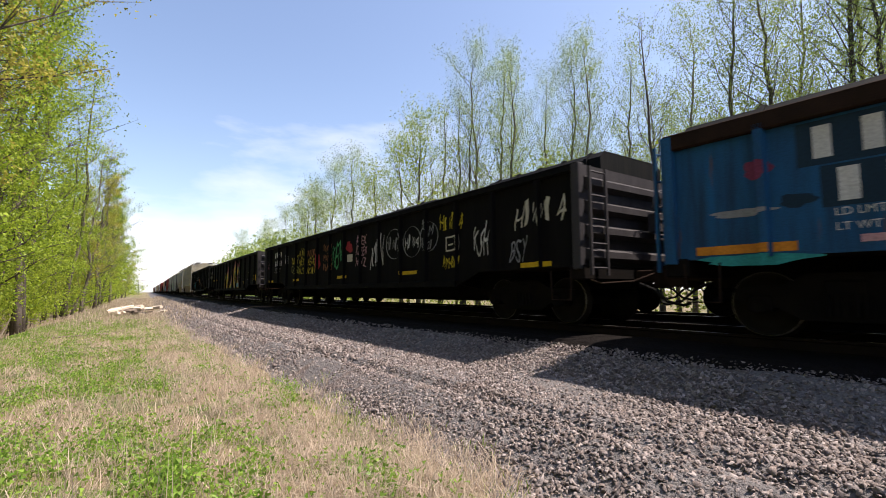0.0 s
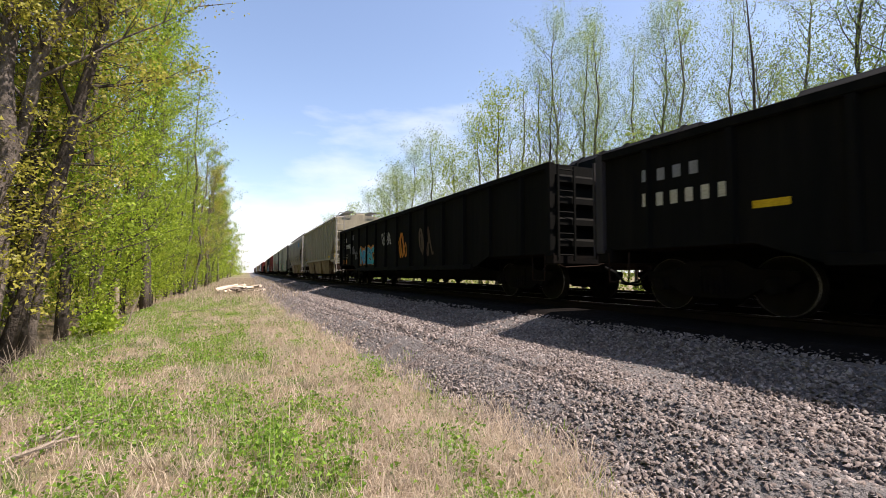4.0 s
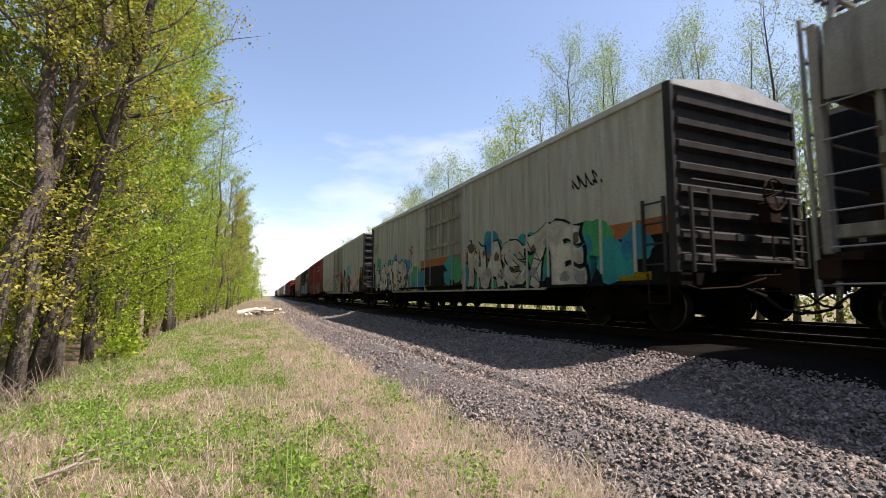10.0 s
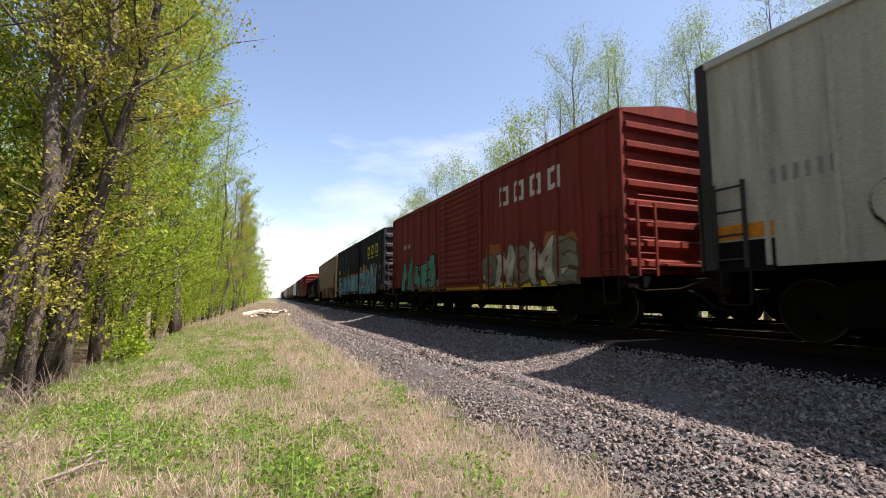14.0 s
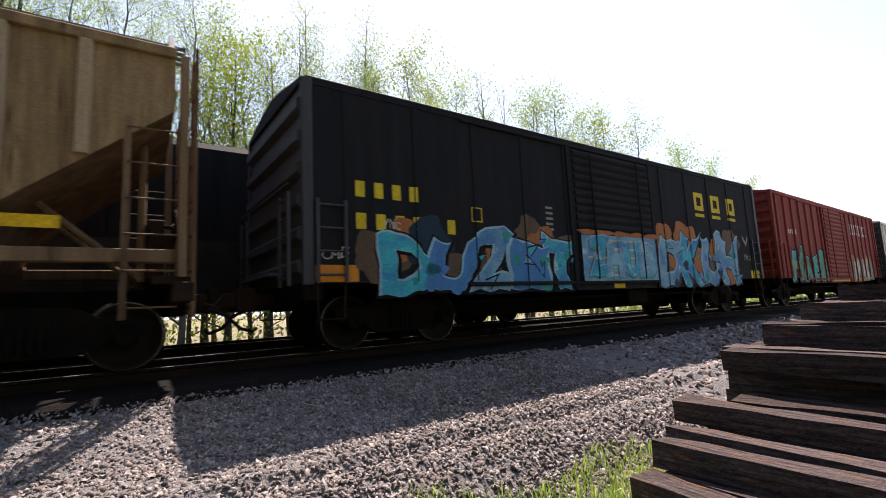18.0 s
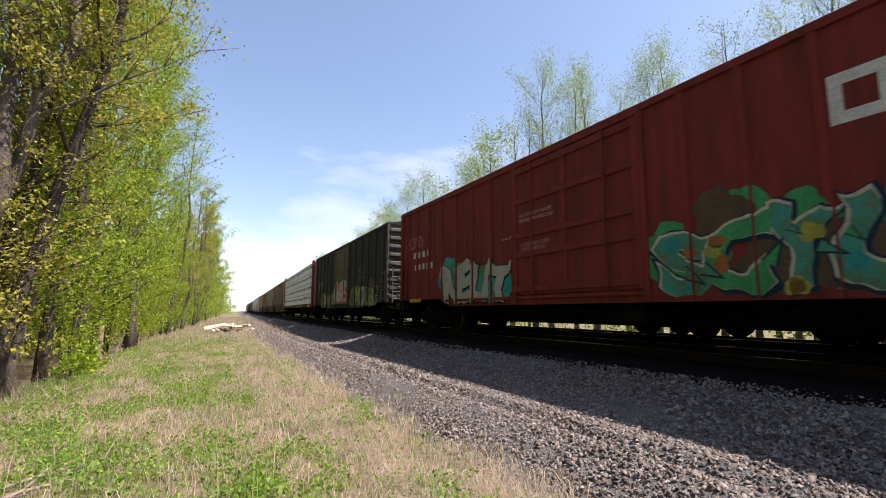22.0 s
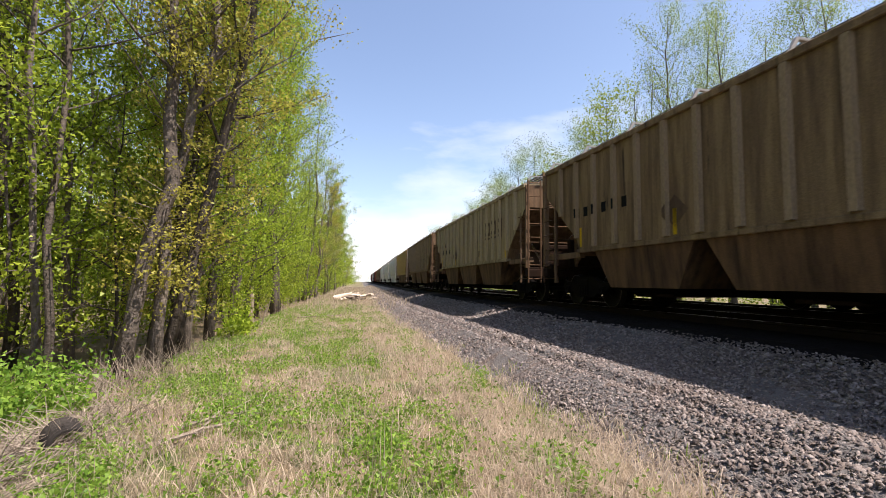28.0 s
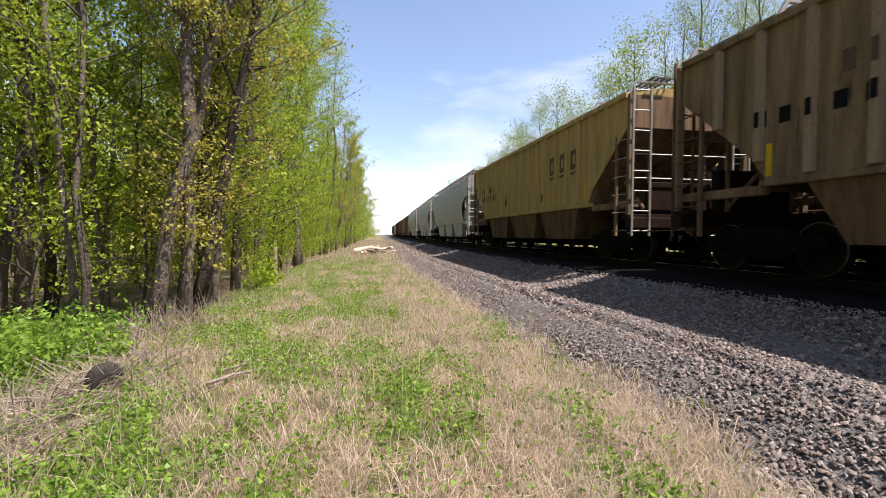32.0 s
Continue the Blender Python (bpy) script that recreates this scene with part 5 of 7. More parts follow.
            s.bars(1.9, 2.3, 2.4, 0.28, 6, K, 0.5)
        if seed == 72:
            for u, v, w, h in ((9.9, 2.3, 2.2, 0.07), (9.9, 3.4, 2.2, 0.07), (9.9, 2.3, 0.07, 1.1), (12.05, 2.3, 0.07, 1.1)):
                s.bar(u, v, w, h, K)
            s.bar(12.8, 1.95, 0.3, 0.34, INK["brown"])
            s.bars(3.2, 2.75, 2.2, 0.34, 6, INK["brown"], 0.5)
            s.bars(6.3, 2.75, 2.4, 0.34, 6, INK["brown"], 0.5)
        for u in (2.1, L * 0.35, L * 0.66, L - 2.3):
            s.bar(u, 1.55, 0.1, 0.5, Y)
        s.sheet("placard", [(5.2, 2.0), (5.55, 1.68), (5.9, 2.0), (5.55, 2.32)], [(0, 1, 2, 3)], INK["brown"])
    for a, b in ((333.2, 349.6), (351.4, 367.8), (369.6, 386.0)):
        hopper(a, b, 3.9, pale, "pale grey covered hopper car in the line", smooth=True, ladder_mat=SILVER)
    for a, b in ((387.8, 404.2), (406.0, 422.0)):
        hopper(a, b, 3.9, dust, "dark brown covered hopper car in the line", 12, bay_mat=low)


def boxcars():
    putty = paint("putty_boxcar_paint", (0.39, 0.38, 0.325), (0.2, 0.185, 0.155), 0.6, 0.6)
    black = paint("black_end_paint", (0.028, 0.027, 0.027), (0.06, 0.055, 0.05), 0.5, 0.45)
    roof = surface("galvanised_roof", (0.5, 0.5, 0.49), (0.33, 0.32, 0.3), 2, 50, 0.5, 0.3, 0.1)
    worn_door = paint("worn_putty_door_paint", (0.3, 0.29, 0.235), (0.12, 0.105, 0.08), 0.8, 0.65, (0.08, 0.05, 0.03), 0.64)
    oxide = paint("red_boxcar_paint", (0.2, 0.03, 0.022), (0.075, 0.02, 0.015), 0.7, 0.65)
    # end of the blue-black car, painted lighter to stand for its grey-blue reflection
    sheen_end = paint("boxcar_end_sheen_paint", (0.05, 0.05, 0.058), (0.022, 0.021, 0.024), 0.5, 0.5)
    navy = paint("black_blue_boxcar_paint", (0.01, 0.011, 0.013), (0.02, 0.018, 0.02), 0.6, 0.65)
    soot = paint("dark_brown_boxcar_paint", (0.04, 0.035, 0.027), (0.017, 0.0145, 0.012), 0.6, 0.7, (0.06, 0.043, 0.028), 0.66)
    door_olive = paint("olive_door_paint", (0.13, 0.105, 0.05), (0.06, 0.048, 0.03), 0.6, 0.6)
    grey_end = paint("grey_boxcar_end_paint", (0.11, 0.1, 0.09), (0.05, 0.044, 0.04), 0.5, 0.5)
    W, Y, K = INK["white"], INK["yellow"], INK["black"]
    _, s, L = boxcar(101.6, 119.7, 4.06, putty, "putty-grey high boxcar with black ends and a teal and white mural", 0.75, 0, 0.05, 0.5, 3.05, end_mat=black, roof_mat=roof, seams=22, door_mat=worn_door)
    s.bar(6.9, 1.62, 11.1, 0.28, INK["rust"])
    s.bar(6.9, 0.8, 11.1, 0.82, K)
    s.bar(7.55, 1.62, 3.0, 0.26, INK["rust"], lift=0.095)
    s.bar(7.55, 0.97, 3.0, 0.65, K, lift=0.095)
    s.mural("NASTE", 10.9, 0.84, 5.0, 1.2, INK["chalk_fade"], K, 12, [INK["lagoon_fade"], INK["green"], INK["teal"]], 0.0, 0.075, shine=INK["putty"], spots=[INK["brown"], INK["grey"]], spikes=12)
    for i, (u, v, q) in enumerate(((15.9, 1.3, 0.42), (16.3, 1.75, 0.35), (16.8, 1.25, 0.4), (17.3, 1.5, 0.3), (10.2, 1.4, 0.4), (9.8, 1.6, 0.3), (9.6, 1.2, 0.25))):
        s.blob(u, v, q * 1.2, q, INK[("lagoon_fade", "green", "teal")[i % 3]], 0.004 + 0.0005 * i if u > 10.5 else 0.1 + 0.0005 * i, i, 0.8)
    s.mural("ASTER", 0.6, 0.84, 5.0, 1.15, INK["chalk_fade"], K, 14, [INK["lagoon_fade"], INK["green"], INK["blue"]], 0.0, 0.075, shine=INK["putty"], spots=[INK["brown"]], spikes=10)
    for i, (u, v, q) in enumerate(((6.0, 1.2, 0.35), (6.4, 1.45, 0.32), (6.8, 1.1, 0.35), (7.1, 1.25, 0.28))):
        s.blob(u, v, q * 1.3, q, INK[("lagoon_fade", "green", "blue")[i % 3]], 0.004 + 0.0005 * i, i, 0.8)
    s.tag("TF", 5.6, 2.0, 0.5, 0.5, INK["red"], 3)
    s.scrawl(15.6, 2.75, 0.9, 0.3, K, 81, 4, 0.04)
    s.tag("PSSNCREWS", 7.9, 3.1, 2.2, 0.22, INK["grey"], 82)
    for u in (7.4, 9.0, 16.8):
        s.bar(u, 0.88, 0.8, 0.14, Y)
    s.bars(0.8, 1.95, 0.9, 0.2, 6, W)
    for text, u, v in (("SWAMP", 0.32, 3.02), ("FOOT", 0.42, 2.86), ("2008", 0.42, 2.7)):
        s.words(text, u, v, 0.13, K, 1.1)
    _, s, L = boxcar(121.6, 139.6, 4.06, putty, "putty-grey high boxcar with black ends and bright graffiti along its foot", 0.75, 0, 0.05, 0.486, 3.15, end_mat=black, roof_mat=roof, seams=22, door_mat=worn_door)
    s.bar(12.0, 1.62, 6.0, 0.26, INK["orange"])
    s.bar(12.0, 0.8, 6.0, 0.82, K)
    for x0, x1, z, h in ((0.5, 1.35, 3.68, 0.1), (0.3, 0.72, 2.6, 0.05), (0.35, 0.75, 1.9, 0.05), (0.2, 0.85, 1.45, 0.05)):
        part("lettering", Shape().box(x0, x1, -L / 2 - 0.106, -L / 2 - 0.1, z, z + h), W, s.root)
    s.bar(0.0, 1.4, 0.9, 0.2, INK["orange"])
    s.bar(0.0, 0.95, 0.9, 0.42, K)
    s.mural("DUKE", 7.3, 0.8, 3.25, 1.1, [INK["moss_fade"], INK["aqua"], INK["moss_fade"], INK["rose_fade"]], INK["brown"], 16, [INK["brown"], INK["black"]], 0.085, 0.07, halo=INK["red"], shine=INK["cream"], spots=[INK["brown"], INK["black"]], spikes=6)
    s.mural("ANO", 10.9, 0.8, 3.0, 1.3, [INK["black"], INK["slate_fade"], INK["black"]], INK["grey"], 19, [INK["rust"], INK["aqua"], INK["black"]], 0.0, 0.05, spikes=5)
    s.mural("OMNO", 13.9, 0.85, 2.75, 1.15, INK["petal_fade"], INK["rust"], 20, None, 0.0, 0.05, shine=INK["cream"], spikes=4)
    s.mural("OUREM", 2.0, 0.8, 4.9, 1.15, INK["putty"], K, 21, None, 0.0, 0.062, spots=[INK["putty"]])
    s.bar(16.5, 1.62, 0.9, 0.3, Y)
    s.bars(0.9, 2.05, 0.8, 0.24, 6, INK["grey"])
    s.scrawl(3.0, 2.3, 0.3, 0.5, INK["gold"], 83, 1, 0.05)
    _, s, L = boxcar(141.2, 155.2, 4.06, oxide, "red-brown boxcar with ribbed sides and murals low down", 0.8, 18, 0.05, 0.5, 2.9, "corrugated", end_n=8)
    for i in range(4):
        s.ring(9.6 + i * 0.72, 3.0, 0.45, 0.5, 0.11, W)
    s.mural("HAEL", 1.35, 0.86, 4.3, 1.1, INK["jade_fade"], K, 23, None, 0.0, 0.09, shine=INK["aqua"], spots=[INK["brown"], INK["rust"], INK["olive"]], spikes=8)
    s.mural("OMOME", 8.6, 0.9, 4.0, 0.9, [INK["slate_fade"], INK["chalk_fade"]], INK["brown"], 24, [INK["rust"], INK["slate_fade"]], spikes=6)
    s.bar(4.0, 0.85, 8.0, 0.14, INK["gold"])
    s.bars(1.4, 2.6, 0.9, 0.18, 5, W)
    _, s, L = boxcar(156.7, 171.4, 3.98, navy, "blue-black boxcar with large turquoise graffiti", 0.8, 12, 0.02, 0.485, 2.9, "corrugated", end_mat=sheen_end, end_n=6)
    for i in range(3):
        s.ring(10.85 + i * 0.95, 2.9, 0.5, 0.5, 0.13, INK["gold"])
        s.bar(10.85 + i * 0.95, 2.72, 0.5, 0.09, INK["gold"])
    s.bars(0.75, 2.27, 1.25, 0.28, 4, INK["gold"], 0.35)
    s.bars(0.75, 1.78, 2.0, 0.28, 6, INK["gold"], 0.4)
    s.mural("DUZIT", 1.1, 0.8, 4.5, 1.0, [INK["sea_fade"], INK["blue"], INK["sky_fade"], INK["blue"], INK["sea_fade"]], INK["black"], 26, [INK["brown"], INK["rust"], INK["night"]], 0.0, 0.07, shine=INK["pale_blue"], spots=[INK["teal"], INK["blue"]], spikes=8)
    s.tag("CMB", 0.22, 1.36, 0.42, 0.14, W, 4)
    s.tag("YNC", 1.2, 1.82, 0.32, 0.14, W, 5)
    s.sheet("painted_panel", [(5.78, 0.98), (8.55, 0.98), (8.55, 2.0), (5.78, 1.95)], [(0, 1, 2, 3)], INK["sky_fade"], 0.092)
    for i in range(5):
        s.bar(5.95 + 0.12 * (i % 2), 1.08 + i * 0.19, 2.3, 0.045, INK["chalk_fade"], lift=0.095)
    s.mural("ZHUB", 5.95, 1.05, 2.45, 0.8, [INK["sea_fade"], INK["sky_fade"]], INK["teal"], 36, None, 0.097, 0.05, shine=INK["pale_blue"], bend=0.5)
    for i in range(5):
        s.blob(6.0 + 0.6 * i, 2.02, 0.32, 0.06, INK["rust"], 0.1, i)
    s.mural("DKUH", 8.8, 0.82, 4.2, 1.2, [INK["sky_fade"], INK["sea_fade"], INK["sky_fade"]], INK["night"], 29, [INK["rust"], INK["brown"], INK["rust"]], 0.0, 0.06, shine=INK["pale_blue"], spots=[INK["blue"], INK["teal"], INK["night"]], rise=0.15, spikes=10)
    s.bar(0.12, 1.02, 0.65, 0.24, INK["orange"])
    s.bar(13.9, 1.0, 0.6, 0.24, INK["gold"])
    for u in (6.9, 8.6, 10.8):
        s.bar(u, 0.82, 0.4, 0.1, Y)
    for i in range(5):
        s.bar(4.85, 2.0 + i * 0.11, 0.2, 0.05, INK["grey"])
    s.sheet("painted_mark", [(13.55, 2.35), (13.75, 2.1), (13.95, 2.35), (13.92, 2.2), (13.75, 1.98), (13.58, 2.2)], [(0, 5, 4, 1), (1, 4, 3, 2)], INK["grey"])
    s.tag("MEX", 13.5, 1.55, 0.5, 0.16, INK["slate_fade"], 84)
    for w4 in ((2.95, 2.05, 0.24, 0.02), (2.95, 2.29, 0.24, 0.02), (2.95, 2.05, 0.02, 0.26), (3.17, 2.05, 0.02, 0.26)):
        s.bar(*w4, INK["gold"])
    _, s, L = boxcar(209.5, 227.1, 4.06, oxide, "deep red boxcar with a green mural and white lettering", 0.78, 20, 0.05, 0.482, 3.4, end_n=7)
    for i in range(4):
        s.ring(12.85 + i * 0.95, 2.75, 0.6, 0.6, 0.14, W)
    s.mural("SCYUT", 10.45, 0.85, 3.9, 1.1, [INK["jade_fade"], INK["green"], INK["jade_fade"]], INK["night"], 30, [INK["green"], INK["brown"]], 0.0, 0.07, shine=INK["cream"], spots=[INK["rust"], INK["olive"], INK["teal"]], spikes=6)
    s.mural("REUT", 3.15, 0.85, 3.3, 1.05, INK["putty"], K, 31, [INK["teal"], INK["jade_fade"]], 0.0, 0.055)
    for text, u, v in (("SECURE BOTH HASPS", 6.95, 2.72), ("BEFORE MOVING CAR", 6.95, 2.6), ("CLOSE AND LOCK", 7.0, 2.05), ("DOORS BEFORE", 7.0, 1.94), ("MOVING CAR", 7.0, 1.83)):
        verts, faces = outline_text(text)
        s.sheet("lettering", [(u + x * 0.115, v + y * 0.115) for x, y in verts], faces, INK["pink"], 0.052)
    s.bars(1.0, 2.35, 1.4, 0.22, 4, W, 0.35)
    s.bars(1.1, 1.95, 1.5, 0.22, 5, W, 0.35)
    s.scrawl(0.3, 2.7, 1.4, 0.4, INK["pink"], 86, 6, 0.02)
    s.bar(0.7, 0.92, 0.9, 0.12, Y)
    s.bar(15.4, 0.98, 0.9, 0.12, Y)
    for i in range(5):
        s.bar(15.3, 1.3 + i * 0.14, 0.9, 0.04, INK["pink"])
    s.bars(6.2, 2.3, 1.2, 0.05, 9, INK["pink"])
    _, s, L = boxcar(228.6, 243.3, 4.06, soot, "sooty brown boxcar with an olive door and peeling murals", 0.78, 14, 0.05, 0.491, 2.95, "corrugated", end_mat=grey_end, end_n=9, door_mat=door_olive)
    s.mural("OBE", 5.95, 1.05, 2.5, 0.95, INK["petal_fade"], INK["red"], 33, None, 0.085, 0.1, halo=INK["chalk_fade"], spots=[INK["red"], INK["petal_fade"]], spikes=6)
    s.mural("EOBIT", 2.15, 0.85, 3.4, 0.75, [INK["slate_fade"], INK["chalk_fade"], INK["rust"], INK["slate_fade"]], INK["brown"], 34, [INK["slate_fade"], INK["chalk_fade"]], 0.0, 0.05, spots=[INK["brown"], INK["grey"]], spikes=8)
    s.mural("OMOIS", 9.2, 0.85, 3.9, 0.85, [INK["slate_fade"], INK["moss_fade"], INK["chalk_fade"]], INK["brown"], 35, [INK["slate_fade"], INK["brown"]], 0.0, 0.05, spots=[INK["brown"]], spikes=8)
    s.tag("ETW", 1.2, 2.0, 1.5, 0.45, INK["grey"], 7, 0.1)
    s.scrawl(0.9, 2.0, 1.8, 0.5, INK["grey"], 87, 4, 0.03)
    s.scrawl(5.6, 2.4, 2.6, 0.5, INK["gold"], 88, 7, 0.025)
    s.tag("KEZ", 10.6, 2.35, 0.9, 0.3, INK["slate_fade"], 89)
    s.tag("NERO", 10.5, 1.98, 1.1, 0.26, INK["slate_fade"], 90)
    s.ring(13.0, 1.25, 0.4, 0.42, 0.03, INK["chalk_fade"])
    s.bar(14.5, 1.1, 0.1, 1.0, Y)
    s.bars(12.6, 1.4, 0.35, 0.3, 2, W, 0.2)
    for a, b, m, text in ((423.8, 438.6, oxide, "red boxcar far back in the train"), (440.2, 455.0, navy, "dark boxcar far back in the train"), (456.6, 474.6, putty, "grey boxcar far back in the train"), (476.4, 491.4, oxide, "red boxcar far back in the train"), (493.0, 511.0, soot, "brown boxcar far back in the train")):
        boxcar(a, b, 4.06, m, text, end_n=6)


def lumber_car():
    red = paint("bulkhead_red_paint", (0.13, 0.022, 0.022), (0.055, 0.018, 0.018), 0.6, 0.65)
    maroon = paint("maroon_sill_paint", (0.045, 0.012, 0.012), (0.02, 0.01, 0.01), 0.7, 0.7)
    wrap = surface("lumber_wrap", (0.76, 0.76, 0.74), (0.66, 0.66, 0.63), 2.5, 9, 0.45, 0, 0.25, distance=0.02, vary=0.06)
    root, L = car("lumber_flatcar", "red-framed flatcar stacked with white-wrapped lumber bundles", "flatcar", 244.4, 265.0)
    part("deck", Shape().box(-1.5, 1.5, -L / 2, L / 2, 0.95, 1.12, 0.02), red, root)
    part("centre_sill", belly(L, 0.25, 0.95), STEEL_DARK, root)
    for sgn in (-1, 1):
        part("side_sill", Shape().box(*sorted((sgn * 1.4, sgn * 1.56)), -L / 2 + 0.1, L / 2 - 0.1, 0.92, 1.14, 0.02), maroon, root)
    part("centre_beam", Shape().box(-0.08, 0.08, -L / 2 + 0.5, L / 2 - 0.5, 1.12, 4.0, 0.02), red, root)
    for end in (-1, 1):
        y = sorted((end * L / 2, end * (L / 2 - 0.35)))
        part("bulkhead", Shape().box(-1.5, 1.5, *sorted((end * (L / 2 - 0.3), end * (L / 2 - 0.38))), 1.0, 4.1, 0.02), red, root)
        for sgn in (-1, 1):
            part("bulkhead_post", Shape().box(*sorted((sgn * 1.42, sgn * 1.58)), *y, 0.9, 4.15, 0.02), red, root)
        for z in (1.3, 1.85, 2.4, 2.95, 3.5, 4.0):
            part("bulkhead_rib", Shape().box(-1.42, 1.42, *sorted((end * (L / 2 - 0.02), end * (L / 2 - 0.3))), z - 0.07, z + 0.07, 0.02), red, root)
        ladder("ladder", root, -1.2, end * (L / 2 + 0.05), 0.7, 3.9, "x", 9, red)
        part("end_sill", Shape().box(-1.5, 1.5, *y, 0.75, 1.0, 0.02), STEEL_DARK, root)
    cols, rows = 14, 4
    span = (L - 1.0) / cols
    tall = 0.725
    pack = Shape().box(-0.7, 0.7, -span / 2 + 0.012, span / 2 - 0.012, 0.0, tall - 0.035, 0.025).mesh("lumber_bundle", wrap)
    print_me = Shape().add([(-0.706, span * (0.31 - 0.122 * i), z) for i in range(5) for z in (0.33, 0.52)] + [(-0.706, span * (0.31 - 0.122 * i) - span * 0.094, z) for i in range(5) for z in (0.33, 0.52)],
                           [(2 * i, 10 + 2 * i, 11 + 2 * i, 2 * i + 1) for i in range(5)]).mesh("wrap_print", INK["black"])
    small_me = Shape().add([(-0.706, span * (0.05 - 0.06 * i), z) for i in range(4) for z in (0.24, 0.28)] + [(-0.706, span * (0.05 - 0.06 * i) - span * 0.045, z) for i in range(4) for z in (0.24, 0.28)],
                           [(2 * i, 8 + 2 * i, 9 + 2 * i, 2 * i + 1) for i in range(4)]).mesh("small_print", INK["grey"])
    strap_me = Shape().box(-0.705, 0.705, -0.012, 0.012, -0.002, tall - 0.03).mesh("strap", INK["grey"])
    r = random.Random(9)
    for sgn in (-1, 1):
        for i in range(cols):
            for k in range(rows):
                o = part("wrapped_pack", pack, parent=root)
                o.location = (sgn * (0.83 + r.uniform(-0.012, 0.012)), -L / 2 + 0.5 + (i + 0.5) * span, 1.16 + k * tall)
                if sgn < 0:
                    q = part("wrap_print", print_me, parent=o)
                    q.location = (0, r.uniform(-0.1, 0.15) * span, r.uniform(-0.05, 0.04))
                    part("small_print", small_me, parent=o).location = q.location
                    part("strap", strap_me, parent=o).location = (0, span * 0.47, 0)
        for k in range(rows):
            part("dunnage", Shape().box(*sorted((sgn * 0.2, sgn * 1.5)), -L / 2 + 0.5, L / 2 - 0.5, 1.13 + k * tall, 1.155 + k * tall), INK["brown"], root)
    s = Side(root, L, -1.56)
    for u in (1.2, 4.5, 8.0, 11.5, 14.6, 18.6):
        s.bar(u, 0.95, 0.6 if u < 18 else 1.0, 0.14, INK["yellow"])
    s.bars(13.2, 0.9, 0.4, 0.25, 2, INK["white"], 0.2)
    s.bar(20.2, 1.3, 0.16, 0.6, INK["yellow"])
    running_gear(root, L, 1.9)


gondolas()
hoppers()
boxcars()
lumber_car()


# two dark cars with hooded loads stand on the other track
def parked(s0, s1, hoods):
    hood_paint = paint("hood_paint", (0.006, 0.007, 0.008), (0.014, 0.013, 0.012), 0.6, 0.7)
    root = thing("coil_car", "dark hooded coil car standing on the other track", "coil car", "cars on the other track")
    L = s1 - s0
    mid = (s0 + s1) / 2
    part("body", Shape().prism([(-L / 2, 1.0), (-L / 2 + 3, 1.0), (-L / 2 + 3.6, 0.7), (L / 2 - 3.6, 0.7), (L / 2 - 3, 1.0), (L / 2, 1.0), (L / 2, 2.2), (-L / 2, 2.2)], -1.5, 1.5), BLACK, root)
    for k in range(12):
        y = -L / 2 + L * (k + 0.5) / 12
        part("side_rib", Shape().box(-1.58, -1.5, y - 0.06, y + 0.06, 1.05, 2.15, 0.01), BLACK, root)
    for a, b in hoods:
        ya, yb = a - mid, b - mid
        part("hood", Shape().prism([(-1.45, 2.2), (1.45, 2.2), (1.45, 4.2), (1.25, 4.38), (-1.25, 4.38), (-1.45, 4.2)], ya, yb, "y"), hood_paint, root, "ridged steel load hood")
        for k in range(5):
            y = ya + (yb - ya) * (k + 0.5) / 5
            part("hood_rib", Shape().prism([(-1.5, 2.22), (1.5, 2.22), (1.5, 4.22), (1.28, 4.42), (-1.28, 4.42), (-1.5, 4.22)], y - 0.05, y + 0.05, "y"), hood_paint, root)
    sd = Side(root, L, -1.5)
    sd.bars(1.0, 1.6, 1.0, 0.25, 4, INK["grey"], 0.3)
    running_gear(root, L)
    p, a = track(mid, -4.3)
    root.matrix_world = Matrix.Translation((p.x, p.y, RAIL + 0.002)) @ Matrix.Rotation(a, 4, "Z")


parked(7.3, 27.6, [(8.0, 12.7), (16.1, 26.8)])
parked(-10.6, 6.2, [(-10.0, 5.7)])


def car_pose(s):
    p, a = track(s)
    return Matrix.Translation((p.x, p.y, RAIL + 0.002)) @ Matrix.Rotation(a, 4, "Z")


def motions():
    for root, mid in TRAIN:
        walk(root, [(t, car_pose(mid - SPEED * t)) for t in range(0, 33)])
    # the wheels roll as the cars go; one turn is 2.67 m
    turns = [(t, SPEED * t / 0.4255) for t in [i / 15 for i in range(0, 481)]]
    fast = [(t, Matrix.Rotation(a, 3, "X").to_quaternion()) for t, a in turns]
    for wheel, y in SPINNING[:-8]:
        walk(wheel, [(t, Matrix.Translation((0, y, 0.4255)) @ q.to_matrix().to_4x4()) for t, q in fast])


# ---- trees ----
def leaf_faces(centres, size, rs, slim=0.62, rise=0.0):
    """Small pointed leaves turned every way, or rising where rise is given."""
    n = len(centres)
    a = rs.normal(0, 1, (n, 3)) + (0, 0, rise)
    a /= np.linalg.norm(a, axis=1, keepdims=True)
    b = np.cross(a, rs.normal(0, 1, (n, 3)))
    b /= np.linalg.norm(b, axis=1, keepdims=True) + 1e-9
    s = (size * rs.uniform(0.6, 1.35, n))[:, None]
    co = np.stack([centres - a * s, centres + a * s * 0.7 + b * s * slim, centres + a * s * 0.7 - b * s * slim], 1).reshape(-1, 3)
    return co, np.arange(n * 3).reshape(-1, 3)


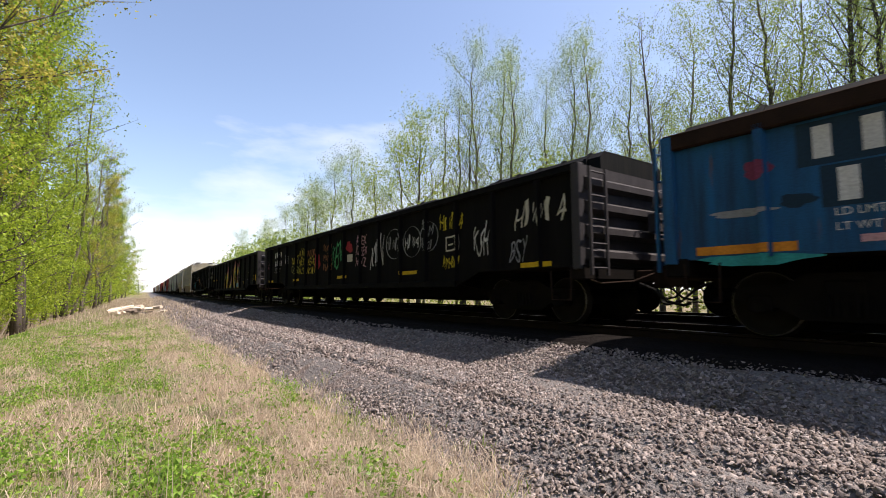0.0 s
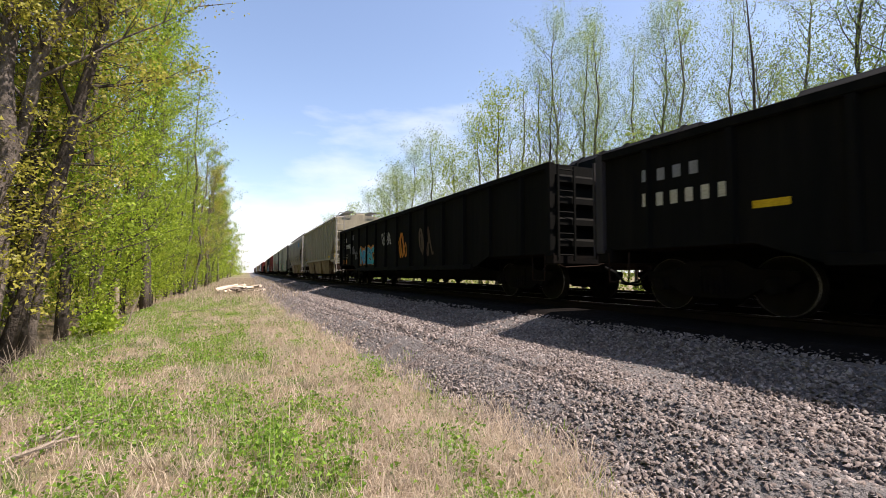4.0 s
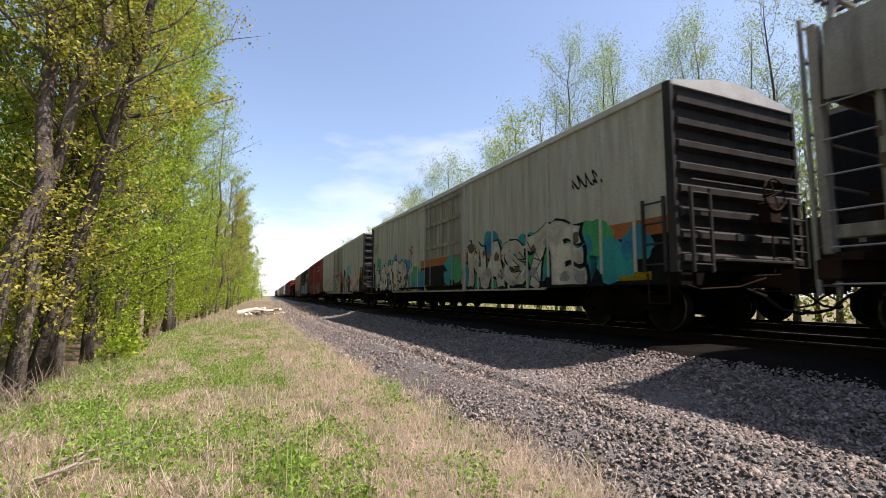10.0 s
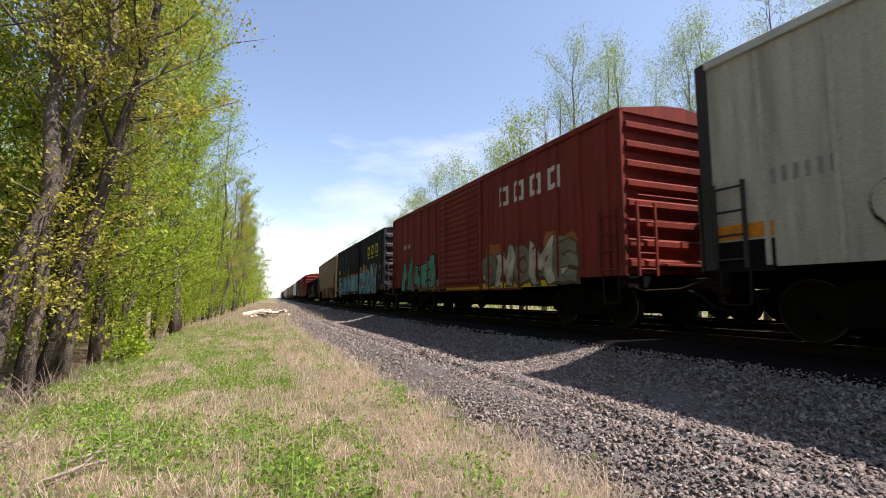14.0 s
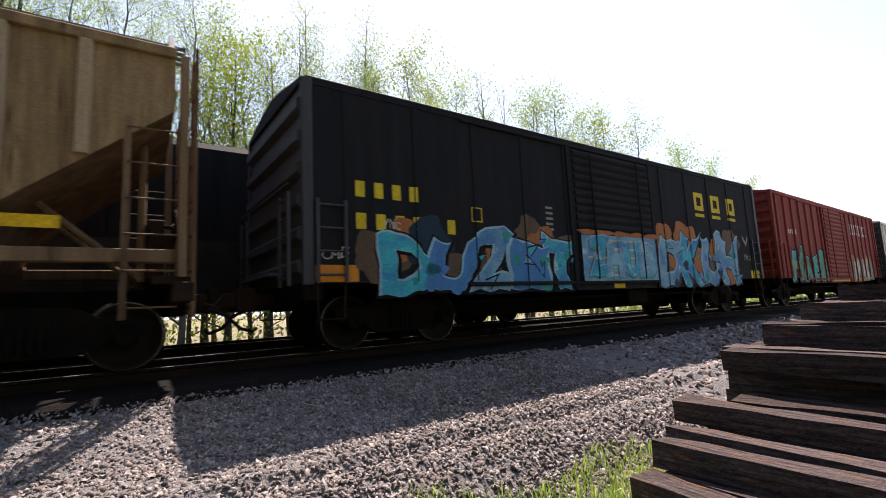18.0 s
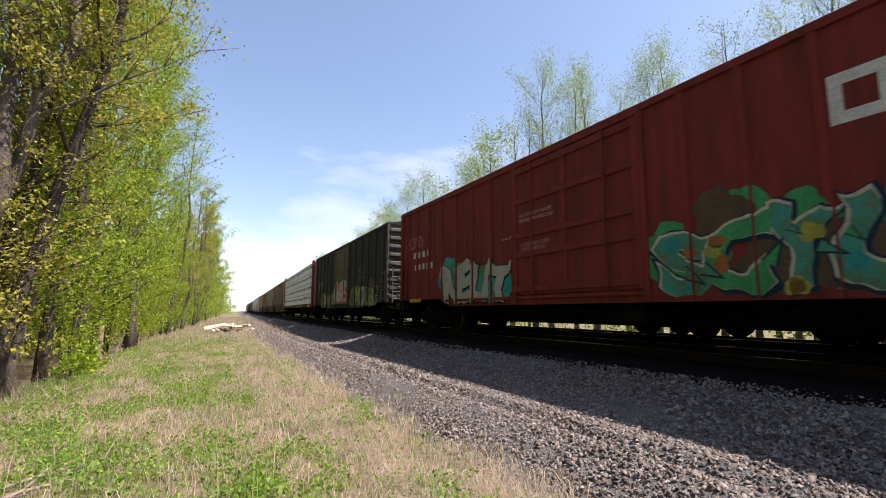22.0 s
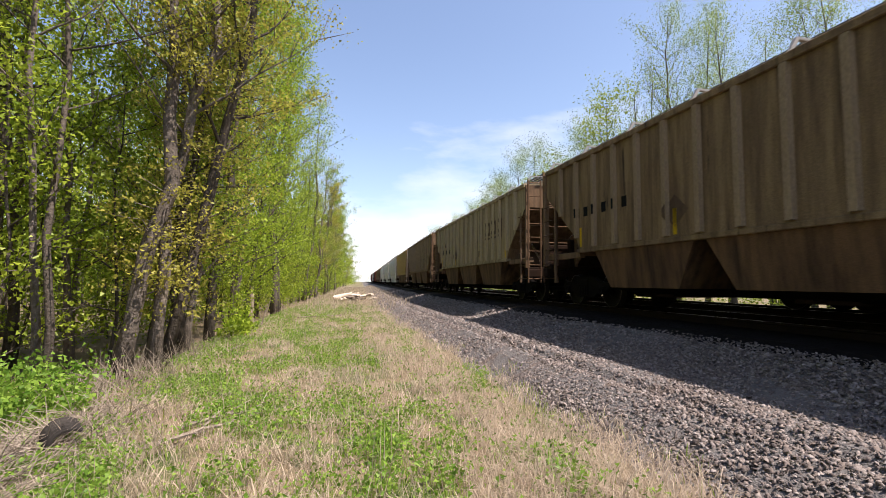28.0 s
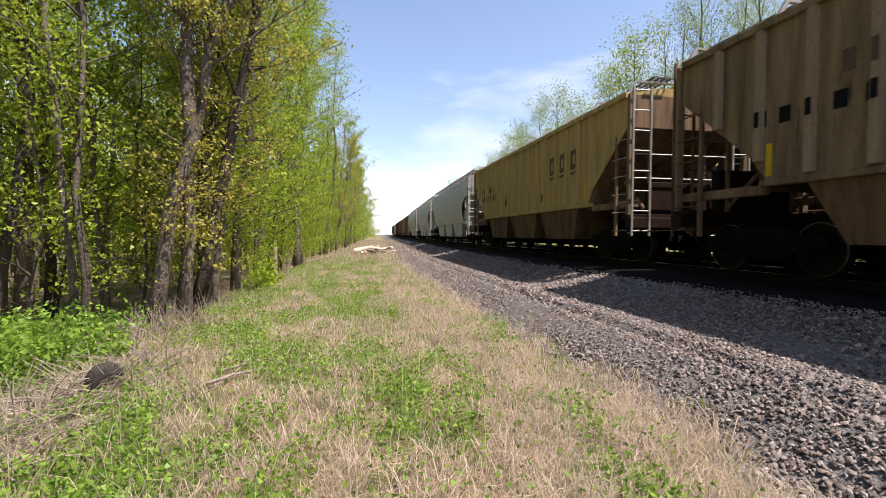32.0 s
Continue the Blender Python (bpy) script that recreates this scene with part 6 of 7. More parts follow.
def make_tree(seed, height, radius, crown_from, reach, leaf, bark, leaves, leaf_size, label, up=0.75, lean=0.0, stems=1, limbs=18, droop=0.0, category="tree", leaf_from=0.35, spread=0.28, group="", wander=0.011, skirt=0, knots=0.0, flat=0.5, twigs=2, full=0.45, slim=0.62, rise=0.0):
    r, rs = random.Random(seed), np.random.RandomState(seed)
    wood, centres = Shape(), []
    for st in range(stems):
        a0 = r.uniform(0, 6.28)
        off = Vector((math.cos(a0), math.sin(a0), 0)) * (radius * 1.5 if stems > 1 else 0)
        h = height * (1 if st == 0 else r.uniform(0.75, 0.95))
        tilt = Vector((math.cos(a0), math.sin(a0), 0)) * (lean + (0.1 if stems > 1 else 0.0))
        n = 14 if radius > 0.12 else 10
        line, wob = [], Vector((0, 0, 0))
        for i in range(n + 1):
            q = i / n
            wob += Vector((r.uniform(-1, 1), r.uniform(-1, 1), 0)) * wander * h
            line.append(off + Vector((0, 0, -0.15 + q * h)) + tilt * (q * h) + wob * min(1, q * 3))
        rad = [radius * ((1.45 if i == 0 else 1.0) * (1 - i / n) ** 0.85 + 0.05) * (1 + r.uniform(-knots, knots)) for i in range(n + 1)]
        sides = 10 if radius > 0.12 else 6
        v0 = len(wood.v)
        wood.tube(line, rad, sides)
        if knots:
            for i in range(n + 1):
                for k in range(sides):
                    c, p = line[i], Vector(wood.v[v0 + i * sides + k])
                    wood.v[v0 + i * sides + k] = tuple(c + (p - c) * (1 + r.uniform(-knots, knots)))
        for k in range(skirt):
            q = r.uniform(0.08, crown_from + 0.15)
            i = min(int(q * n), n - 1)
            base = line[i].lerp(line[i + 1], q * n - i)
            az = r.uniform(0, 6.28)
            end = base + Vector((math.cos(az), math.sin(az), r.uniform(-0.1, 0.6))) * r.uniform(0.35, 1.1)
            wood.tube([base, end], [0.012, 0.003], 3, False)
            for f in (0.45, 0.7, 0.9, 1.0, 1.0):
                centres.append(base.lerp(end, f))
        for k in range(limbs):
            q = crown_from + (0.97 - crown_from) * (k + r.random()) / limbs
            i = min(int(q * n), n - 1)
            base = line[i].lerp(line[i + 1], q * n - i)
            az = k * 2.4 + r.uniform(-0.5, 0.5)
            size = reach * (1.05 - 0.75 * (q - crown_from) / (1 - crown_from)) * r.uniform(0.5, 1.2)
            way = Vector((math.cos(az), math.sin(az), up * r.uniform(0.5, 1.5))).normalized()
            pts = [base]
            for j in range(4):
                way = (way + Vector((r.uniform(-0.28, 0.28), r.uniform(-0.28, 0.28), 0.14 - droop))).normalized()
                pts.append(pts[-1] + way * size / 4)
            r0 = max(0.01, radius * 0.34 * (1 - q) + 0.01)
            wood.tube(pts, [r0, r0 * 0.75, r0 * 0.5, r0 * 0.3, r0 * 0.12], 4, False)
            for j in range(1, 5):
                for _ in range(twigs):
                    tw = (way + Vector((r.uniform(-1, 1), r.uniform(-1, 1), r.uniform(-0.35, 0.8)))).normalized() * size * r.uniform(0.16, 0.36)
                    wood.tube([pts[j], pts[j] + tw], [r0 * 0.25 + 0.003, 0.003], 3, False)
                    for f in (leaf_from, 0.55, 0.7, 0.85, 1.0):
                        centres.append(pts[j] + tw * f)
                if j > 1:
                    centres.append(pts[j].lerp(pts[j - 1], r.random()))
    centres = np.array([tuple(c) for c in centres])
    centres = centres[rs.rand(len(centres)) < full]
    pick = centres[rs.randint(0, len(centres), leaves)] + np.clip(rs.normal(0, 1, (leaves, 3)), -1.7, 1.7) * (spread, spread, spread * flat)
    co, fa = leaf_faces(pick, leaf_size, rs, slim, rise)
    root = thing("tree", label, category, group)
    part("trunk", wood.mesh("trunk", bark, True), parent=root)
    part("crown", np_mesh("crown", co, fa, leaf), parent=root)
    return root


def plant(kind, x, y, turn, scale, z=None, tip=0.0):
    z = ground_height(x, y) - 0.02 if z is None else z
    m = Matrix.Translation((x, y, z)) @ Matrix.Rotation(radians(tip), 4, "Y") @ Matrix.Rotation(radians(turn), 4, "Z")
    kind_root = KINDS[kind]
    ob = copy_thing(kind_root, m)
    ob.scale = (scale, scale, scale)
    return ob


G1, G2 = "trees of the wood beside the verge", "poplars beyond the tracks"
KINDS = {
    "gnarled": make_tree(1, 18, 0.145, 0.3, 2.9, LEAF_OLIVE, BARK, 12000, 0.04, "big rough-barked tree with olive-brown young leaves", 0.9, group=G1, limbs=28, wander=0.02, skirt=70, knots=0.12, spread=0.2, full=0.55),
    "twisted": make_tree(12, 17, 0.115, 0.26, 2.4, LEAF_OLIVE, BARK_DARK, 10000, 0.04, "dark crooked tree with olive-brown spring leaves", 0.7, group=G1, limbs=24, wander=0.026, skirt=56, knots=0.14, spread=0.2, full=0.55),
    "maple": make_tree(3, 15.5, 0.12, 0.1, 3.9, LEAF, BARK_DARK, 15000, 0.046, "leafy bright green tree at the edge of the wood", 0.4, group=G1, limbs=32, spread=0.24, wander=0.016, knots=0.08, full=0.5),
    "oak": make_tree(2, 17, 0.13, 0.14, 4.2, LEAF, BARK, 13500, 0.046, "tall forest tree with fresh green spring leaves", 0.6, group=G1, limbs=30, spread=0.24, wander=0.018, knots=0.1, full=0.5),
    "thin": make_tree(4, 15, 0.075, 0.3, 2.4, LEAF, BARK, 2600, 0.046, "thin straight forest tree with sparse leaves", 0.6, lean=0.03, group=G1, limbs=14, wander=0.016, spread=0.3, skirt=6, knots=0.08),
    "crooked": make_tree(13, 14, 0.06, 0.25, 2.6, LEAF_YELLOW, BARK_DARK, 2600, 0.045, "thin crooked forest tree with yellow-green leaves", 0.5, lean=0.05, group=G1, limbs=14, wander=0.024, spread=0.3, skirt=8, knots=0.08),
    "sapling": make_tree(5, 6.5, 0.035, 0.1, 1.9, LEAF_YELLOW, BARK_DARK, 3000, 0.042, "slender sapling with yellow-green leaves", 0.3, group=G1, limbs=14, spread=0.22, wander=0.016),
    "dark": make_tree(6, 16.5, 0.14, 0.4, 2.8, LEAF, BARK_DARK, 2000, 0.06, "dark-barked forest tree with thin spring crown", 0.8, group=G1, limbs=14, wander=0.014, spread=0.3, knots=0.08),
    "edge": make_tree(14, 15.5, 0.14, 0.05, 4.4, LEAF, BARK_DARK, 7500, 0.08, "green tree further along the edge of the wood", 0.5, group=G1, limbs=30, spread=0.3, twigs=1, full=0.6, wander=0.022),
    "edge_olive": make_tree(15, 16.5, 0.14, 0.08, 4.0, LEAF_OLIVE, BARK, 6000, 0.076, "olive-leaved tree further along the edge of the wood", 0.8, group=G1, limbs=26, spread=0.3, twigs=1, full=0.6, wander=0.022),
    "bare_edge": make_tree(16, 15.0, 0.13, 0.2, 3.6, LEAF_OLIVE, BARK, 900, 0.06, "grey half-bare tree at the edge of the wood", 0.8, group=G1, limbs=30, spread=0.3, twigs=3, full=0.6, wander=0.02),
    "poplar": make_tree(7, 17, 0.13, 0.08, 5.4, LEAF_LIGHT, BARK, 14500, 0.052, "slim poplar with pale green new leaves", 0.95, group=G2, limbs=46, spread=0.29, flat=1.0, twigs=1, full=0.9, wander=0.01, slim=0.42, rise=0.7),
    "poplar_tall": make_tree(8, 18, 0.14, 0.12, 5.0, LEAF_LIGHT, BARK_DARK, 13000, 0.051, "tall slim poplar with thin pale green crown", 1.05, group=G2, limbs=44, spread=0.29, flat=1.0, twigs=1, full=0.9, wander=0.01, slim=0.42, rise=0.7),
    "bare": make_tree(9, 15, 0.12, 0.12, 4.4, LEAF_LIGHT, BARK_DARK, 5000, 0.052, "nearly bare tree with dark upright branches", 1.3, group=G2, limbs=28, stems=2, wander=0.014, twigs=2, spread=0.2, slim=0.45, rise=0.5),
    "bushy": make_tree(10, 11, 0.12, 0.08, 4.6, LEAF_YELLOW, BARK_DARK, 8000, 0.067, "bushy yellow-green tree beyond the tracks", 0.6, group=G2, limbs=34, spread=0.34, flat=0.8, twigs=1, full=0.8, wander=0.016, slim=0.5),
    "round": make_tree(11, 13, 0.12, 0.08, 4.8, LEAF_LIGHT, BARK_DARK, 9000, 0.06, "rounded tree with pale spring leaves", 0.8, group=G2, limbs=38, spread=0.34, flat=0.8, twigs=1, full=0.85, wander=0.016, slim=0.48, rise=0.3),
}

# the wood to the camera's other side
rng = random.Random(21)
plant("gnarled", -4.2, 9.2, 40, 1.0, tip=9)
plant("gnarled", -3.85, 9.75, 200, 0.85, tip=4)
plant("twisted", -3.8, 10.0, 250, 1.05, tip=14)
plant("twisted", -4.0, 11.4, 10, 0.95, tip=3)
plant("oak", -4.4, 12.9, 300, 0.72, tip=6)
plant("maple", -4.9, 12.2, 60, 0.9, tip=5)
plant("sapling", -4.3, 12.6, 160, 1.0)
plant("sapling", -4.9, 10.4, 80, 1.1)
plant("sapling", -5.6, 8.1, 30, 1.05)
plant("thin", -5.0, 8.4, 80, 0.9, tip=1)
plant("crooked", -4.75, 8.2, 300, 1.0, tip=-1)
plant("thin", -5.9, 11.0, 30, 1.0)
plant("dark", -6.9, 10.0, 160, 1.05)
plant("dark", -7.4, 7.6, 20, 1.0)
plant("maple", -6.6, 9.0, 140, 0.95, tip=3)
plant("maple", -7.8, 12.2, 20, 1.0)
plant("oak", -8.6, 6.4, 75, 1.0)
plant("maple", -9.8, 9.6, 230, 1.05)
plant("oak", -10.5, 4.0, 310, 1.0)
plant("maple", -6.3, 15.8, 10, 1.0, tip=3)
plant("oak", -5.1, 14.6, 250, 0.95, tip=4)
plant("crooked", -4.9, 13.6, 0, 0.9, tip=4)
plant("maple", -5.2, 17.5, 90, 0.95, tip=5)
plant("sapling", -4.6, 15.6, 20, 0.9)
plant("oak", -5.3, 20.6, 10, 1.0, tip=5)
plant("maple", -5.4, 23.5, 190, 1.0, tip=5)
plant("thin", -5.2, 20.0, 140, 1.0)
plant("oak", -5.7, 27.0, 300, 1.05, tip=6)
plant("maple", -5.6, 31.0, 60, 0.95, tip=5)
for x, y, scale in ((-4.5, 15.2, 0.9), (-4.6, 26.4, 1.1), (-4.55, 27.0, 1.0), (-5.1, 44.0, 1.15)):
    plant("dark", x, y, 50 * y, scale, tip=rng.uniform(-2, 4))
for x, y, scale in ((-4.4, 47.0, 0.95), (-4.2, 56.0, 1.05), (-4.6, 66.0, 1.0), (-4.4, 80.0, 1.1)):
    plant("bare_edge", x, y, 70 * y, scale, tip=rng.uniform(0, 5))
y = 34.0
while y < 170:
    plant(rng.choice(["edge", "edge", "edge_olive", "edge", "bare_edge"]), -4.9 - rng.uniform(0, 2.0) - 0.002 * y, y, rng.uniform(0, 360), rng.uniform(0.7, 1.15), tip=rng.uniform(-2, 7))
    y += rng.uniform(2.8, 4.4) * (1 + y / 150)
for row, (x0, x1, step, y0, y1) in enumerate(((-6.8, -8.6, 2.1, 1, 34), (-8.5, -11, 2.1, -2, 40), (-11, -14, 2.5, 0, 40), (-14, -18, 3.0, 2, 46), (-18, -25, 4.0, 4, 60))):
    y = y0
    while y < y1:
        plant(rng.choice(["thin", "crooked", "dark", "thin", "crooked", "thin"] if row else ["thin", "crooked", "thin", "sapling", "sapling"]), rng.uniform(x1, x0), y + rng.uniform(-0.8, 0.8), rng.uniform(0, 360), rng.uniform(0.8, 1.08), tip=rng.uniform(-3, 3))
        y += step * rng.uniform(0.7, 1.3)
for i in range(7):
    plant(rng.choice(["edge", "dark", "edge"]), rng.uniform(-9, -6), -4 - i * 3.2, rng.uniform(0, 360), rng.uniform(0.85, 1.0))
for i in range(16):
    y = 14 + i * 3.1
    plant(rng.choice(["sapling", "sapling", "crooked"]), -4.7 - rng.uniform(0, 0.9) - 0.01 * y, y, rng.uniform(0, 360), rng.uniform(0.55, 1.0) if i % 3 else rng.uniform(0.9, 1.2))
# the row beyond the tracks: bearing from the camera, height over the horizon (degrees), distance across, kind
ROW_AHEAD = [(9.0, 7.2, 22, "round"), (11.5, 8.6, 23, "bushy"), (13.5, 10.2, 22, "round"), (15.5, 12.6, 22, "bushy"), (17.3, 13.6, 21, "bushy"), (19.0, 16.0, 23, "round"), (21.4, 17.8, 22, "round"), (24.5, 16.5, 24, "bushy"), (27.2, 20.0, 22, "round"), (29.2, 22.4, 21, "bushy"), (32.0, 22.5, 24, "bare"), (34.6, 26.5, 21, "bare"), (36.6, 29.0, 22, "poplar"), (39.3, 27.0, 24, "poplar_tall"), (41.7, 28.9, 21.5, "poplar"), (45.0, 25.0, 25, "poplar_tall"), (48.2, 28.6, 22, "poplar"), (50.6, 29.8, 22, "poplar"), (54.2, 26.5, 24, "poplar_tall"), (57.4, 29.0, 21, "bare")]
ROW_ACROSS = [(60.4, 30.0, 24, "poplar"), (64.4, 35.2, 21, "poplar"), (68.5, 35.4, 21.5, "poplar_tall"), (70.8, 33.0, 24, "poplar"), (73.3, 38.5, 20.5, "poplar_tall"), (77.4, 35.6, 21, "poplar_tall"), (80.0, 33.5, 24, "poplar"), (83.0, 36.0, 21, "poplar"), (86.8, 33.0, 23, "poplar_tall"), (90.5, 36.2, 20.5, "poplar"), (92.8, 32.0, 25, "round"), (95.0, 31.0, 22, "bushy"), (97.5, 29.5, 24, "poplar"), (99.6, 31.6, 21, "poplar_tall"), (102.0, 31.0, 24, "bare"), (104.0, 30.0, 23, "round"), (107.6, 34.2, 20.5, "bare"), (110.2, 31.5, 23, "poplar_tall"), (112.5, 29.5, 22, "round"), (114.2, 29.0, 25, "bare")]
ROW_BEHIND = [(116.2, 31.4, 21, "round"), (118.8, 29.0, 23, "round"), (121.0, 27.0, 23, "bare"), (123.2, 28.0, 24, "round"), (125.6, 27.0, 21, "bare"), (127.8, 27.5, 23, "bare"), (130.0, 28.3, 21.5, "bare"), (132.6, 26.0, 24, "round"), (135.2, 25.2, 22, "round"), (137.4, 23.5, 25, "bare"), (139.5, 22.5, 23, "bushy"), (143.4, 21.0, 23, "round"), (147.5, 17.4, 25, "bushy"), (150.5, 15.0, 26, "round"), (154.0, 12.0, 28, "bushy"), (158.0, 9.0, 30, "round"), (161.5, 7.0, 32, "bushy")]
for bearing, rise, across, kind in ROW_AHEAD + ROW_ACROSS + ROW_BEHIND:
    a = radians(bearing)
    far = across / math.sin(a)
    if far > 160:
        across, far = across * 160 / far, 160
    tall = 1.6 + far * math.tan(radians(rise))
    px, py = across, far * math.cos(a)
    full = {"poplar": 17.6, "poplar_tall": 18.5, "bare": 15.6, "bushy": 11.8, "round": 13.7}[kind]
    plant(kind, px, py, rng.uniform(0, 360), tall / full, 0.0)
for i in range(36):
    bearing = 16 + i * 3.6 + rng.uniform(-1.5, 1.5)
    a = radians(bearing)
    across = rng.uniform(24.5, 33)
    plant(rng.choice(["round", "poplar_tall", "round", "bushy"]), across, across / math.tan(a), rng.uniform(0, 360), rng.uniform(0.85, 1.08), 0.0)
for k in KINDS.values():
    k.location = (-60 - 6 * list(KINDS.values()).index(k), -80, -0.4)


def leafy_mass(name, label, boxes, leaf, size, seed):
    """Undergrowth and far woods: loose clumps of leaves inside long boxes (x0, x1, y0, y1, z0, z1, clumps, leaves in each, spread)."""
    rs = np.random.RandomState(seed)
    all_c = []
    for x0, x1, y0, y1, z0, z1, clumps, per, spread in boxes:
        c = np.stack([rs.uniform(x0, x1, clumps), rs.uniform(y0, y1, clumps), z0 + (z1 - z0) * rs.uniform(0, 1, clumps) ** 1.3], -1)
        all_c.append((np.repeat(c, per, 0) + rs.normal(0, spread, (clumps * per, 3)) * (1, 1, 0.7)))
    c = np.concatenate(all_c)
    c[:, 2] = np.maximum(c[:, 2], -0.35)
    co, fa = leaf_faces(c, size, rs)
    return tagged(new(name, np_mesh(name, co, fa, leaf)), label, "foliage", kind="stuff")


leafy_mass("undergrowth", "green bushes and brambles under the trees", [(-10, -5.2, 11, 40, 0, 1.6, 240, 40, 0.3), (-16, -6.5, 6, 40, 0.2, 3.0, 260, 34, 0.45), (-7.5, -4.2, 12, 36, 0.3, 4.0, 160, 40, 0.4)], LEAF_YELLOW, 0.052, 31)
leafy_mass("bramble", "bright green low brambles on the bank", [(-5.6, -3.45, 4.4, 7.3, -0.4, 0.45, 280, 70, 0.17)], WEED, 0.036, 40)
leafy_mass("edge_leaves", "low leafy sprays along the edge of the wood", [(-5.9, -4.3, 14, 34, 0.9, 7.5, 210, 64, 0.3), (-6.0, -4.2, 34, 95, 0.3, 8.0, 330, 50, 0.48)], LEAF, 0.06, 39)
leafy_mass("inner_leaves", "sunlit green leaves between the nearer trunks", [(-12, -5.8, 5, 34, 1.6, 12, 380, 52, 0.42)], LEAF, 0.055, 43)
leafy_mass("young_canopy", "thin green leaf layers deep inside the wood", [(-24, -9, -4, 60, 2.5, 17, 900, 46, 0.8)], LEAF, 0.08, 32)
leafy_mass("deep_wood", "pale green leaves in the depth of the wood", [(-46, -24, -10, 95, 2, 22, 1000, 26, 1.3), (-36, -26, -14, 80, -0.4, 9, 1400, 22, 1.0)], LEAF, 0.3, 37)
leafy_mass("fern_clump", "bright green ferny clump at the foot of the trees", [(-3.75, -3.1, 13.4, 14.6, 0.0, 0.75, 26, 40, 0.12)], LEAF, 0.06, 38)
leafy_mass("far_wood", "dense spring green wood along the line", [(-22, -7.0, 60, 150, 0, 13, 700, 30, 1.0), (-40, -6, 150, 420, 0, 13, 900, 24, 1.7), (-70, -3.5, 420, 900, 0, 15, 500, 24, 3.0), (9, 80, 420, 900, 0, 12, 340, 24, 3.0), (-60, -12, -90, -12, 0, 13, 260, 24, 1.6)], LEAF, 0.3, 33)
leafy_mass("far_grove", "pale green grove beyond the tracks", [(17, 30, 75, 170, 0, 12, 900, 26, 0.9), (12, 45, 170, 420, 0, 11, 900, 22, 1.5), (24, 46, -110, -40, 0, 8, 320, 24, 1.4)], LEAF_LIGHT, 0.3, 34)
leafy_mass("grove_shrubs", "low yellow-green shrubs under the poplars", [(18, 30, -40, 75, 0, 7.5, 1000, 34, 0.7)], LEAF_YELLOW, 0.1, 35)
leafy_mass("grove_depth", "thin green growth deep in the grove", [(22, 32, -40, 100, 3, 11, 700, 34, 0.9), (28, 60, -60, 120, 0, 13, 800, 28, 1.2)], LEAF_LIGHT, 0.15, 36)


# ---- grass, weeds and straw on the verge ----
def blades(name, label, xy, height, width, leaf, seed, bend=0.5, flop=0.25, base=None):
    rs = np.random.RandomState(seed)
    n = len(xy)
    z = np.array([max(ground_height(x, y), bench_height(line_gap(x, y)) if x > 0.5 else -1) for x, y in xy]) - 0.01
    h = height * rs.uniform(0.45, 1.2, n)
    a = rs.uniform(0, 2 * np.pi, n)
    w = np.stack([np.cos(a), np.sin(a), 0 * a], -1) * (width * rs.uniform(0.6, 1.4, n))[:, None]
    b = rs.uniform(0, 2 * np.pi, n)
    out = np.stack([np.cos(b), np.sin(b), 0 * b], -1) * (h * np.abs(rs.normal(flop, 0.25, n)))[:, None]
    up = np.stack([0 * h, 0 * h, h], -1)
    p = np.stack([xy[:, 0], xy[:, 1], z], -1)
    m = p + up * 0.55 + out * 0.35
    t = p + up * (1 - bend * np.minimum(1, np.abs(out).sum(1) / (h + 1e-6)) ** 2 * 0.6)[:, None] + out
    co = np.stack([p - w, p + w, m + w * 0.7, m - w * 0.7, t], 1).reshape(-1, 3)
    i = (np.arange(n) * 5)[:, None]
    fa = np.stack([i + [[0, 1, 2]], i + [[0, 2, 3]], i + [[3, 2, 4]]], 1).reshape(-1, 3)
    return tagged(new(name, np_mesh(name, co, fa, leaf)), label, "grass", kind="stuff")


def verge_points(n, seed, near, far, keep):
    rs = np.random.RandomState(seed)
    y = near * np.exp(rs.uniform(0, 1, n) * math.log(far / near))
    x = rs.uniform(-4.6, 3.4, n)
    bare = np.where((x < -2.55 - 0.05 * y) & (y < 9), 0.15, 1.0)
    ok = np.array([keep(a, b) * k > r for a, b, k, r in zip(x, y, bare, rs.uniform(0, 1, n))])
    return np.stack([x, y], -1)[ok]


def edge_x(y):
    """Where the grass meets the stones."""
    return STRAIGHT_X + max(0.0, TANGENT - y) ** 2 / (2 * RADIUS) - 5.08 + 0.14 * math.sin(y * 1.9) + 0.1 * math.sin(y * 4.3)


def green_here(x, y):
    return 0.46 - 0.13 * x + 1.3 * noise.noise(Vector((x * 0.8 + 3, y * 0.6, 2))) + 1.6 * noise.noise(Vector((x * 2.3, y * 1.9, 7)))


def straw_keep(x, y):
    if x > edge_x(y):
        return 0.0
    band = max(0.0, 1 - abs(x - edge_x(y) + 0.75) / 0.85)
    return min(1, max(0.06, 0.62 - 0.55 * green_here(x, y) + 0.85 * band))


def green_keep(x, y):
    if x > edge_x(y) + 0.1:
        return 0.0
    band = max(0.0, 1 - abs(x - edge_x(y) + 0.8) / 0.7)
    return min(1, max(0.08, green_here(x, y) - 0.4 * band))


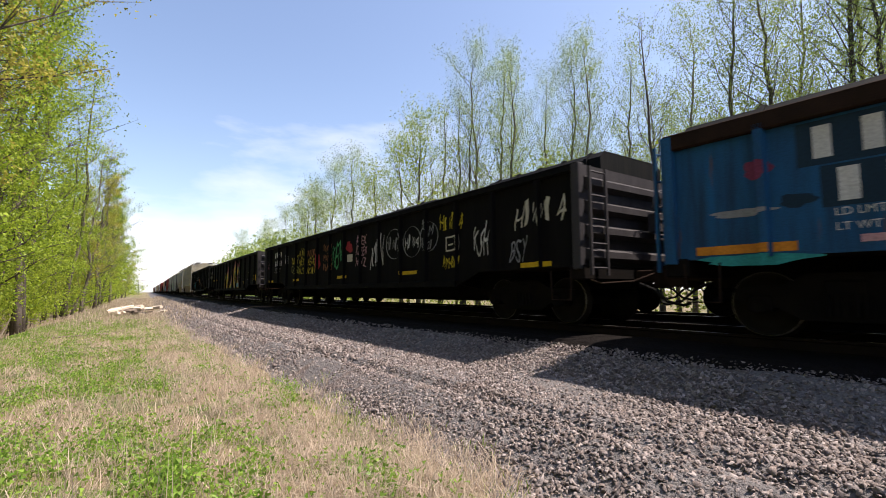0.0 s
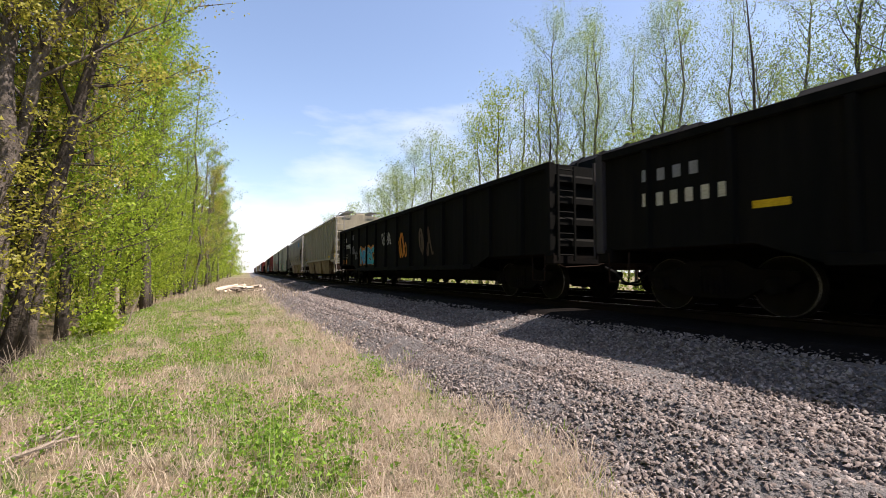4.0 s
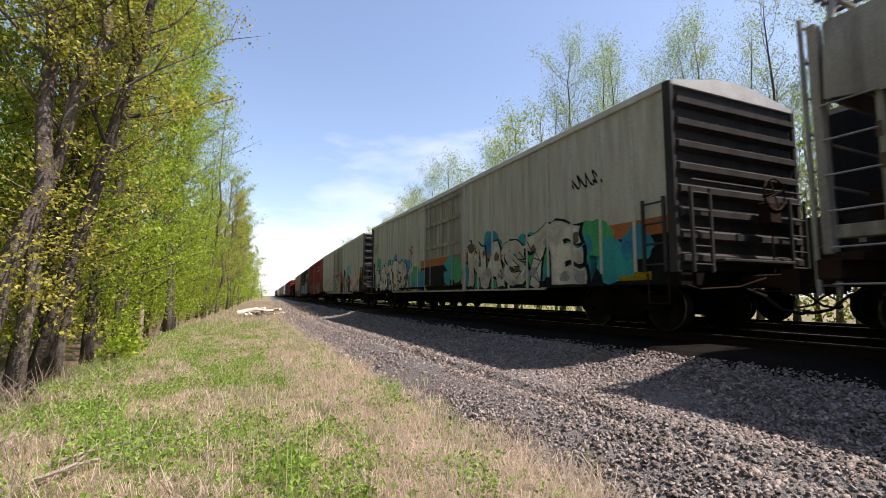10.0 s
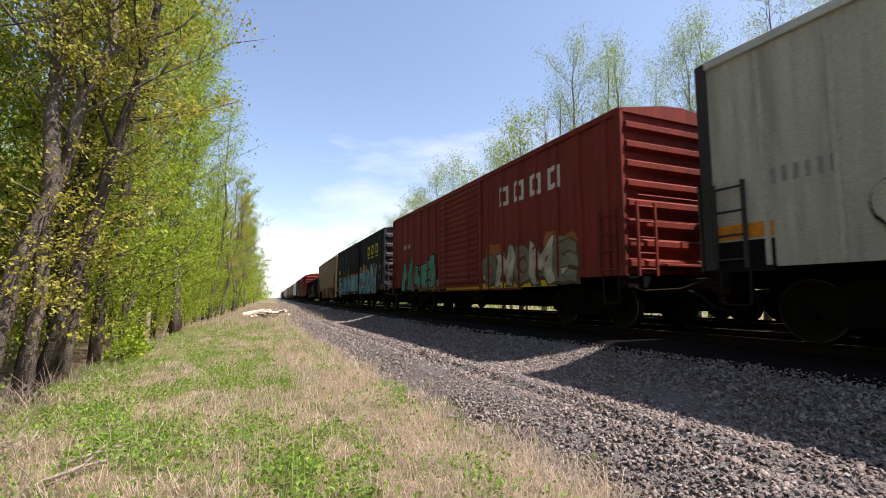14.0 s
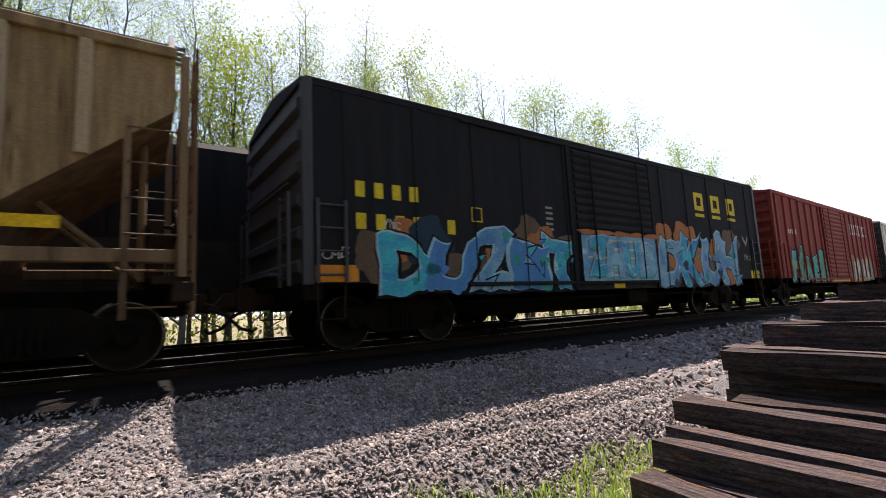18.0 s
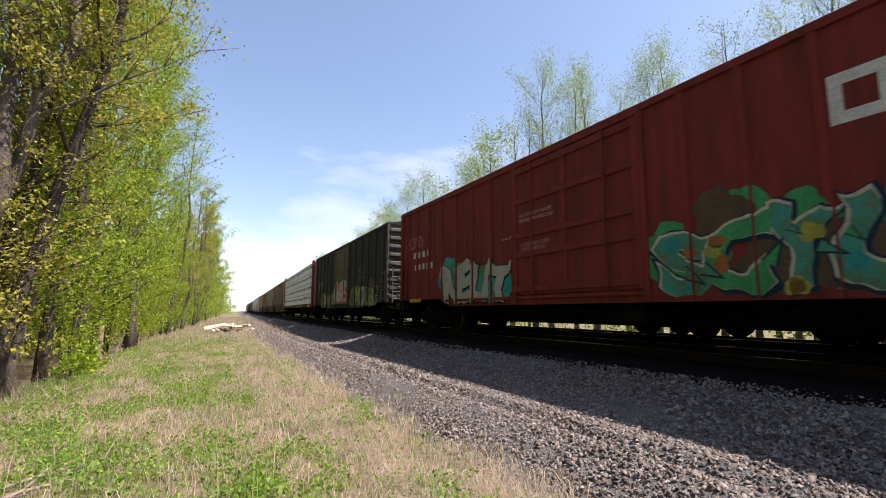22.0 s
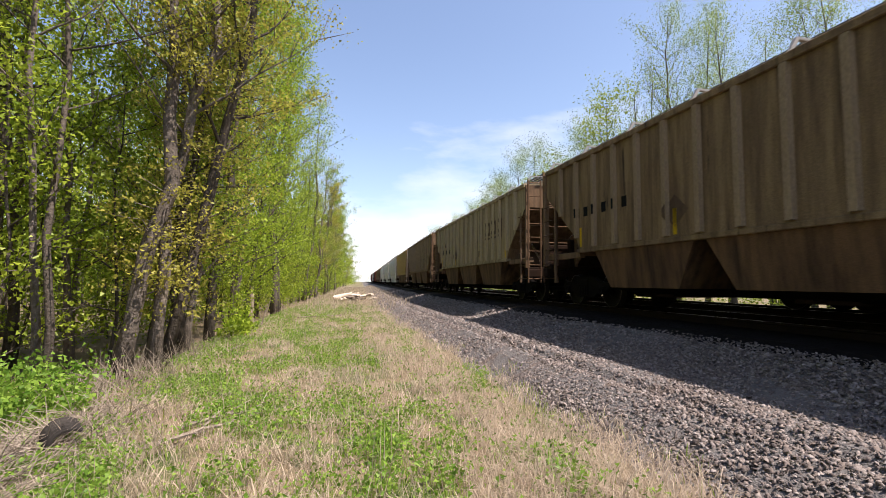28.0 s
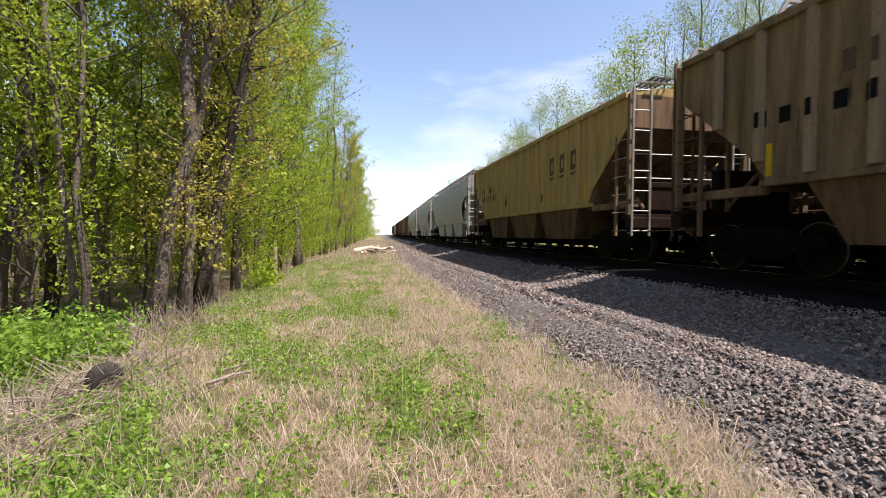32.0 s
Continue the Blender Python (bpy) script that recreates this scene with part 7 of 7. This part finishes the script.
blades("dry_grass", "tangled straw-coloured dry grass", verge_points(95000, 41, 1.0, 60, straw_keep), 0.24, 0.0034, STRAW, 42, 0.8, 0.85)
blades("standing_straw", "upright dry grass stems by the stones", verge_points(90000, 43, 1.2, 70, lambda x, y: min(1, max(0.1, 0.6 + 1.6 * noise.noise(Vector((x * 1.6, y * 1.1, 3))))) * max(0.0, 1 - abs(x - edge_x(y) + 0.85) / 0.7) if x < edge_x(y) else 0), 0.27, 0.0027, STRAW, 44, 0.7, 0.65)
blades("green_grass", "fresh green grass among the straw", verge_points(85000, 45, 1.0, 60, green_keep), 0.13, 0.0045, GREEN_BLADE, 46, 0.5, 0.4)
tuft_rs = np.random.RandomState(61)
tuft = verge_points(2000, 62, 1.3, 26, lambda x, y: 0.9 * max(0.22, 1 - abs(x - edge_x(y) + 1.1) / 1.4) if x < edge_x(y) - 0.2 else 0)
blades("straw_tufts", "matted tufts of pale dry grass", np.repeat(tuft, 42, 0) + tuft_rs.normal(0, 0.07, (len(tuft) * 42, 2)), 0.3, 0.0034, STRAW, 63, 0.9, 1.0)
blades("tall_stalks", "pale dry stalks standing in the verge", verge_points(9000, 54, 1.2, 40, lambda x, y: 0.6 if x < edge_x(y) - 0.3 else 0), 0.5, 0.0028, STRAW, 55, 0.4, 0.4)
far_xy = np.stack([np.random.RandomState(47).uniform(-5.5, 2.7, 16000), np.random.RandomState(48).uniform(25, 130, 16000)], -1)
blades("far_grass", "straw and grass further along the verge", far_xy, 0.32, 0.012, STRAW, 49, 0.4, 0.3)
right_rs = np.random.RandomState(50)
right_xy = np.stack([right_rs.uniform(0.2, 3.9, 20000), right_rs.uniform(-9, -1.4, 20000)], -1)
right_xy = right_xy[right_xy[:, 0] < 3.2 + 0.012 * right_xy[:, 1] ** 2 * 0.5 + 0.1 * np.sin(right_xy[:, 1] * 3)]
blades("bright_grass", "bright green grass beside the stacked sleepers", right_xy, 0.15, 0.0055, GREEN_BLADE, 51, 0.5, 0.4)
back_xy = np.stack([right_rs.uniform(-5, 2.9, 26000), right_rs.uniform(-14, 1.2, 26000)], -1)
blades("verge_straw", "short dry grass round the standing place", back_xy[:15000], 0.16, 0.006, STRAW, 56, 0.8, 0.8)
blades("verge_green", "short green grass round the standing place", back_xy[15000:], 0.13, 0.006, GREEN_BLADE, 57, 0.6, 0.5)
field_xy = np.stack([right_rs.uniform(15.5, 22, 14000), right_rs.uniform(-40, 60, 14000)], -1)
blades("field_grass", "sunlit grass beyond the tracks", field_xy, 0.4, 0.012, GREEN_BLADE, 52, 0.4, 0.3)


def weeds(count, seed):
    rs = np.random.RandomState(seed)
    xy = verge_points(count, seed, 1.0, 30, lambda x, y: min(0.95, max(0.06, green_here(x, y) * 1.0 - 0.3)) if x < edge_x(y) - 0.5 else 0)
    xy = np.repeat(xy, 6, 0) + rs.normal(0, 0.06, (len(xy) * 6, 2))
    z = np.array([ground_height(x, y) for x, y in xy]) + rs.uniform(0.03, 0.2, len(xy))
    co, fa = leaf_faces(np.column_stack([xy, z]), 0.022, rs)
    tagged(new("weeds", np_mesh("weeds", co, fa, WEED)), "low broad-leaved green weeds and clover", "weeds", kind="stuff")


weeds(40000, 53)


# ---- things on the verge ----
def stacked_sleepers():
    old = surface("old_sleeper", (0.022, 0.016, 0.016), (0.105, 0.08, 0.075), 2.5, 30, 0.75, 0, 1.0, (1.2, 16, 16), vary=0.5, distance=0.03, c=(0.13, 0.065, 0.03), c_from=0.57, spots=2.2)
    meshes = []
    for i in range(4):
        r = random.Random(60 + i)
        sh = Shape()
        n = 9
        for k in range(n + 1):
            x = -2.6 * k / n
            j = [r.uniform(-0.009, 0.009) * (2 if k in (0, n) else 1) for _ in range(4)]
            sh.v += [(x + r.uniform(-0.01, 0.01), -0.115 + j[0], 0.0), (x, 0.115 + j[1], 0.0), (x, 0.112 + j[2], 0.18 + j[3]), (x, -0.112 + j[3], 0.18 + j[2])]
        for k in range(n):
            sh.f += [(4 * k + a, 4 * k + (a + 1) % 4, 4 * k + 4 + (a + 1) % 4, 4 * k + 4 + a) for a in range(4)]
        sh.f += [(3, 2, 1, 0), (4 * n, 4 * n + 1, 4 * n + 2, 4 * n + 3)]
        meshes.append(sh.mesh("sleeper", old))
    r = random.Random(77)
    # along the line: place, top of the pile, how far its end reaches to the track
    piles = [(-2.95, 0.36, 2.45), (-3.2, 0.54, 2.5), (-3.62, 0.54, 2.62), (-3.9, 0.72, 2.6), (-4.2, 0.72, 2.42), (-4.55, 1.08, 2.62), (-4.9, 1.08, 2.7), (-5.2, 1.26, 2.62), (-5.6, 1.26, 2.75), (-6.0, 1.26, 2.66), (-6.4, 1.44, 2.7), (-6.9, 1.44, 2.74), (-7.3, 1.62, 2.7), (-7.8, 1.62, 2.8)]
    for y, top, x in piles:
        layers = int(round(top / 0.18))
        for k in range(layers):
            ob = tagged(new("sleeper", meshes[r.randrange(4)]), "old weathered wooden sleeper in a rough stack", "sleeper", "stack of old sleepers")
            gx = x + r.uniform(-0.22, 0.12) if k < layers - 1 else x + r.uniform(-0.08, 0.08)
            ob.matrix_world = pose(gx, y + r.uniform(-0.03, 0.03), -0.02 + k * 0.181, r.uniform(-2, 2), r.uniform(-0.6, 0.6), r.uniform(-8, 8) + 4)


def log_pile():
    pale = surface("split_wood", (0.62, 0.52, 0.42), (0.4, 0.31, 0.24), 3, 30, 0.9, 0, 0.6, vary=0.3)
    grey = surface("weathered_log", (0.2, 0.16, 0.13), (0.09, 0.07, 0.055), 3, 30, 0.9, 0, 0.6, vary=0.3)
    r = random.Random(8)
    for i in range(24):
        a = r.uniform(-60, 60) + (90 if i % 3 == 0 else 0)
        L = r.uniform(0.5, 1.7)
        q = r.uniform(0.08, 0.16)
        sh = Shape().prism([(-q, 0), (q * 0.9, -q * 0.1), (q * 1.1, q * 0.9), (q * 0.2, q * 1.5), (-q * 0.9, q)], -L / 2, L / 2, "x")
        ob = tagged(part("log", sh, grey if i % 3 == 1 else pale), "split grey log in a heap on the verge" if i % 3 == 1 else "split pale log in a heap on the verge", "log", "heap of logs")
        ob.matrix_world = pose(-0.9 + r.gauss(0, 0.75), 40 + r.uniform(-1.0, 1.0), 0.02 + 0.17 * (i % 3), 0, r.uniform(-14, 14), a)


def edge_things():
    rubber = surface("old_rubber", (0.02, 0.018, 0.017), (0.06, 0.052, 0.046), 3, 40, 0.75, 0, 0.4)
    pale = surface("bare_wood", (0.36, 0.29, 0.22), (0.2, 0.16, 0.12), 3, 40, 0.9, 0, 0.6, (6, 6, 1))
    dead = surface("dead_branch", (0.3, 0.25, 0.2), (0.15, 0.12, 0.095), 3, 40, 0.9, 0, 0.6)
    # a split length of black drain pipe, half sunk
    sh = Shape()
    n, m = 10, 14
    for i in range(n + 1):
        rr = 0.165 + 0.01 * (i % 2)
        for k in range(m + 1):
            a = math.pi * (-0.1 + 1.2 * k / m)
            for q in (rr, rr - 0.02):
                sh.v.append((q * math.cos(a), i * 0.045, q * math.sin(a)))
    w2 = 2 * (m + 1)
    for i in range(n):
        for k in range(m):
            a, b = i * w2 + 2 * k, (i + 1) * w2 + 2 * k
            sh.f += [(a, a + 2, b + 2, b), (a + 1, b + 1, b + 3, a + 3)]
    for k in range(m):
        for i in (0, n):
            a = i * w2 + 2 * k
            sh.f.append((a, a + 1, a + 3, a + 2))
    for i in range(n):
        for k in (0, m):
            a, b = i * w2 + 2 * k, (i + 1) * w2 + 2 * k
            sh.f.append((a, b, b + 1, a + 1))
    ob = tagged(part("drain_pipe", sh, rubber), "broken black ribbed drain pipe half sunk in grass", "pipe")
    ob.matrix_world = pose(-2.55, 4.8, ground_height(-2.5, 4.9) + 0.1, 6, -70, 30)
    # pale broken stump and a leaning stick beside it
    st = Shape().tube([(0, 0, -0.2), (0.02, 0, 0.8), (0.0, 0.01, 1.7)], [0.2, 0.17, 0.15], 10)
    for k in range(6):
        a = k * 1.05
        st.tube([(0.11 * math.cos(a), 0.11 * math.sin(a), 1.6), (0.1 * math.cos(a), 0.1 * math.sin(a), 1.85 + 0.14 * (k % 3))], [0.05, 0.008], 4)
    ob = tagged(part("tree_stump", st, pale), "tall snapped pale tree stump at the wood's edge", "stump")
    ob.location = (-5.3, 24.0, ground_height(-5.3, 24.0))
    ob = tagged(part("dead_stick", Shape().tube([(0, 0, 0), (0.12, 0, 0.5), (0.3, 0.05, 1.0)], [0.03, 0.025, 0.008], 6), dead), "dark leaning stick in the grass", "stick")
    ob.location = (-3.3, 16.5, ground_height(-3.3, 16.5) - 0.02)
    po = Shape().tube([(0, 0, -0.2), (0.05, 0, 4), (0.0, 0.1, 9)], [0.2, 0.17, 0.13], 10)
    ob = tagged(part("dead_tree", po, BARK_DARK), "bare dark dead tree snapped at the top", "tree")
    ob.location = (-6.6, 55.0, -0.4)
    # fallen branches
    r = random.Random(14)
    for x, y, turn, L in ((-2.1, 4.8, 32, 1.3), (-1.9, 5.6, 12, 0.9), (-3.4, 6.2, 60, 1.6), (-3.2, 3.2, 50, 1.4), (-2.9, 3.9, 70, 1.1), (-3.6, 5.0, 20, 1.5), (-3.1, 11.0, 75, 1.8), (-2.7, 21, 10, 2.4)):
        sh = Shape()
        pts = [Vector((L * q, 0.12 * math.sin(q * 5 + x), 0.04 + 0.05 * math.sin(q * 3))) for q in (0, 0.25, 0.5, 0.75, 1.0)]
        sh.tube(pts, [0.032, 0.028, 0.022, 0.014, 0.006], 6)
        for k in (1, 2, 3):
            sh.tube([pts[k], pts[k] + Vector((0.16, r.choice([-1, 1]) * 0.14, 0.07)), pts[k] + Vector((0.28, r.choice([-1, 1]) * 0.25, 0.1))], [0.012, 0.008, 0.003], 4)
        ob = tagged(part("fallen_branch", sh, dead), "dead grey branch lying in the grass", "branch", "fallen branches")
        ob.matrix_world = pose(x, y, ground_height(x, y) - 0.01, 0, 0, turn)
    # brushwood: thin twigs at the foot of the big trees and on the bank
    tw = Shape()
    for _ in range(2200):
        q = r.random()
        if q < 0.3:
            p = Vector((r.gauss(-4.1, 0.45), r.gauss(9.0, 1.3), 0))
            way = Vector((r.uniform(-0.6, 0.6), r.uniform(-0.6, 0.6), r.uniform(0.2, 1.0)))
        else:
            p = Vector((r.gauss(-3.0, 0.4), r.gauss(4.2, 1.2), 0))
            way = Vector((r.uniform(-0.5, 0.5), r.uniform(-1, 1), r.uniform(0.02, 0.3)))
        p.z = ground_height(p.x, p.y)
        L = r.uniform(0.25, 0.75)
        way = way.normalized() * L
        tw.tube([p, p + way * 0.5 + Vector((0, 0, 0.04)), p + way], [0.006, 0.005, 0.002], 3, False)
    tagged(part("brushwood", tw, dead), "tangle of dry grey twigs on the bank", "brushwood", kind="stuff")
    # a pale paper scrap by the stones
    ob = tagged(part("paper_scrap", Shape().add([(-0.03, -0.025, 0), (0.035, -0.02, 0.01), (0.03, 0.03, 0.004), (-0.025, 0.028, 0.014), (0.0, 0.0, 0.022)], [(0, 1, 4), (1, 2, 4), (2, 3, 4), (3, 0, 4), (3, 2, 1, 0)]), INK["white"]), "small crumpled white paper scrap", "litter")
    ob.location = (2.72, 3.25, 0.06)


def signal_line():
    """Poles and wires across the line far off, and a low trackside cabin."""
    wood = SLEEPER
    for x in (-4.5, 21.0):
        pole = thing("utility_pole", "distant wooden utility pole with crossarm", "pole", "far utility poles")
        part("post", Shape().tube([(0, 0, -0.5), (0, 0, 9.2)], [0.16, 0.11], 8), wood, pole)
        part("crossarm", Shape().box(-0.06, 0.06, -1.1, 1.1, 8.5, 8.64), wood, pole)
        pole.location = (x, 330, 0)
    for k in (-1.0, 0.0, 1.0):
        pts = [(-4.5 + 25.5 * q, 330 + k, 8.68 - 1.2 * math.sin(math.pi * q)) for q in [i / 10 for i in range(11)]]
        tagged(part("wire", Shape().tube(pts, 0.05, 4), BLACK), "thin black overhead wire across the line", "wire", "far overhead wires")


stacked_sleepers()
log_pile()
edge_things()
signal_line()
motions()
